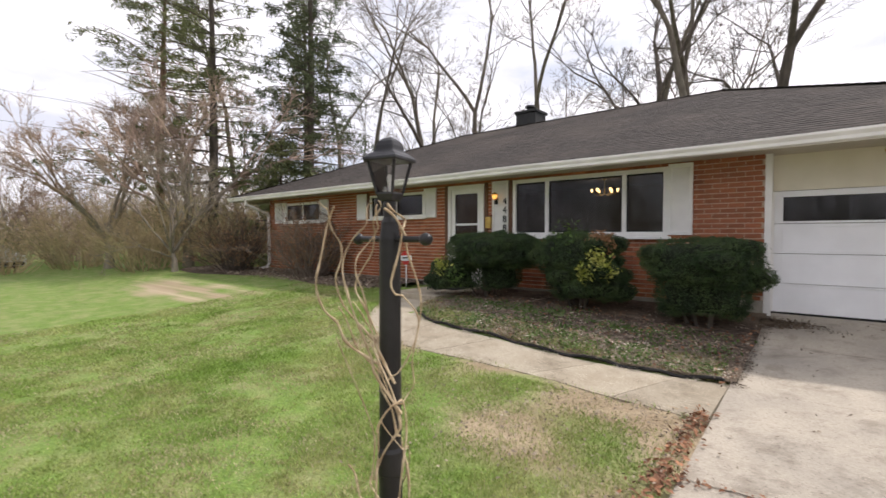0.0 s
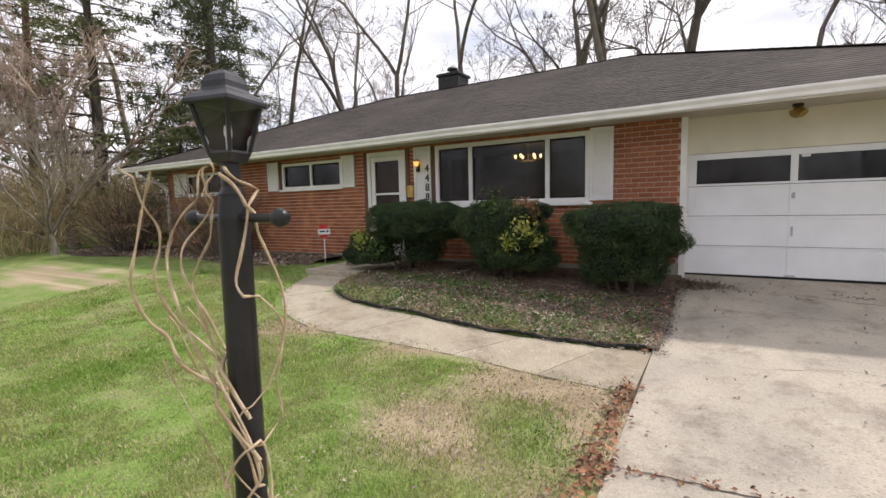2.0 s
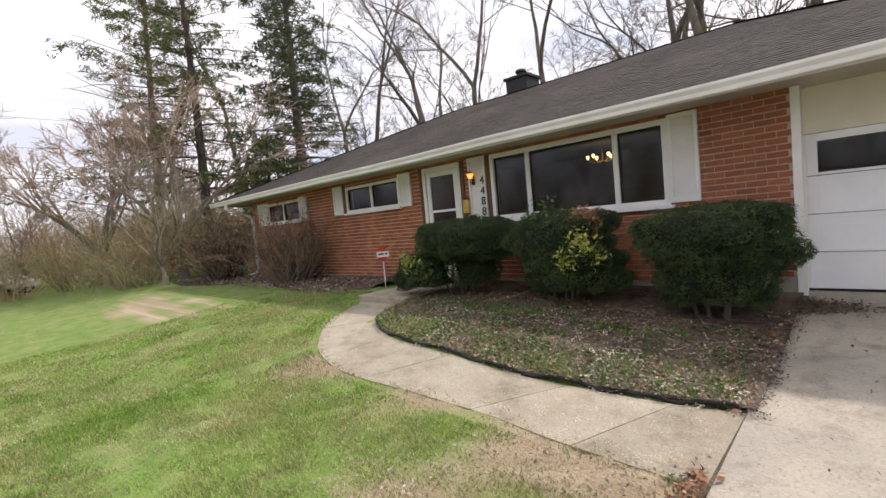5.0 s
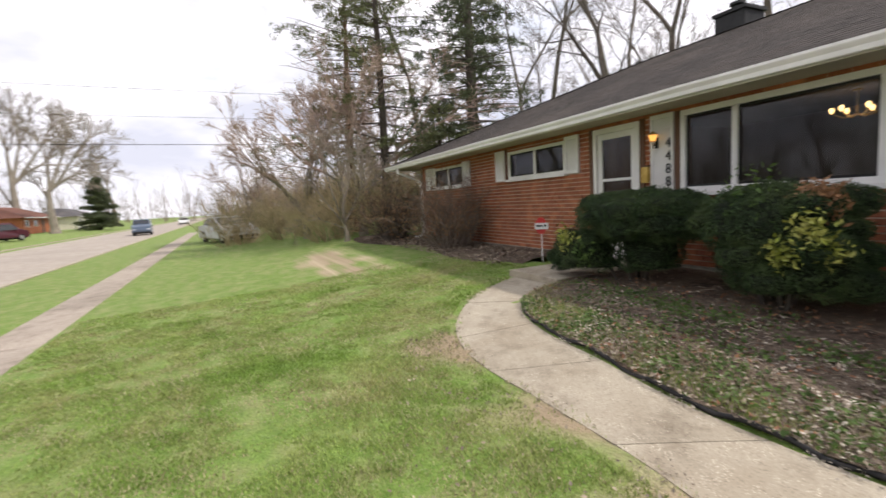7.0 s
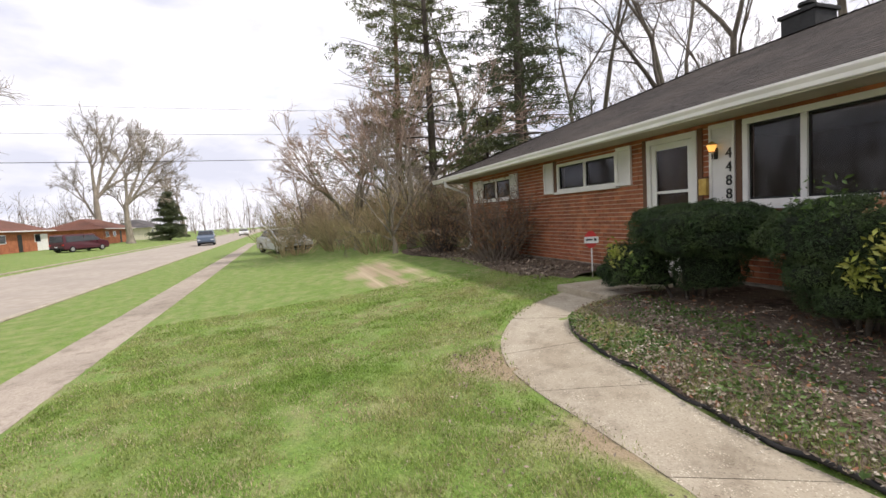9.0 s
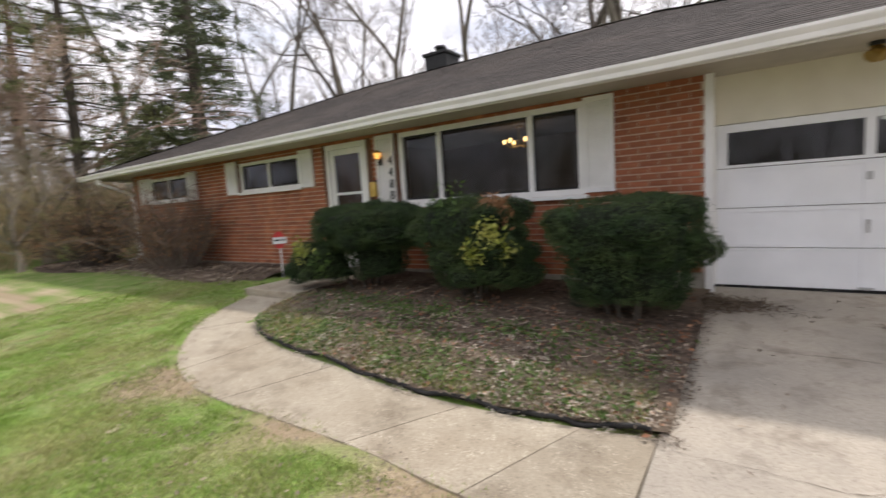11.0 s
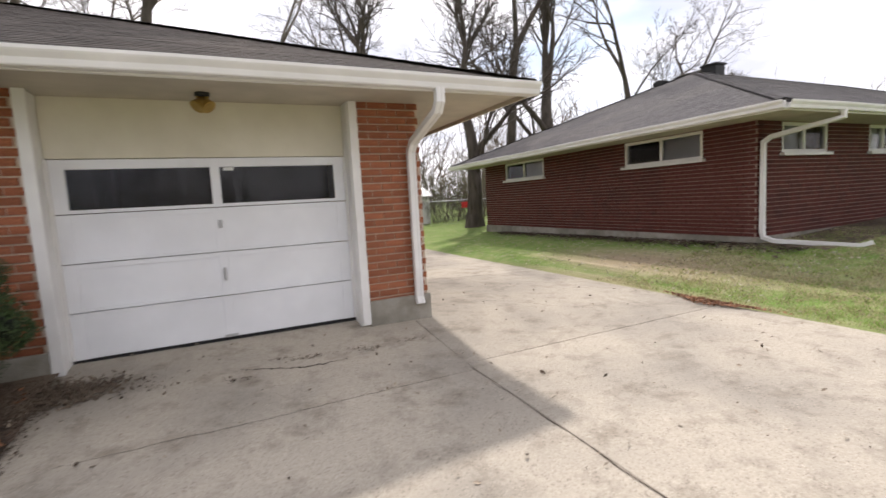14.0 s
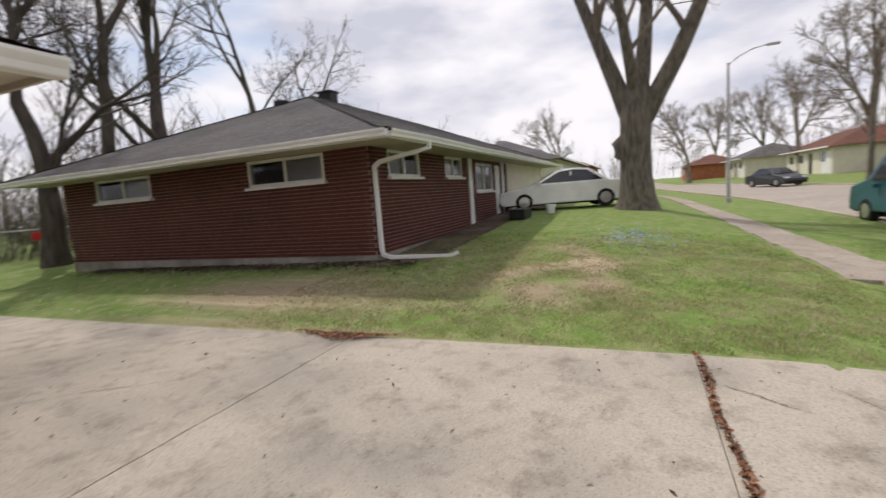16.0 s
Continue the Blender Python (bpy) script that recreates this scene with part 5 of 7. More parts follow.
def conifer(seed, height, r, start, reach, droop, bark, needle, label, at, dens, clump, thin=0.0, name="conifer"):
    """A straight trunk with whorls of limbs that carry sprays of needles."""
    rng = np.random.default_rng(seed)
    wood, limbs = Tubes(), Tubes()
    pts, _ = wander(rng, (0, 0, -0.2), (0.01, 0.01, 1), height, 12, 0.012)
    wood.add(pts, np.linspace(r, 0.03, 13) * np.concatenate([[1.35], np.ones(12)]), 10)
    spots, dirs = [], []
    z = start
    while z < height * 0.985:
        f = (z - start) / (height - start)
        k = rng.integers(3, 6)
        a0 = rng.uniform(0, 6.28)
        for i in range(k):
            a = a0 + i * 6.28 / k + rng.normal(0, 0.25)
            length = reach * (1 - f) ** 0.75 * rng.uniform(0.55, 1.1) + 0.3
            base = np.array([np.interp(z, pts[:, 2], pts[:, c]) for c in (0, 1)] + [z])
            line, _ = wander(rng, base, (math.cos(a), math.sin(a), 0.25 * f + 0.05), length, 6, 0.07, droop)
            limbs.add(line, np.linspace(0.035 * (1 - f) + 0.012, 0.006, 7), 4)
            if rng.uniform() < thin * (1 - f):
                continue
            n = int(dens * length)
            for s in rng.uniform(0.28, 1.0, n):
                j = min(int(s * 6), 5)
                c = line[j] + (line[j + 1] - line[j]) * (s * 6 - j)
                side = rng.normal(0, 0.16 * length * (1.15 - 0.6 * s), 3) * (1, 1, 0.22)
                spots.append(c + side + (0, 0, -0.06 - abs(side).sum() * 0.25))
                if i % 2 == 0 and s > 0.5:
                    limbs.add([c, c + side * 0.9], [0.007, 0.003], 3)
        z += rng.uniform(0.3, 0.6) * (1.25 - 0.5 * f)
    spots = np.array(spots)
    m = 9
    at_all = np.repeat(spots, m, 0) + rng.normal(0, clump * 0.8, (len(spots) * m, 3)) * (1, 1, 0.55)
    v, f = leaves(rng, at_all, clump, 0.9, 0.16)
    t = holder(name, at, label, "conifer")
    wood.make("trunk", bark, t)
    tagged(limbs.make("limb_whorl", bark, t, smooth=False), kind="stuff")
    tagged(quads("foliage", v, f, needle, t), kind="stuff")
    return t


conifer(51, 17.5, 0.27, 4.4, 4.8, -0.005, M["bark_pine"], M["pine"], "tall thin pine with a bare lower trunk", (-26.0, 8.75, 0.35), 7, 0.14, 0.6, "pine_tree")
conifer(52, 16.5, 0.23, 3.6, 2.9, -0.012, M["bark_dark"], M["pine"], "tall pine with sparse drooping limbs", (-20.0, 8.75, 0.35), 7, 0.125, 0.58, "pine_tree")
conifer(53, 17.0, 0.22, 1.6, 3.4, -0.045, M["bark_dark"], M["spruce"], "dark spruce with drooping limbs behind the house", (-17.0, 11.6, 0.4), 9, 0.12, 0.3, "spruce_tree")
conifer(54, 5.2, 0.1, 0.5, 2.0, -0.03, M["bark_dark"], M["pine"], "young green pine behind the house corner", (-16.4, 9.8, 0.4), 11, 0.12, 0.1, "pine_tree")
conifer(55, 15.0, 0.22, 2.5, 2.8, -0.045, M["bark_dark"], M["pine"], "dark spruce with drooping limbs behind the house", (-21.5, 14.5, 0.4), 5, 0.15, 0.6, "spruce_tree")
conifer(56, 9.0, 0.2, 1.0, 3.0, -0.03, M["bark_dark"], M["spruce"], "distant dark conifer beside the street", (-95.0, -17.0, 0.0), 14, 0.25, 0.0)


# ---- leafless shrubs and thickets ----
def thicket(seed, w, d, h, stems, material, label, at, name="shrub", category="shrub", up=0.5, fork=3, bud=None, kind="", group=""):
    """A clump of thin stems that rise from the ground and fork."""
    rng = np.random.default_rng(seed)
    t = Tubes()
    tips = []
    for _ in range(stems):
        p = np.array((rng.uniform(-w, w) * 0.32, rng.uniform(-d, d) * 0.32, -0.05))
        dr = np.array((p[0] / w * 2 + rng.normal(0, 0.35), p[1] / d * 2 + rng.normal(0, 0.35), 1.4 * up + 0.6))
        dr /= np.linalg.norm(dr)
        ln = h * rng.uniform(0.6, 1.1)
        pts, e = wander(rng, p, dr, ln, 5, 0.13, 0.015)
        t.add(pts, np.linspace(0.011, 0.004, 6) * (0.8 + 0.3 * h), 3)
        for k in range(fork):
            j = rng.integers(2, 6)
            q, e2 = wander(rng, pts[j], side_dir(rng, e, rng.uniform(0.25, 0.8)), ln * rng.uniform(0.25, 0.5), 3, 0.16)
            t.add(q, np.linspace(0.006, 0.0025, 4) * (0.8 + 0.3 * h), 3)
            tips.append(q)
            for s in range(2):
                u, _ = wander(rng, q[rng.integers(1, 4)], side_dir(rng, e2, rng.uniform(0.3, 0.9)), ln * 0.2, 2, 0.2)
                t.add(u, np.array((0.004, 0.003, 0.002)) * (0.8 + 0.3 * h), 3)
                tips.append(u)
    ob = holder(name, at, label, category, group, kind)
    tagged(t.make("stem_tangle", material, ob, smooth=False), kind="stuff")
    if bud:
        pts = np.concatenate(tips)
        v, f = leaves(rng, pts + rng.normal(0, 0.03, pts.shape), 0.014 * (1 + 0.5 * h), 0.6, 0.5)
        tagged(quads("bud_cover", v, f, bud, ob), kind="stuff")
    return ob


thicket(61, 1.5, 1.1, 1.55, 150, M["twig"], "brown leafless foundation shrub against the brick wall", gat(-10.8, 7.35), bud=M["rust_leaf"])
thicket(62, 1.3, 1.0, 1.6, 110, M["twig_dark"], "brown leafless shrub at the corner of the house", gat(-14.6, 7.1), bud=M["rust_leaf"])
rng = np.random.default_rng(9)
for i, (x, y, w, h, mm) in enumerate(((-17.5, 8.2, 3.0, 2.3, "twig_tan"), (-19.0, 5.9, 3.2, 2.1, "twig_tan"), (-21.5, 7.6, 3.6, 2.6, "twig_tan"), (-24.0, 5.0, 3.8, 2.2, "twig_tan"), (-25.5, 2.6, 3.6, 1.9, "twig_tan"),
                                      (-28.5, 5.6, 4.0, 2.9, "twig_red"), (-32.0, 3.2, 4.2, 2.9, "twig_red"), (-30.0, 9.5, 4.4, 3.4, "twig_red"), (-35.5, 6.5, 4.5, 3.6, "twig_red"), (-24.5, 11.0, 4.2, 3.0, "twig_tan"),
                                      (-38.0, 12.0, 5.0, 4.0, "twig_red"), (-21.0, 10.5, 3.8, 2.6, "twig_tan"), (-27.0, 15.0, 4.6, 3.4, "twig_red"), (-42.0, 4.5, 5.0, 3.6, "twig_tan"), (-33.0, 14.0, 5.0, 3.6, "twig_tan"))):
    thicket(70 + i, w, w * 0.7, h, 90, M[mm], "tangled tan leafless hedge shrub in a thicket", gat(x, y), "thicket_shrub", "shrub", 0.35, 4, M["twig_tan"] if i % 2 else M["pine"], group="thicket shrubs")
for i, (x, y, w, h, mm) in enumerate(((6.0, 27.5, 4.0, 2.6, "twig"), (9.8, 28.6, 4.2, 2.2, "twig_dark"), (13.2, 27.8, 4.2, 2.8, "twig"), (17.4, 28.5, 4.4, 2.4, "twig_dark"), (2.2, 28.4, 4.4, 2.5, "twig_dark"), (11.6, 25.2, 3.4, 2.0, "twig_dark"), (13.9, 25.6, 3.6, 2.4, "twig"), (6.4, 25.0, 3.4, 2.1, "twig_dark"))):
    thicket(90 + i, w, w * 0.7, h, 65, M[mm], "brown leafless brush behind the back-yard fence", gat(x, y), "brush", "shrub", 0.35, 4, M["pine"], group="back-yard brush")
# far woods that close the view
rng = np.random.default_rng(5)
for name, mm, x0, x1, y0, y1, n in (("far_woods", "twig_red", -110, -40, 14, 50, 420), ("far_woods", "twig", -60, 60, 44, 70, 520), ("far_woods", "twig", -130, -40, -70, -36, 480), ("far_woods", "twig", -240, -140, -70, 70, 420), ("far_woods", "twig_red", 60, 130, -40, -24, 260), ("far_woods", "twig", 40, 140, 24, 60, 300), ("far_woods", "twig_pale", 130, 230, -25, 60, 240), ("far_woods", "twig_dark", -45, 22, -32, -18, 420), ("far_woods", "twig", 0, 42, 33, 44, 300)):
    t = Tubes()
    for _ in range(int(n * 0.8)):
        x, y = rng.uniform(x0, x1), rng.uniform(y0, y1)
        h = rng.uniform(2.5, 8.5) * (1.5 if x0 < -200 or x0 > 100 else 1.0)
        p, e = wander(rng, (x, y, float(gz(x, y)) - 0.2), (rng.normal(0, 0.1), rng.normal(0, 0.1), 1), h, 4, 0.06)
        t.add(p, np.linspace(0.07, 0.02, 5) * h / 6, 3)
        for k in range(8):
            q, e2 = wander(rng, p[rng.integers(1, 5)], side_dir(rng, e, rng.uniform(0.3, 0.9)), h * rng.uniform(0.2, 0.45), 3, 0.15)
            t.add(q, np.linspace(0.035, 0.012, 4), 3)
            for s in range(1):
                u, _ = wander(rng, q[rng.integers(1, 4)], side_dir(rng, e2, 0.6), h * 0.14, 2, 0.2)
                t.add(u, (0.02, 0.015, 0.01), 3)
    tagged(t.make(name, M[mm], smooth=False), "belt of leafless trees and brush far off", "woods", kind="stuff")


# ---- clipped evergreens by the house ----
def evergreen(seed, lumps, label, at, name="yew_bush", dens=19000, extra=(), scale=(1, 1, 1)):
    """A dense clipped bush: a near-black core painted as its inner shade, and a coat of short needle sprays that stand
    out unevenly.
    """
    rng = np.random.default_rng(seed)
    ob = holder(name, at, label, "shrub", "evergreen bushes")
    lumps = list(lumps)
    for cx, cy, cz, rx, ry, rz, power in lumps[:2]:
        for _ in range(9):
            u = rng.normal(size=3)
            u /= np.linalg.norm(u)
            q = 0.86 / (np.abs(u) ** power).sum() ** (1 / power)
            r = rng.uniform(0.13, 0.25)
            lumps.append((cx + u[0] * q * rx, cy + u[1] * q * ry, max(cz + u[2] * q * rz, 0.2), r * 1.2, r, r * 0.75, 2.0))
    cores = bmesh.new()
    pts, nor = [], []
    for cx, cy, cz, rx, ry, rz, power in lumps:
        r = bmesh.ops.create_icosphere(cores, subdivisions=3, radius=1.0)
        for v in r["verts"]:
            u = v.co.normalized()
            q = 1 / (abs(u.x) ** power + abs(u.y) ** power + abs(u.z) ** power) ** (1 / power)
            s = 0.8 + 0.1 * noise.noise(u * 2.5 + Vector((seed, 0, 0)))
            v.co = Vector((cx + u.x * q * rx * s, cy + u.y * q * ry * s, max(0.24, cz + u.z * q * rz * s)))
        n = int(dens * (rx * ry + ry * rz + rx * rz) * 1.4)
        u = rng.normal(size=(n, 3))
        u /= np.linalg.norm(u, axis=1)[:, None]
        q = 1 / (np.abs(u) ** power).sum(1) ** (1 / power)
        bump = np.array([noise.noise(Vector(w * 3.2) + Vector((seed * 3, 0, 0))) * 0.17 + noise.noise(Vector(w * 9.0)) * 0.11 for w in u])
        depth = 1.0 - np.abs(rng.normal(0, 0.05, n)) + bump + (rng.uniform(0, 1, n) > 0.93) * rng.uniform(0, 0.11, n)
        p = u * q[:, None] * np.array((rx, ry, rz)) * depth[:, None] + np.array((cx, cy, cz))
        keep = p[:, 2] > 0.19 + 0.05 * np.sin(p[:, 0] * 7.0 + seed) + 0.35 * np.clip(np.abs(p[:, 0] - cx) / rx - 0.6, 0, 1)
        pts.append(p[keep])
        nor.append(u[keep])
    part("core", cores, M["yew_shade_core"], ob)
    for _ in range(6):
        a, b = rng.uniform(-0.22, 0.22, 2)
        stem = Tubes()
        stem.add([(a, b * 0.7, -0.05), (a * 1.3, b, 0.15), (a * 1.9, b * 1.4, 0.42)], [0.028, 0.022, 0.018], 6)
        stem.make("stem", M["bark_dark"], ob, "short bare brown stem")
    P, N = np.concatenate(pts), np.concatenate(nor)
    v, f = leaves(rng, P, 0.0165, 0.9, 0.24, N, 1.8)
    tagged(quads("foliage", v, f, M["yew"], ob), kind="stuff")
    for cx, cy, cz, r, n, mm in extra:
        c = np.array((cx, cy, cz)) + rng.normal(0, r, (n, 3)) * (1, 0.5, 1)
        w, g = leaves(rng, c, 0.035, 0.8, 0.45)
        tagged(quads("leaf_spray", w, g, M[mm], ob, "paler leaves among the needles"), kind="stuff")
    ob.scale = scale
    return ob


evergreen(81, ((0.1, 0.0, 1.0, 1.05, 0.62, 0.36, 2.6), (-0.72, -0.3, 0.42, 0.5, 0.45, 0.36, 2.3), (0.2, 0.05, 0.55, 0.42, 0.4, 0.5, 2.3), (-0.35, 0.05, 1.2, 0.5, 0.45, 0.16, 2.2), (0.6, 0.0, 1.12, 0.45, 0.5, 0.2, 2.2)),
          "dense dark green clipped yew by the front step", gat(-4.52, 7.0), scale=(0.9, 0.95, 0.9), extra=((-0.7, -0.68, 0.68, 0.09, 150, "yellow_leaf"), (-0.4, -0.65, 0.5, 0.1, 70, "herb")))
evergreen(82, ((-0.08, 0.0, 0.95, 0.66, 0.6, 0.42, 2.5), (0.12, -0.05, 0.5, 0.62, 0.5, 0.42, 2.4), (-0.15, 0.05, 1.22, 0.4, 0.38, 0.14, 2.2)),
          "dark green rounded bush with rust and yellow sprays", gat(-2.78, 7.05), scale=(0.97, 0.97, 0.9),
          extra=((0.45, -0.3, 1.2, 0.09, 420, "rust_leaf"), (0.5, -0.52, 0.9, 0.09, 150, "yellow_leaf"), (0.3, -0.56, 0.68, 0.08, 130, "yellow_leaf"), (0.62, -0.45, 0.72, 0.08, 70, "yellow_leaf"), (-0.1, -0.4, 1.25, 0.16, 120, "herb")))
evergreen(83, ((-0.02, 0.0, 0.98, 0.65, 0.6, 0.38, 3.2), (-0.02, 0.0, 0.55, 0.55, 0.5, 0.46, 2.6)), "dense dark green clipped bush beside the garage", gat(-1.0, 7.05), scale=(1.04, 1.0, 0.9))


# ---- lamp post wound with dead vines ----
LX, LY = -1.115, 1.2
LZ = float(gz(LX, LY))
lamp = holder("lamp_post", (LX, LY, LZ), "black lamp post with a glass lantern in the lawn", "lamp post")
part("post", lathe([(0.062, -0.1), (0.062, 0.02), (0.05, 0.04), (0.05, 0.62), (0.055, 0.625), (0.055, 0.72), (0.047, 0.735), (0.044, 1.6), (0.036, 1.66), (0.036, 1.67), (0.028, 1.69), (0.026, 1.77)], 28), M["black"], lamp, smooth=False)
part("ladder_rest", lathe([(0.013, -0.19), (0.013, 0.19)], 14), M["black"], lamp).matrix_basis = Matrix.Translation((0, 0, 1.6)) @ Matrix.Rotation(radians(90), 4, "Y")
for s in (-1, 1):
    part("knob", lathe([(0.008, -0.026), (0.02, -0.019), (0.027, 0), (0.02, 0.019), (0.008, 0.026)], 16), M["black"], lamp, smooth=True).matrix_basis = Matrix.Translation((s * 0.2, 0, 1.6)) @ Matrix.Rotation(radians(90), 4, "Y")
lantern = holder("lantern", (0, 0, 0), "black four-sided lantern with clear glass")
lantern.parent = lamp
lantern.matrix_basis = Matrix.Translation((0, 0, 1.76)) @ Matrix.Rotation(radians(12), 4, "Z") @ Matrix.Diagonal((0.74, 0.74, 1.0, 1))
Q = math.pi / 4
part("base", lathe([(0.04, -0.005), (0.062, 0.0), (0.078, 0.025), (0.074, 0.032)], 4, twist=Q), M["black"], lantern)
part("roof", lathe([(0.145, 0.158), (0.152, 0.163), (0.15, 0.172), (0.125, 0.186), (0.092, 0.198), (0.084, 0.205), (0.08, 0.222), (0.066, 0.24), (0.04, 0.253), (0.012, 0.258)], 4, twist=Q), M["lantern_top"], lantern)
for i in range(4):
    a0 = Q + i * math.pi / 2
    c, s = math.cos(a0), math.sin(a0)
    t = Tubes()
    t.add([(0.073 * c, 0.073 * s, 0.03), (0.122 * c, 0.122 * s, 0.16)], [0.008, 0.009], 6)
    t.make("corner_bar", M["black"], lantern)
    c2, s2 = math.cos(a0 + math.pi / 2), math.sin(a0 + math.pi / 2)
    g = mesh_ob("pane", [(0.071 * c, 0.071 * s, 0.032), (0.071 * c2, 0.071 * s2, 0.032), (0.119 * c2, 0.119 * s2, 0.159), (0.119 * c, 0.119 * s, 0.159)], [(0, 1, 2, 3)], M["glass_clear"], lantern)
    g.visible_shadow = False
part("bulb", lathe([(0.011, 0.035), (0.011, 0.07), (0.015, 0.076), (0.016, 0.09), (0.013, 0.102), (0.004, 0.108)], 16), M["sign_white"], lantern, "white bulb")
SIDE, FRONT = Vector((-0.85, -0.53, 0)), Vector((0.6, -0.8, 0))
VINES = (((-0.07, 1.07), (-0.24, 1.19), (-0.32, 1.29), (-0.37, 1.46), (-0.31, 1.64), (-0.29, 1.74)),
         ((0.04, 1.02), (-0.16, 1.25), (-0.24, 1.44), (-0.22, 1.58), (-0.28, 1.7), (-0.3, 1.75)),
         ((0.05, 0.9), (-0.08, 1.14), (-0.2, 1.36), (-0.2, 1.56), (-0.11, 1.68), (-0.09, 1.76)),
         ((0.04, 1.03), (-0.11, 1.25), (-0.165, 1.4), (-0.1, 1.55), (-0.04, 1.7), (-0.05, 1.75)),
         ((0.05, 0.84), (0.0, 1.05), (-0.12, 1.36), (-0.13, 1.5), (-0.06, 1.65), (-0.02, 1.74)),
         ((0.0, 1.74), (0.06, 1.68), (0.02, 1.43), (0.11, 1.29), (0.08, 1.09), (-0.02, 1.02)),
         ((0.0, 1.73), (0.07, 1.6), (0.12, 1.45), (0.12, 1.2), (0.1, 1.0), (0.03, 0.92)),
         ((-0.07, 0.05), (-0.04, 0.5), (-0.06, 0.8), (0.07, 0.95), (0.05, 0.6), (0.075, 0.1)),
         ((0.07, 0.03), (0.07, 0.5), (0.06, 0.78), (-0.03, 0.97), (-0.14, 1.12), (-0.27, 1.3)),
         ((-0.22, 0.62), (-0.15, 0.5), (-0.03, 0.46), (0.05, 0.52), (0.07, 0.7), (-0.02, 0.86)),
         ((0.06, 0.03), (0.06, 0.35), (-0.03, 0.55), (-0.07, 0.7), (-0.1, 0.9), (-0.26, 1.2)),
         ((-0.05, 0.02), (-0.09, 0.4), (-0.02, 0.72), (0.05, 0.88), (-0.05, 1.1), (-0.18, 1.33)))
vine_ob = holder("dead_vine", (LX, LY, LZ), "bare tan twisted vine stems wound round the black post", "vine")
vr = np.random.default_rng(17)
for k, line in enumerate(VINES):
    t = Tubes()
    pts = []
    for i in range(41):
        o, z = along(line, i / 40)
        ph = k * 1.9 + i * 0.33
        fr = 0.055 * math.cos(k * 2.4 + z * 2.0) + 0.016 * math.sin(ph) + (0.05 if abs(o) < 0.06 else 0.0)
        if abs(o) < 0.055 and abs(fr) < 0.055:
            fr = 0.056
        p = SIDE * (-o * 0.92 + 0.014 * math.sin(ph * 1.3)) + FRONT * fr
        pts.append((p.x, p.y, z + 0.006 * math.sin(ph * 2.1)))
    th = vr.uniform(0.0038, 0.006)
    t.add(pts, np.linspace(th * 1.15, th * 0.55, 41) * (1 + 0.22 * np.sin(np.arange(41) * 1.1 + k)), 6)
    t.make("vine_stem", M["vine"], vine_ob)

# ---- house details ----
wall_light = holder("wall_lamp", (-5.03, F - 0.045, 2.4), "lit brass wall lantern beside the front door", "wall lamp")
part("backplate", boxes((-0.04, 0.04, -0.012, 0.0, -0.12, 0.08), bevel=0.006), M["iron"], wall_light)
part("arm", boxes((-0.008, 0.008, -0.1, -0.01, -0.07, -0.05), (-0.008, 0.008, -0.1, -0.085, -0.12, -0.02), bevel=0.003), M["iron"], wall_light)
part("cage", lathe([(0.045, 0.0), (0.055, 0.005), (0.05, 0.012)], 6, (0, -0.1, 0.0)), M["brass"], wall_light)
part("hood", lathe([(0.095, 0.125), (0.098, 0.13), (0.05, 0.165), (0.012, 0.19)], 6, (0, -0.1, 0)), M["brass"], wall_light)
part("shade", lathe([(0.045, 0.01), (0.088, 0.125)], 6, (0, -0.1, 0)), glow("amber_glass", (1.0, 0.5, 0.12), 1.0), wall_light, "glowing amber glass")
wall_light.scale = (0.8, 0.8, 0.8)
nums = holder("house_number", (-4.83, F - 0.05, 2.1), "black house number 4488 on the white shutter", "house number")
for i, ch in enumerate("4488"):
    cu = bpy.data.curves.new("digit", "FONT")
    cu.body, cu.size, cu.extrude, cu.align_x = ch, 0.2, 0.006, "CENTER"
    tmp = bpy.data.objects.new("digit", cu)
    me = bpy.data.meshes.new_from_object(tmp)
    bpy.data.objects.remove(tmp)
    me.materials.append(M["iron"])
    d = new("digit", me)
    d.parent = nums
    d.matrix_basis = Matrix.Translation((0, 0, 0.2 - 0.185 * i)) @ Matrix.Rotation(radians(90), 4, "X")
mb = holder("mailbox", (-5.215, F, 1.95), "brass wall mailbox beside the front door", "mailbox")
part("box", boxes((-0.065, 0.065, -0.1, -0.002, -0.14, 0.1), bevel=0.008), M["brass"], mb)
part("lid", boxes((-0.07, 0.07, -0.108, -0.002, 0.1, 0.125), bevel=0.006), M["brown"], mb, "darker hinged lid")
fl = holder("floodlight", (0.93, F - 0.1, 2.835), "twin white floodlight under the garage soffit", "floodlight")
part("base", lathe([(0.06, -0.035), (0.062, -0.03), (0.062, 0)], 18), M["iron"], fl)
for s in (-1, 1):
    h = part("lamp_head", lathe([(0.022, 0), (0.026, 0.05), (0.055, 0.11), (0.066, 0.15), (0.058, 0.155)], 16), M["brass"], fl)
    h.matrix_basis = Matrix.Translation((s * 0.035, 0, -0.03)) @ Matrix.Rotation(radians(s * 38), 4, "Y") @ Matrix.Rotation(radians(155), 4, "X")
ch = holder("chandelier", (-3.64, 10.37, 2.95), "lit chandelier with small bulbs inside the front room", "chandelier")
part("stem", lathe([(0.05, -0.02), (0.05, 0), (0.012, 0.0)][::-1], 12), M["brass"], ch)
part("rod", lathe([(0.03, -0.36), (0.012, -0.33), (0.01, -0.02)], 10), M["brass"], ch)
bulb_glow = glow("warm_bulb", (1.0, 0.62, 0.22), 5.0)
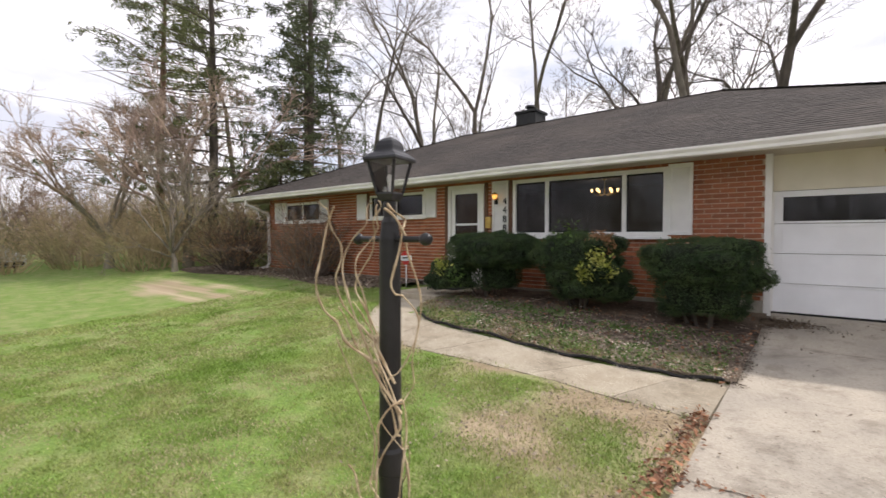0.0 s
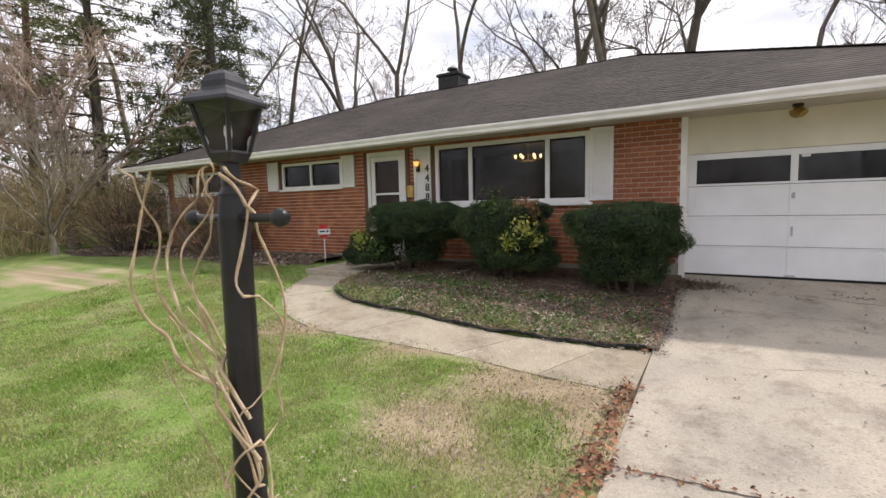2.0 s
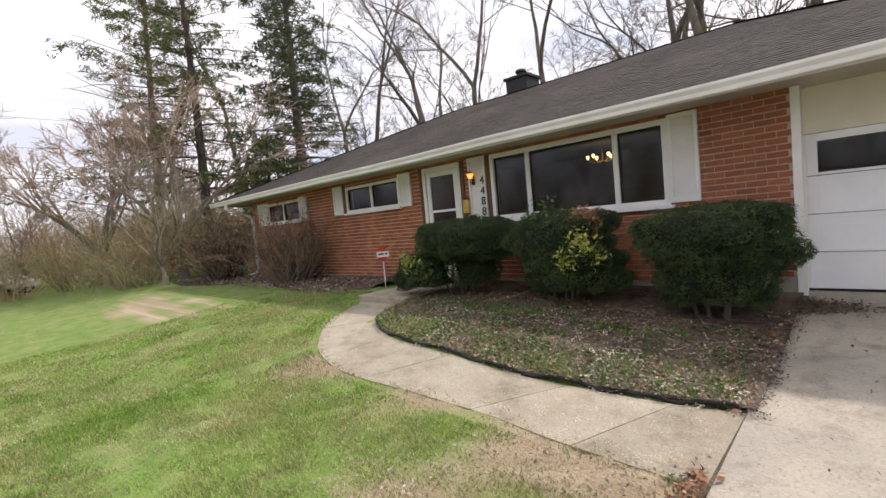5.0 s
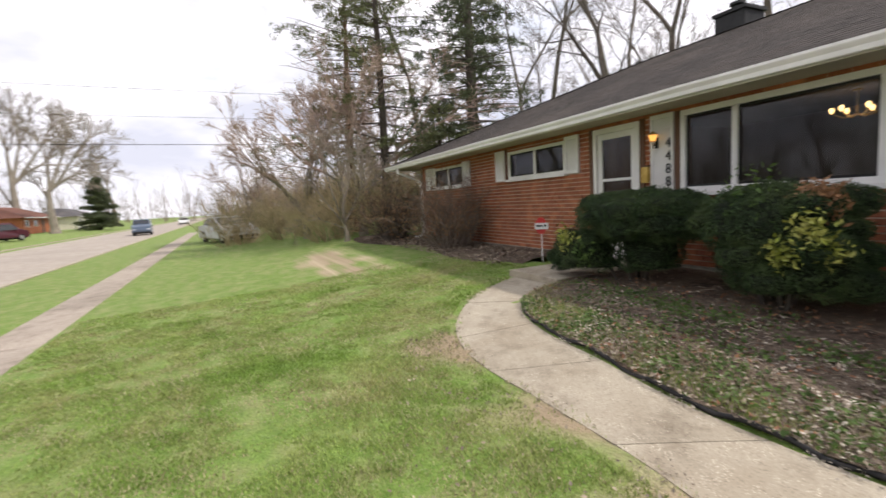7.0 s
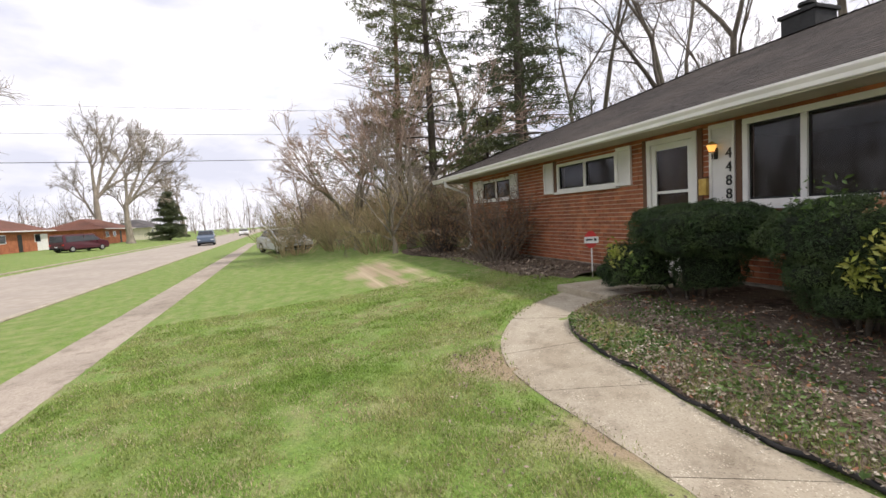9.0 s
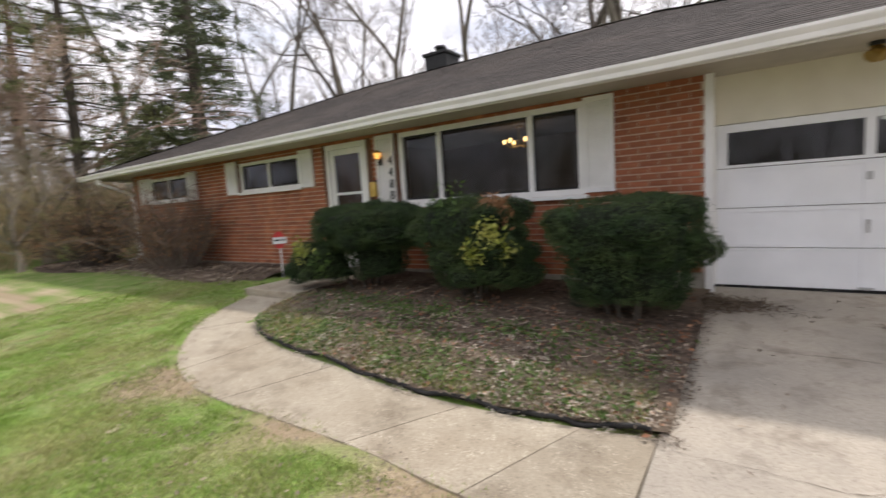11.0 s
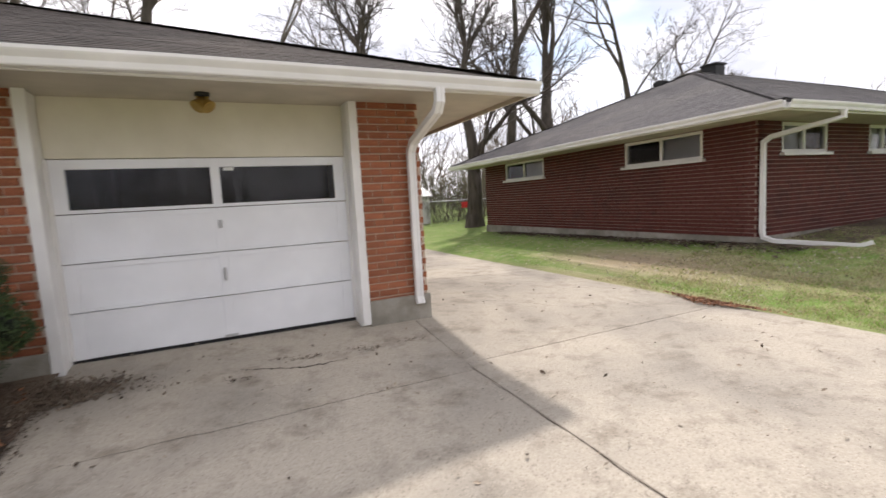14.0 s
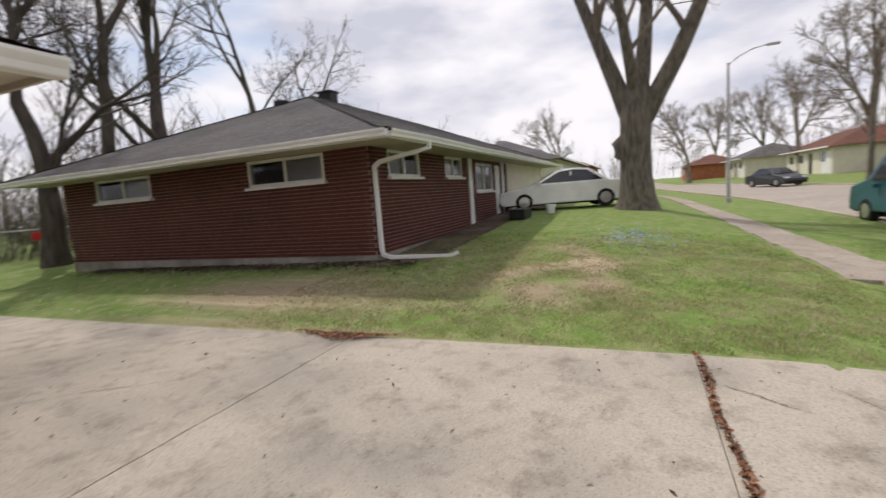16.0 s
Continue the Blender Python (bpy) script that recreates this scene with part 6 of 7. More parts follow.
for i in range(6):
    a = i * math.pi / 3 + 0.3
    c, s = math.cos(a), math.sin(a)
    t = Tubes()
    t.add([(0.02 * c, 0.02 * s, -0.34), (0.14 * c, 0.14 * s, -0.38), (0.28 * c, 0.28 * s, -0.3)], [0.008, 0.008, 0.008], 6)
    t.make("arm", M["brass"], ch)
    part("bulb", lathe([(0.012, -0.3), (0.028, -0.27), (0.03, -0.24), (0.02, -0.22)], 12, (0.28 * c, 0.28 * s, 0)), bulb_glow, ch, "glowing bulb")
room_lamp = new("chandelier_light", bpy.data.lights.new("chandelier_light", "POINT"))
room_lamp.data.energy, room_lamp.data.color, room_lamp.data.shadow_soft_size = 5.0, (1.0, 0.7, 0.4), 0.25
room_lamp.location = (-3.64, 10.37, 2.5)
sg = holder("yard_sign", (-7.14, 7.46, float(gz(-7.14, 7.46)) + 0.04), "small red and white yard sign on a thin stake", "yard sign")
part("stake", boxes((-0.011, 0.011, -0.006, 0.006, -0.1, 0.5)), M["sign_white"], sg)
part("plate", lathe([(0.1, -0.006), (0.104, 0), (0.1, 0.006)], 8, twist=math.pi / 8), M["red"], sg).matrix_basis = Matrix.Translation((0, -0.012, 0.6)) @ Matrix.Rotation(radians(52), 4, "Z") @ Matrix.Rotation(radians(90), 4, "X") @ Matrix.Diagonal((1.1, 1.6, 1, 1))
part("band", boxes((-0.125, 0.125, -0.03, -0.02, 0.535, 0.655), bevel=0.02), M["sign_white"], sg, "white band with plain dark bars").rotation_euler = (0, 0, radians(52))
part("bar", boxes((-0.09, 0.02, -0.034, -0.03, 0.585, 0.615), (0.045, 0.09, -0.034, -0.03, 0.58, 0.62)), M["iron"], sg).rotation_euler = (0, 0, radians(52))


# ---- neighbour's house ----
NX, NY, NZ = 9.8, 8.5, 0.27
NL, ND = 17.5, 9.7
nb = holder("neighbor_house", (NX, NY, NZ), "low dark red brick ranch house with grey hip roof", "house")
n_side = [(1.05, 3.05, 2.04, 2.6), (6.2, 8.3, 2.04, 2.6)]
n_front = [(0.72, 2.25, 2.04, 2.6), (3.85, 5.15, 2.04, 2.6), (8.6, 9.4, 0.5, 2.55), (6.4, 8.3, 1.6, 2.5)]
side_m = Matrix.Translation((0, ND, 0)) @ Matrix.Rotation(radians(-90), 4, "Z")
brick_wall("wall_side", side_m, ND, 0.5, 2.62, [(ND - b, ND - a, c, d) for a, b, c, d in n_side], M["mortar_grey"], M["brick_red"], nb, pick=lambda u, z: u > ND - 2.0, piece=M["brick_red"])
brick_wall("wall_front", Matrix.Translation((0.006, -0.012, 0)), NL + 0.19, 0.5, 2.62, n_front[:], M["mortar_grey"], M["brick_red"], nb)
part("wall_back", boxes((0.2, NL, ND - 0.2, ND - 0.002, 0.1, 2.62), (NL, NL + 0.2, 0.21, ND, 0.1, 2.62)), M["brick_red"], nb)
part("foundation", boxes((-0.03, 0.2, -0.03, ND + 0.02, -0.1, 0.5), (0.2, NL + 0.2, -0.03, 0.2, -0.1, 0.5)), M["found"], nb, "stained concrete foundation")
# same darkened wall colour, for dim rooms here too
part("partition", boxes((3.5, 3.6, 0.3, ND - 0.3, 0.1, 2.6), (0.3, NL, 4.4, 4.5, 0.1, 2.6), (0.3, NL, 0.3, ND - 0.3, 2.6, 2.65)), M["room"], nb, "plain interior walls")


def n_window(m, a, b, c, d, blind):
    w = holder("window", (0, 0, 0), "white two-pane window with a sill")
    w.parent = nb
    w.matrix_basis = m
    f = 0.06
    part("window_frame", boxes((a, b, -0.01, 0.09, d - f, d), (a, b, -0.01, 0.09, c, c + f), (a, a + f, -0.01, 0.09, c + f, d - f), (b - f, b, -0.01, 0.09, c + f, d - f), ((a + b) / 2 - 0.03, (a + b) / 2 + 0.03, 0.0, 0.08, c + f, d - f), bevel=0.005), M["white"], w)
    for p0, p1 in ((a + f, (a + b) / 2 - 0.03), ((a + b) / 2 + 0.03, b - f)):
        g = part("pane", sheet(p0, p1, 0.037, c + f, d - f), M["glass"], w)
        g.visible_shadow = False
    part("blind", boxes((blind[0], blind[1], 0.11, 0.115, c + f, d - f)), M["white"], w, "pale drawn blind")
    part("window_sill", boxes((a - 0.06, b + 0.06, -0.1, 0.02, c - 0.06, c - 0.002), bevel=0.008), M["white"], w)


for a, b, c, d in n_side:
    n_window(side_m, ND - b, ND - a, c, d, ((2 * ND - a - b) / 2, ND - a - 0.06))
for a, b, c, d in n_front[:2] + n_front[3:]:
    n_window(Matrix.Identity(4), a, b, c, d, (a + 0.06, (a + b) / 2))
part("door", boxes((8.65, 9.35, 0.02, 0.08, 0.5, 2.5), bevel=0.01), M["white"], nb, "white entrance door")
part("trim_post", boxes((5.65, 5.95, -0.06, 0.02, 0.5, 2.62), (9.45, 9.7, -0.06, 0.02, 0.5, 2.62), bevel=0.01), M["white"], nb, "white entrance trim")
part("wall_garage", boxes((10.2, NL - 0.1, -0.05, 0.0, 0.1, 2.62), bevel=0.01), M["cream"], nb, "cream garage front")
roof(-0.98, NL + 0.9, -1.0, ND + 0.9, 2.74, 0.395, M["shingle_n"], nb, Vector((0, 0, 0)))
part("soffit", boxes((-0.95, 0.05, -0.95, ND + 0.87, 2.62, 2.65), (0.05, NL + 0.85, -0.95, 0.05, 2.62, 2.65)), M["soffit"], nb)
part("fascia", boxes((-0.98, -0.95, -0.98, ND + 0.87, 2.58, 2.73), bevel=0.004), M["white"], nb, "white fascia")
part("fascia", boxes((-0.95, NL + 0.88, -0.98, -0.95, 2.58, 2.73), bevel=0.004), M["white"], nb, "white fascia")
gutter(-1.0, NL + 0.9, -0.982, 2.6, Vector((0, 0, 0)), nb, M["white"])
g2 = gutter(-0.9, ND + 0.98, 0.0, 2.6, Vector((0, 0, 0)), nb, M["white"])
g2.matrix_basis = Matrix.Translation((-0.982, ND - 0.02, 0)) @ Matrix.Rotation(radians(-90), 4, "Z")
pipe([(0.55, -1.04, 2.62), (0.55, -1.04, 2.5), (0.45, -0.8, 2.45), (0.12, -0.16, 2.3), (0.07, -0.07, 2.22), (0.07, -0.07, 0.62), (0.08, -0.09, 0.5), (0.12, -0.25, 0.44), (0.6, -1.3, 0.38), (0.66, -1.45, 0.44)], 0.09, 0.07, M["white"], nb, Vector((0, 0, 0)), "white metal downspout with a long foot")
nchim = part("chimney", boxes((5.75, 6.2, 4.75, 5.25, 4.4, 5.34), (5.71, 6.24, 4.71, 5.29, 5.34, 5.4), bevel=0.01), M["iron"], nb, "dark brick chimney")
part("roof_vent", boxes((4.05, 4.4, 5.35, 5.7, 4.6, 4.9), bevel=0.02), M["iron"], nb, "dark roof vent")
nbed = drape("neighbor_bed", (9.85, 24.0), (7.4, NY), 0.012, 0.1, M["mulch"])
tagged(nbed, "bare dark planting bed along the neighbour's wall", "flower bed", kind="structure")


# ---- cars ----
def car(name, paint, m, label, L=4.7, W=1.78, H=1.42, van=False):
    """A car heading along +x in its own frame: body shell, glasshouse, wheels, lamps, bumpers."""
    c = holder(name, label=label, category="car" if not van else "van")
    c.matrix_basis = m
    h = L / 2
    if van:
        low = ((-h, 0.35), (-h + 0.02, 1.0), (-h + 0.06, H - 0.1), (-h + 0.25, H), (h - 1.7, H), (h - 0.95, 1.2), (h - 0.1, 0.98), (h, 0.6), (h - 0.03, 0.32))
        glass = ((-h + 0.3, 1.08), (-h + 0.34, H - 0.16), (h - 1.75, H - 0.16), (h - 1.12, 1.14))
    else:
        low = ((-h, 0.42), (-h + 0.02, 0.78), (-h + 0.12, 0.92), (-h + 0.75, 0.97), (-h + 1.45, H - 0.04), (-h + 2.0, H), (-h + 2.55, H - 0.05), (-h + 3.45, 0.95), (h - 0.25, 0.74), (h - 0.02, 0.58), (h, 0.36), (h - 0.1, 0.22), (-h + 0.1, 0.24))
        glass = ((-h + 0.98, 0.98), (-h + 1.5, H - 0.1), (-h + 2.0, H - 0.055), (-h + 2.5, H - 0.1), (-h + 3.25, 0.97))
    cut = 0.98 if not van else 1.05
    bm = bmesh.new()
    rings = []
    for k, (y, tuck) in enumerate(((-W / 2, 0), (-W / 2 + 0.06, 1), (W / 2 - 0.06, 1), (W / 2, 0))):
        ring = []
        for x, z in low:
            yy = y
            if z > cut:
                yy = y * (1 - 0.16 * (z - cut) / max(H - cut, 0.1))
            s = 1.0 if tuck else 0.985
            ring.append(bm.verts.new((x * s, yy, 0.3 + (z - 0.3) * (1.0 if tuck else 0.985))))
        rings.append(ring)
    n = len(low)
    for a, b in zip(rings, rings[1:]):
        for i in range(n):
            bm.faces.new((a[i], b[i], b[(i + 1) % n], a[(i + 1) % n]))
    bm.faces.new(rings[0])
    bm.faces.new(list(reversed(rings[-1])))
    bmesh.ops.recalc_face_normals(bm, faces=bm.faces)
    bmesh.ops.bevel(bm, geom=[e for e in bm.edges if e.calc_face_angle(0) > 0.5], offset=0.035, segments=2, affect="EDGES", profile=0.6)
    part("body", bm, paint, c, smooth=False)
    for s in (-1, 1):
        b = bmesh.new()
        vs = []
        for x, z in glass:
            f = 1 - 0.16 * max(z - cut, 0) / max(H - cut, 0.1)
            vs.append(b.verts.new((x, s * (W / 2 * f + 0.004), z)))
        b.faces.new(vs if s < 0 else list(reversed(vs)))
        bmesh.ops.inset_region(b, faces=b.faces[:], thickness=0.02)
        part("side_window", b, M["car_glass"], c)
        part("pillar", boxes((-0.3, -0.24, s * W * 0.455 - 0.02, s * W * 0.455 + 0.02, cut, H - 0.12)), paint, c)
        part("mirror", boxes((h - 1.55, h - 1.4, s * W / 2, s * (W / 2 + 0.14), 0.95, 1.06) if s > 0 else (h - 1.55, h - 1.4, s * (W / 2 + 0.14), s * W / 2, 0.95, 1.06), bevel=0.02), paint, c)
        part("headlight", boxes((h - 0.28, h - 0.01, s * W * 0.38 - 0.16, s * W * 0.38 + 0.16, 0.6, 0.72), bevel=0.03), M["sign_white"], c, "clear headlight")
        part("tail_light", boxes((-h - 0.01, -h + 0.2, s * W * 0.42 - 0.12, s * W * 0.42 + 0.12, 0.72, 0.88), bevel=0.03), M["red"], c, "red tail light")
        for wx in (-h + 0.9, h - 0.92):
            w = part("wheel", lathe([(0.2, -0.1), (0.3, -0.105), (0.325, -0.08), (0.325, 0.08), (0.3, 0.105), (0.2, 0.1)], 24), M["rubber"], c)
            w.matrix_basis = Matrix.Translation((wx, s * (W / 2 - 0.09), 0.325)) @ Matrix.Rotation(radians(90), 4, "X")
            part("rim", lathe([(0.05, -0.112), (0.2, -0.104), (0.205, -0.09), (0.205, 0.09), (0.2, 0.104), (0.05, 0.112)], 16), M["chrome"], w)
    x = h - 1.3 if not van else h - 1.32
    fx = ((-h + 2.6, H - 0.09, -h + 3.4, 0.985), (-h + 1.42, H - 0.09, -h + 0.82, 0.99)) if not van else ((h - 1.62, H - 0.08, h - 1.0, 1.24), (-h + 0.058, H - 0.14, -h + 0.03, 1.08))
    for k, (xa, za, xb, zb) in enumerate(fx):
        wt, wb = W / 2 * 0.8, W / 2 * 0.93
        off = 0.02 if k == 0 else -0.02
        b = bmesh.new()
        vs = [b.verts.new(p) for p in ((xa + off, -wt, za + 0.018), (xa + off, wt, za + 0.018), (xb + off, wb, zb + 0.018), (xb + off, -wb, zb + 0.018))]
        b.faces.new(vs)
        part("windscreen" if k == 0 else "rear_window", b, M["car_glass"], c)
    part("bumper", boxes((h - 0.2, h + 0.03, -W * 0.44, W * 0.44, 0.26, 0.42), bevel=0.04), M["rubber"], c, "dark front bumper")
    part("bumper", boxes((-h - 0.03, -h + 0.2, -W * 0.46, W * 0.46, 0.36, 0.52), bevel=0.04), M["rubber"], c, "dark rear bumper")
    part("underbody", boxes((-h + 0.3, h - 0.3, -W * 0.4, W * 0.4, 0.17, 0.5), bevel=0.03), M["rubber"], c, "dark underside")
    part("number_plate", boxes((-h - 0.045, -h - 0.03, -0.16, 0.16, 0.55, 0.66)), M["sign_white"], c)
    return c


def paint(name, col):
    return mat(name, col, tuple(min(1, v * 1.15) for v in col), 2, rough=0.28, bump=0, spec=0.6)


def parked(x, y, turn, up=0.0):
    return Matrix.Translation((x, y, float(gz(x, y)) + up)) @ Matrix.Rotation(radians(turn), 4, "Z")


car("white_sedan", paint("white_car_paint", (0.78, 0.77, 0.75)), parked(20.3, 6.45, 106, 0.02), "white four-door sedan parked on a drive", 4.75, 1.8, 1.46)
car("dark_car", paint("dark_car_paint", (0.03, 0.035, 0.042)), parked(46.5, -6.5, 203, -0.08), "dark grey sedan standing on the street", 4.6, 1.8, 1.5)
car("teal_van", paint("teal_van_paint", (0.012, 0.09, 0.115)), parked(16.4, -2.95, 4, -0.02), "teal van standing at the kerb", 4.9, 1.9, 2.05, True)
car("maroon_suv", paint("maroon_paint", (0.06, 0.008, 0.014)), parked(-60.0, -18.5, 150, 0.0), "maroon estate car parked on a drive across the street", 5.2, 1.95, 1.85, True)
car("blue_car", paint("blue_grey_paint", (0.07, 0.1, 0.15)), parked(-62.0, -6.5, 5, -0.08), "small blue-grey car standing on the street", 4.4, 1.8, 1.75, True)
car("white_car", paint("white_paint_car", (0.7, 0.7, 0.7)), parked(-110.0, -5.8, 5, -0.08), "white car standing far along the street", 4.5, 1.8, 1.5)
car("silver_car", paint("silver_paint", (0.45, 0.46, 0.47)), parked(-29.5, 2.2, 20, 0.0), "pale car parked behind leafless brush", 4.6, 1.8, 1.45)


planter = part("planter", boxes((-0.55, 0.55, -0.25, 0.25, 0.0, 0.32), bevel=0.03), M["iron"])
planter.location = gat(16.6, 7.2)
tagged(planter, "low dark planter box on the lawn edge", "planter")
pail = part("pail", lathe([(0.13, 0), (0.16, 0.28), (0.17, 0.3), (0.15, 0.3)], 16), M["sign_white"])
pail.location = gat(17.8, 6.45)
tagged(pail, "small white pail standing on the grass", "pail")


# ---- far houses ----
def far_house(x, y, turn, L, D, wallm, roofm, label, front=-1):
    hh = holder("far_house", label=label, category="house", group="houses along the street")
    hh.matrix_basis = parked(x, y, turn)
    part("wall", boxes((0, L, 0, D, -0.6, 2.5)), wallm, hh)
    h = D / 2 + 0.6
    v = [(-0.6, -0.6, 2.5), (L + 0.6, -0.6, 2.5), (L + 0.6, D + 0.6, 2.5), (-0.6, D + 0.6, 2.5), (-0.6 + h, D / 2, 2.5 + h * 0.4), (L + 0.6 - h, D / 2, 2.5 + h * 0.4)]
    mesh_ob("roof", v, [(0, 1, 5, 4), (1, 2, 5), (2, 3, 4, 5), (3, 0, 4), (3, 2, 1, 0)], roofm, hh)
    part("fascia", boxes((-0.62, L + 0.62, -0.64, -0.6, 2.4, 2.53), bevel=0.005), M["white"], hh)
    for i in range(4):
        a = L * (0.08 + 0.23 * i)
        if i == 2:
            part("door", boxes((a, a + 0.95, -0.03, 0.02, 0.0, 2.1), bevel=0.005), M["iron"], hh)
        else:
            w = part("window", boxes((a, a + 1.5, -0.03, 0.02, 1.1, 2.1), bevel=0.005), M["white"], hh)
            part("pane", boxes((a + 0.08, a + 1.42, -0.036, -0.028, 1.17, 2.03)), M["car_glass"], w)
    part("garage_door", boxes((L * 0.8, L * 0.97, -0.03, 0.02, 0.0, 2.1), bevel=0.005), M["white"], hh)
    return hh


far_house(-58.0, -27.0, 180, 17, 8, M["brick"], M["roof_red"], "low orange brick house with brown roof across the street")
far_house(-88.0, -25.0, 180, 15, 8, M["brick"], M["roof_red"], "low brick house with a brown roof across the street")
far_house(-112.0, -24.0, 180, 16, 8, M["cream"], M["shingle_n"], "low pale house with a grey roof across the street")
far_house(52.0, -17.0, 180, 15, 8, M["brick"], M["shingle_n"], "low brick house with a grey roof across the street")
far_house(70.0, -13.2, 180, 14, 8, M["cream"], M["roof_red"], "low pale house with brown roof across the street")
far_house(88.0, -9.6, 180, 14, 8, M["cream"], M["shingle_n"], "low pale house with a grey roof across the street")
far_house(108.0, -5.0, 180, 14, 8, M["brick"], M["roof_red"], "low brick house with a brown roof across the street")
far_house(33.0, 8.5, 0, 16, 9, M["cream"], M["shingle_n"], "pale low house beyond the neighbour's")
far_house(55.0, 8.5, 0, 16, 9, M["brick"], M["roof_red"], "low brick house beyond the neighbour's")

# ---- street lamp, wires, fence, shed ----
sl = holder("street_lamp", gat(27.0, -0.2), "tall pale metal street lamp with a curved arm", "street lamp")
part("pole", lathe([(0.13, 0), (0.13, 0.2), (0.085, 0.22), (0.05, 6.26)], 14), M["steel"], sl)
t = Tubes()
t.add([(0, 0, 6.15), (0.02, -0.35, 6.44), (0.03, -0.9, 6.70), (0.03, -1.5, 6.80)], [0.03, 0.028, 0.025, 0.022], 8)
t.make("arm", M["steel"], sl)
part("lamp_head", boxes((-0.07, 0.13, -1.95, -1.45, 6.73, 6.83), bevel=0.03), M["steel"], sl)
for i, (y, z) in enumerate(((-3.2, 6.05), (-3.6, 7.7), (-3.2, 9.3))):
    t = Tubes()
    t.add([(-30 - 3 + 0.0, -60 + k * 9.0, z + 0.0016 * (k * 9.0 - 60) ** 2 * 0.25) for k in range(15)], [0.018 if i == 0 else 0.009] * 15, 4)
    tagged(t.make("overhead_wire", M["iron"]), "dark overhead utility wire across the sky", "utility wire", "overhead wires")
fence = holder("chain_fence", gat(11.0, 22.2), "low chain-link fence with steel posts behind the houses", "fence")
for i in range(9):
    part("post", lathe([(0.025, 0), (0.025, 1.18), (0.03, 1.2), (0.01, 1.24)], 8, (-7.0 + i * 2.4, 0, -0.05)), M["steel"], fence)
t = Tubes()
t.add([(-7, 0, 1.14), (12.2, 0, 1.14)], [0.018, 0.018], 6)
t.make("top_rail", M["steel"], fence)
t = Tubes()
for i in range(190):
    x = -7 + i * 0.1
    t.add([(x, 0.0, 0.05), (x + 0.55, 0.004, 1.12)], [0.0022, 0.0022], 3)
    t.add([(x + 0.55, 0.006, 0.05), (x, 0.01, 1.12)], [0.0022, 0.0022], 3)
tagged(t.make("mesh_wire", M["steel"], fence, smooth=False), kind="stuff")
red_box = part("red_panel", boxes((-0.2, 0.2, -0.06, -0.02, 0.78, 1.05), bevel=0.01), M["red"], fence, "red panel hung on the fence")
shed = holder("garden_shed", gat(9.6, 26.5), "small white garden shed in the back yard", "shed")
part("wall", boxes((-1.1, 1.1, -0.9, 0.9, -0.1, 1.5), bevel=0.01), M["white"], shed)
mesh_ob("roof", [(-1.25, -1.05, 1.5), (1.25, -1.05, 1.5), (1.25, 1.05, 1.5), (-1.25, 1.05, 1.5), (-1.25, 0, 1.95), (1.25, 0, 1.95)], [(0, 1, 5, 4), (2, 3, 4, 5), (1, 2, 5), (3, 0, 4), (3, 2, 1, 0)], M["white"], shed)


# ---- grass, litter, cracks ----
def on_bed(x, y):
    inner = np.array([along(WALK_IN, i / 60) for i in range(61)])
    o = np.argsort(inner[:, 0])
    return (x > -5.7) & (x < -0.3) & (y > np.interp(x, inner[o, 0], inner[o, 1])) & (y < F)


def on_paving(x, y):
    return (near_line(x, y, WALK_MID) < 0.47) | ((x > -0.44) & (x < 6.36)) | ((y - bend(x) < -0.35) & (y - bend(x) > -1.4)) | on_bed(x, y) | ((y > 6.85) & (x < 0)) | ((y > 6.15) & (x > -6.5) & (x < -5))


def blades(name, seed, n, x0, x1, y0, y1, eye, reach, material, height, label, wear=0.42, region=None, up=0.0):
    """Blades of grass: thin bent triangles, thinner where the lawn is worn."""
    rng = np.random.default_rng(seed)
    x, y = rng.uniform(x0, x1, n * 4), rng.uniform(y0, y1, n * 4)
    d = np.hypot(x - eye[0], y - eye[1])
    keep = rng.uniform(0, 1, n * 4) < np.clip(1.25 - d / (reach * 0.95), 0.0, 1)
    x, y, d = x[keep], y[keep], d[keep]
    keep = region(x, y) if region else ~on_paving(x, y) & (worn(x, y) + rng.normal(0, 0.26, len(x)) < wear + 0.1)
    patch = np.array([noise.noise(Vector((a * 1.1, b * 1.1, seed))) + 0.5 * noise.noise(Vector((a * 3.5, b * 3.5, 4.0))) for a, b in zip(x, y)])
    keep &= patch + rng.normal(0, 0.22, len(x)) > -0.28
    x, y, d, patch = x[keep][:n], y[keep][:n], d[keep][:n], patch[keep][:n]
    m = len(x)
    h = height * rng.uniform(0.5, 1.25, m) * (1 + 0.45 * patch)
    a, w = rng.uniform(0, 6.28, m), 0.0035 * (1 + 0.16 * d)
    tilt = rng.uniform(0.2, 1.1, m)
    z = gz(x, y) - 0.004
    c, s = np.cos(a), np.sin(a)
    base = np.stack([x, y, z], -1)
    side = np.stack([-s * w, c * w, 0 * w], -1)
    tip = base + np.stack([c * h * tilt, s * h * tilt, h + up], -1)
    v = np.stack([base - side, base + side, tip], 1).reshape(-1, 3)
    ob = quads(name, v, np.arange(3 * m).reshape(-1, 3), material)
    return tagged(ob, label, "grass", kind="stuff")


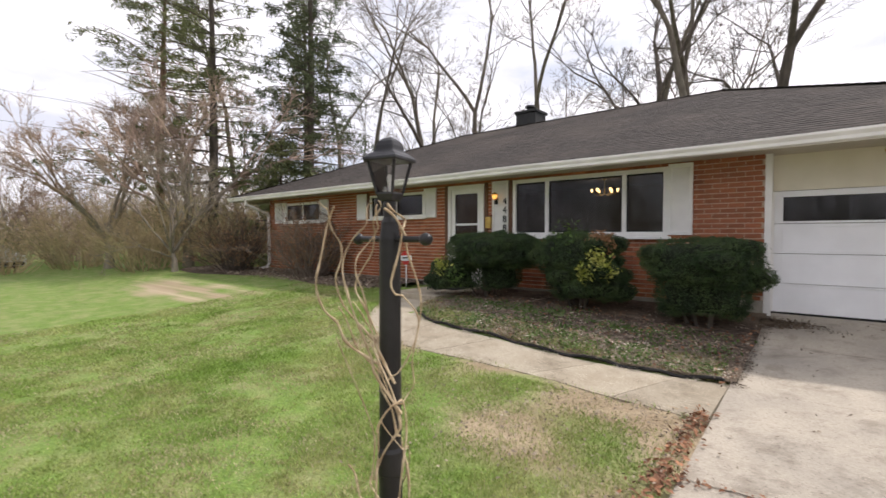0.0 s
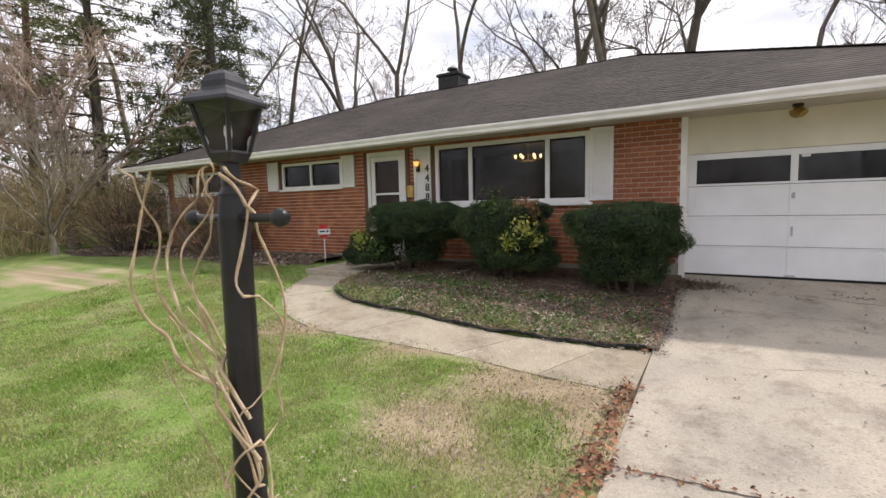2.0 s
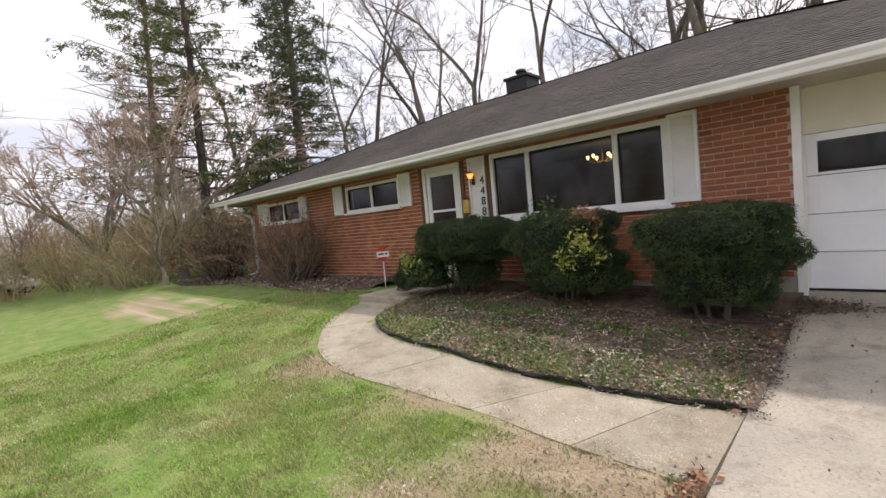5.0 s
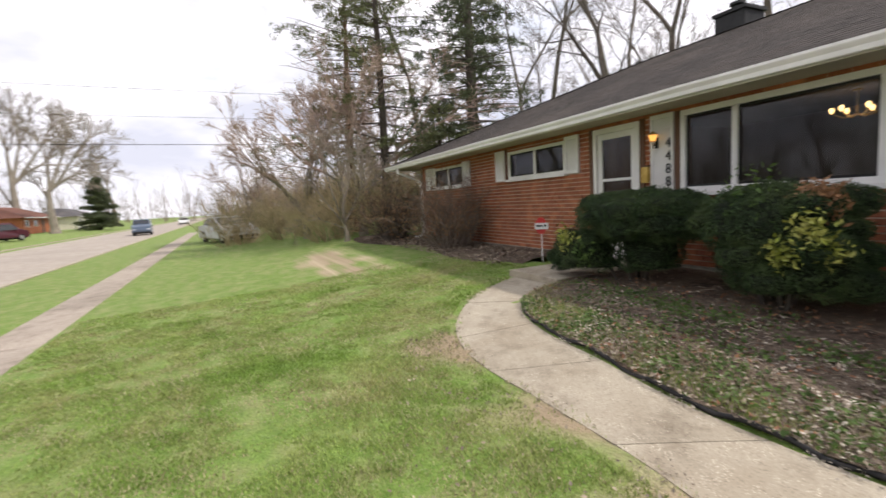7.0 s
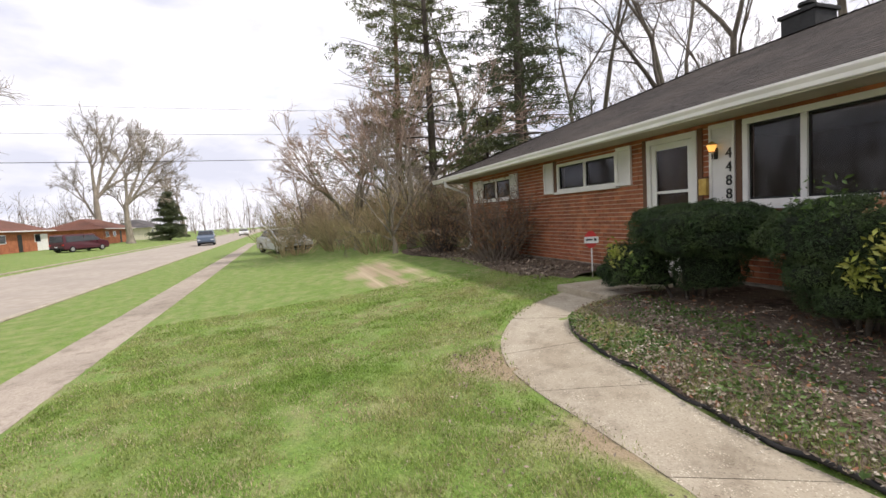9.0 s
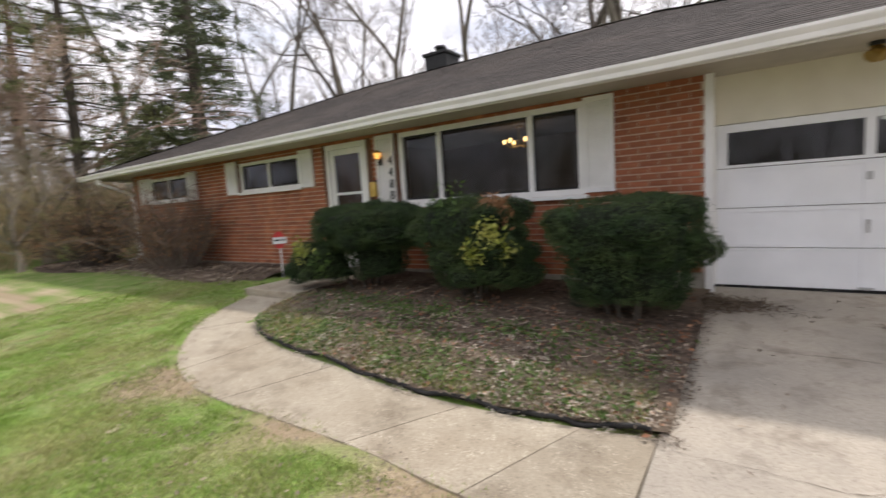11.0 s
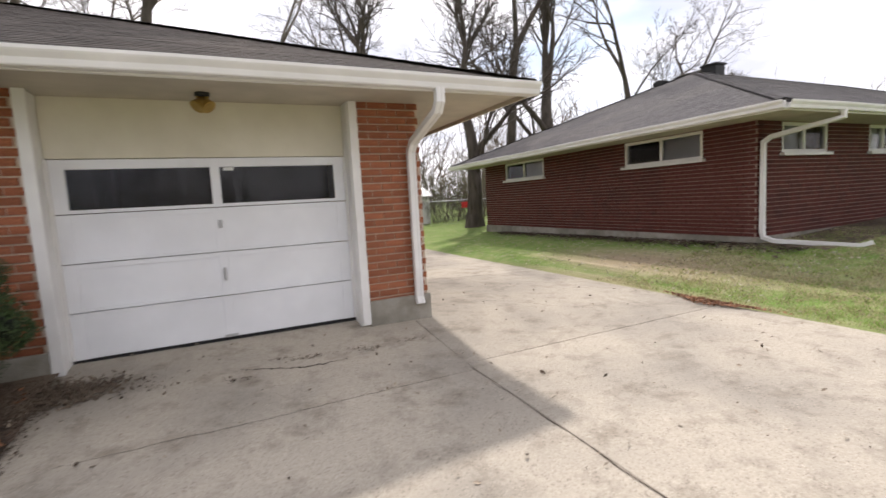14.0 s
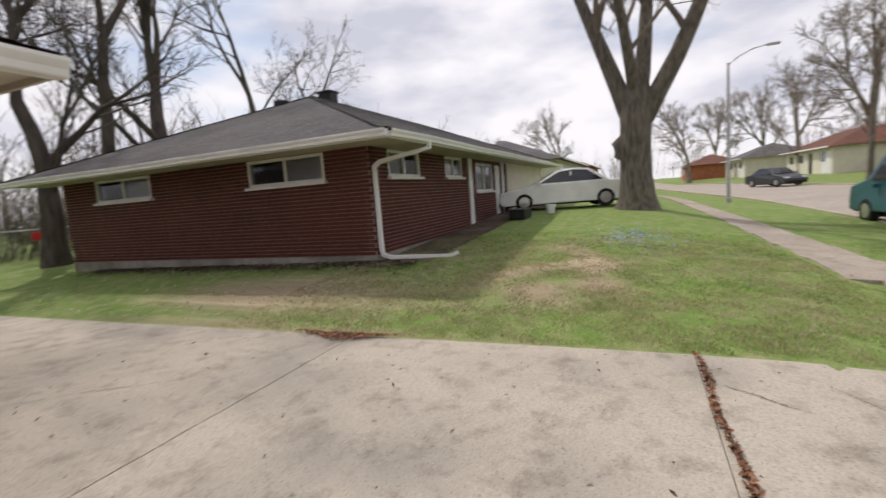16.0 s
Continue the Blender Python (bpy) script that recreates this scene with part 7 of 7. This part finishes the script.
blades("grass", 1, 150000, -10.0, -0.4, -0.4, 6.9, (-1.5, 2.0), 9.0, M["grass"], 0.032, "short green spring grass of the front lawn", 0.6)
blades("grass", 2, 42000, 6.4, 13.5, -0.4, 9.0, (5.5, 4.5), 9.0, M["grass"], 0.032, "short green grass of the neighbour's lawn")
blades("dry_grass", 3, 70000, -10.0, -0.4, -0.4, 6.9, (-1.5, 2.0), 9.0, M["straw"], 0.024, "dry straw-coloured grass among the green", 1.1)
blades("dry_grass", 4, 70000, 6.4, 12.5, 1.0, 9.0, (5.5, 4.5), 9.0, M["straw"], 0.03, "dry straw-coloured grass beside the drive", 1.4)


def litter(name, seed, x, y, size, material, label, lift=0.035, category="leaf litter", tilt=0.45):
    rng = np.random.default_rng(seed)
    at = np.stack([x, y, gz(x, y) + lift + 0.012 * ((x > -0.42) & (x < 6.32) & (y < 8.3)) + rng.uniform(0, 0.02, len(x))], -1)
    v, f = leaves(rng, at, size, 0.9, 0.55, np.tile((0.0, 0.0, 1.0), (len(x), 1)), tilt)
    return tagged(quads(name, v, f, material), label, category, kind="stuff")


rng = np.random.default_rng(21)
x, y = rng.uniform(-5.7, -0.35, 21000), rng.uniform(4.8, 7.6, 21000)
k = on_bed(x, y) & (rng.uniform(0, 1, 21000) < np.clip(0.95 - (y - 4.8) / 2.2, 0.06, 1))
litter("leaf_litter", 22, x[k], y[k], 0.015, M["leaf_dry"], "scattered dry tan leaves on the planting bed", 0.06)
x, y = rng.uniform(-5.6, -0.4, 9000), rng.uniform(4.8, 7.2, 9000)
k = on_bed(x, y) & (rng.uniform(0, 1, 9000) < np.clip(1.0 - (y - 5.2) / 1.5, 0.04, 1)) & (np.sin(x * 3.1 + 2 * np.sin(y * 2.3)) + rng.normal(0, 0.6, 9000) > -0.3)
litter("leaf_litter", 37, x[k], y[k], 0.013, M["leaf_pale"], "bleached grey-tan leaf scraps on the planting bed", 0.066)
x, y = rng.uniform(-5.6, -0.35, 1500), rng.uniform(4.8, 7.0, 1500)
k = on_bed(x, y)
litter("twig_litter", 23, x[k], y[k], 0.02, M["leaf_red"], "rust-brown leaf scraps on the planting bed", 0.06)
hx, hy = [], []
for _ in range(190):
    cx, cy = rng.uniform(-5.0, -0.6), 4.95 + 1.6 * rng.uniform(0, 1) ** 1.6
    n = rng.integers(8, 46)
    hx.append(rng.normal(cx, 0.12, n))
    hy.append(rng.normal(cy, 0.1, n))
hx, hy = np.concatenate(hx), np.concatenate(hy)
k = on_bed(hx, hy)
litter("ground_cover", 24, hx[k], hy[k], 0.021, M["herb"], "low green weeds sprouting in the planting bed", 0.065, "weeds", 0.9)


sticks = Tubes()
srng = np.random.default_rng(51)
for x0, y0 in zip(srng.uniform(-5.1, -0.6, 170), srng.uniform(4.95, 6.9, 170)):
    if on_bed(np.array([x0]), np.array([y0]))[0]:
        a, ln = srng.uniform(0, 6.28), srng.uniform(0.06, 0.3)
        mid = (x0 + 0.5 * ln * math.cos(a), y0 + 0.5 * ln * math.sin(a))
        end = (x0 + ln * math.cos(a + 0.25), y0 + ln * math.sin(a + 0.25))
        sticks.add([(q[0], q[1], float(gz(*q)) + 0.075 + srng.uniform(0, 0.015)) for q in ((x0, y0), mid, end)], [0.0026, 0.0023, 0.0015], 4)
tagged(sticks.make("fallen_twigs", M["leaf_dry"], smooth=False), "thin bleached twigs lying over the planting bed", "twigs", kind="stuff")


def bed_front(x, y):
    inner = np.array([along(WALK_IN, i / 60) for i in range(61)])
    o = np.argsort(inner[:, 0])
    d = y - np.interp(x, inner[o, 0], inner[o, 1])
    return on_bed(x, y) & (d > 0.06) & (d < 0.35 + 0.45 * np.random.default_rng(8).uniform(0, 1, len(x)))


blades("bed_grass", 25, 13000, -5.2, -0.5, 4.8, 6.4, (-2.0, 3.0), 20.0, M["grass"], 0.035, "grass creeping over the front of the planting bed", region=bed_front, up=0.055)
blades("bed_straw", 35, 9500, -5.2, -0.5, 4.8, 6.4, (-2.0, 3.0), 20.0, M["straw"], 0.03, "dry stalks at the front of the planting bed", region=bed_front, up=0.055)


def walk_fringe(x, y):
    d = near_line(x, y, WALK_OUT)
    r = np.random.default_rng(9).uniform(0, 1, len(x))
    return (d < 0.03 + 0.07 * r * (0.6 + 0.5 * np.sin(x * 4.1) + 0.4 * np.sin(x * 9.7))) & (x < -0.5)


blades("walk_grass", 38, 4200, -6.8, -0.5, 3.6, 6.7, (-2.0, 3.0), 20.0, M["grass"], 0.03, "grass creeping over the edge of the walk", region=walk_fringe, up=0.01)
blades("walk_straw", 39, 3600, -6.8, -0.5, 3.6, 6.7, (-2.0, 3.0), 20.0, M["straw"], 0.024, "dry grass lying over the edge of the walk", region=walk_fringe, up=0.01)
s = rng.uniform(0.02, 0.95, 1500)
s = s[np.sin(s * 37) + 0.7 * np.sin(s * 91) + rng.normal(0, 0.4, 1500) > 0.4]
pt = np.array([along(WALK_OUT, a) for a in s]) + rng.normal(0, 0.05, (len(s), 2))
litter("walk_edge_soil", 40, pt[:, 0], pt[:, 1], 0.009, M["leaf_dry"], "dry soil and leaf scraps along the edge of the walk", 0.01)
pt = np.array([along(WALK_IN, a) for a in s]) + rng.normal(0, 0.045, (len(s), 2))
litter("walk_edge_litter", 41, pt[:, 0], pt[:, 1], 0.01, M["leaf_pale"], "leaf scraps spilling from the bed over the walk", 0.01)
cx, cy = np.repeat(rng.uniform(0.2, 2.7, 9), 26), np.repeat(rng.normal(7.45, 0.1, 9), 26)
litter("dirt_clumps", 42, cx + rng.normal(0, 0.08, 234), cy + rng.normal(0, 0.02, 234), 0.011, M["mulch"], "dark dirt clumps washed across the drive", 0.008, "mulch")
x, y = rng.uniform(0.0, 6.3, 34), rng.uniform(0.5, 8.2, 34)
litter("clods", 43, x, y, 0.02, M["mulch"], "small dark clods and leaf bits on the drive", 0.012, "mulch", 0.9)
# soil by the neighbour's wall; its dark pieces also paint the wall's shade on the grass
x, y = 9.78 - np.abs(rng.normal(0, 0.3, 2600)), rng.uniform(7.6, 17.0, 2600)
litter("soil_strip", 45, x, y, 0.04, M["mulch"], "dark soil and leaf mould along the neighbour's wall", 0.022, "mulch", 0.2)
x, y = rng.uniform(6.5, 9.7, 2200), rng.uniform(6.6, 16.0, 2200)
litter("leaf_litter", 46, x, y, 0.018, M["leaf_pale"], "brown leaves lying in the shaded strip of grass", 0.03)
y = rng.normal(6.9, 0.28, 700)
litter("edge_leaves", 44, 6.32 - np.abs(rng.normal(0, 0.1, 700)) * np.exp(-(y - 6.9) ** 2 * 6), y, 0.022, M["leaf_red"], "rust-coloured leaves drifted at the edge of the drive", 0.02)
x, y = -0.36 + rng.normal(0, 0.045, 900), rng.uniform(4.95, 7.9, 900)
litter("soil_crumbs", 36, x, y, 0.011, M["mulch"], "dark soil crumbs over the edge of the drive", 0.012, "mulch")
y = rng.uniform(0.4, 8.0, 1700)
y = y[np.sin(y * 2.3) + 0.6 * np.sin(y * 5.1) + rng.normal(0, 0.5, 1700) > 0.1]
x = -0.5 + rng.normal(0, 0.055, len(y)) * np.clip(1.3 - 0.08 * y, 0.5, 1.3)
litter("edge_leaves", 26, x, y, 0.024, M["leaf_red"], "rust-coloured leaves along the edge of the drive", 0.02)
x = rng.uniform(-0.4, 2.7, 260)
litter("joint_leaves", 47, x, 3.05 + 0.02 * np.sin(x * 4) + rng.normal(0, 0.014, 260) * (1.6 - 0.4 * x), 0.016, M["leaf_red"], "rust-coloured leaves packed into a drive joint", 0.008)
x = rng.uniform(3.6, 6.35, 520)
litter("joint_leaves", 27, x, 3.3 + 0.025 * (x - 3.6) + 0.015 * np.sin(x * 5) + rng.normal(0, 0.012, 520), 0.02, M["leaf_red"], "rust-coloured leaves packed into a drive joint", 0.008)
x, y = rng.uniform(-0.4, 6.4, 620), rng.uniform(-0.3, 9.5, 620)
k = ~((x < 3.3) & (y > 8.6))
litter("debris", 28, x[k], y[k], 0.017, M["leaf_dry"], "specks of dry leaf on the concrete drive", 0.006)
x, y = np.abs(rng.normal(0, 0.26, 1300)) - 0.4, rng.normal(7.6, 0.1, 1300) + 0.0
k = (x > -0.5) & (y < 8.4)
litter("mulch_spill", 29, x[k], y[k], 0.02, M["mulch"], "dark mulch washed out on to the drive", 0.008, "mulch")
x, y = rng.uniform(-17, -7.2, 2600), rng.uniform(6.4, 7.9, 2600)
litter("leaf_litter", 30, x, y, 0.032, M["leaf_dry"], "dry leaves on the mulch bed by the wall", 0.06)
x, y = rng.normal(8.4, 1.1, 1500), rng.normal(8.0, 3.4, 1500)
k = (x > 6.4) & (x < 9.7)
litter("leaf_litter", 31, x[k], y[k], 0.016, M["leaf_dry"], "dry leaves scattered over the strip of grass", 0.02)
x, y = rng.normal(12.4, 0.7, 420), rng.normal(3.85, 0.4, 420)
litter("blue_flowers", 32, x, y, 0.022, M["blue_flower"], "drift of small pale blue flowers in the lawn", 0.05, "flowers", 0.9)
x, y = rng.uniform(-6, -0.5, 16000), rng.uniform(0.0, 4.6, 16000)
k = ~on_paving(x, y) & (worn(x, y) > rng.uniform(0.06, 1.6, 16000))
litter("lawn_leaves", 33, x[k], y[k], 0.014, M["leaf_dry"], "dry leaf scraps lying in the lawn", 0.03)


def crack(pts, w, seed):
    """A jagged dirt-filled crack in the concrete."""
    rng = np.random.default_rng(seed)
    p = np.array(pts, float)
    n = 60
    s = np.linspace(0, len(p) - 1, n)
    q = np.stack([np.interp(s, np.arange(len(p)), p[:, c]) for c in (0, 1)], -1) + np.cumsum(rng.normal(0, 0.004, (n, 2)), 0) * 0.8 + rng.normal(0, 0.006, (n, 2))
    d = np.gradient(q, axis=0)
    d = np.stack([-d[:, 1], d[:, 0]], -1) / (np.linalg.norm(d, axis=1)[:, None] + 1e-9)
    ww = (w * rng.uniform(0.15, 1.0, n) * np.sin(np.linspace(0.15, 3.0, n)))[:, None]
    z = gz(q[:, 0], q[:, 1])[:, None] + 0.017
    v = np.concatenate([np.concatenate([q - d * ww, z], 1), np.concatenate([q + d * ww, z], 1)])
    i = np.arange(n - 1)
    quads("crack", v, np.stack([i, i + 1, i + 1 + n, i + n], -1), M["crack"], driveway, "dark dirt-filled crack")


for i, (pts, w) in enumerate((((( -0.3, 4.95), (0.4, 4.9), (1.0, 5.1), (1.7, 4.85), (2.9, 4.75)), 0.0032), (((3.3, 8.85), (3.75, 8.6), (4.3, 8.15), (4.75, 7.68), (5.35, 7.25)), 0.006), (((5.75, 3.25), (5.6, 3.05), (5.5, 2.85)), 0.006), (((MID, 8.0), (MID, 4.0), (MID, 0.0)), 0.007), (((-0.4, 3.06), (1.0, 3.05), (2.8, 3.05)), 0.014),
                              (((3.2, 3.3), (4.5, 3.33), (6.3, 3.37)), 0.02), (((-0.3, 6.62), (1.5, 6.62), (2.8, 6.62)), 0.004), (((2.9, 6.78), (6.2, 6.78)), 0.003), (((5.9, 2.6), (5.4, 2.2), (5.2, 1.6)), 0.006),
                              (((1.0, 7.5), (1.5, 7.3), (1.9, 7.35)), 0.02), (((0.4, 2.4), (1.1, 1.9), (1.3, 1.2)), 0.006))):
    crack(pts, w, 100 + i)

lay_bricks()
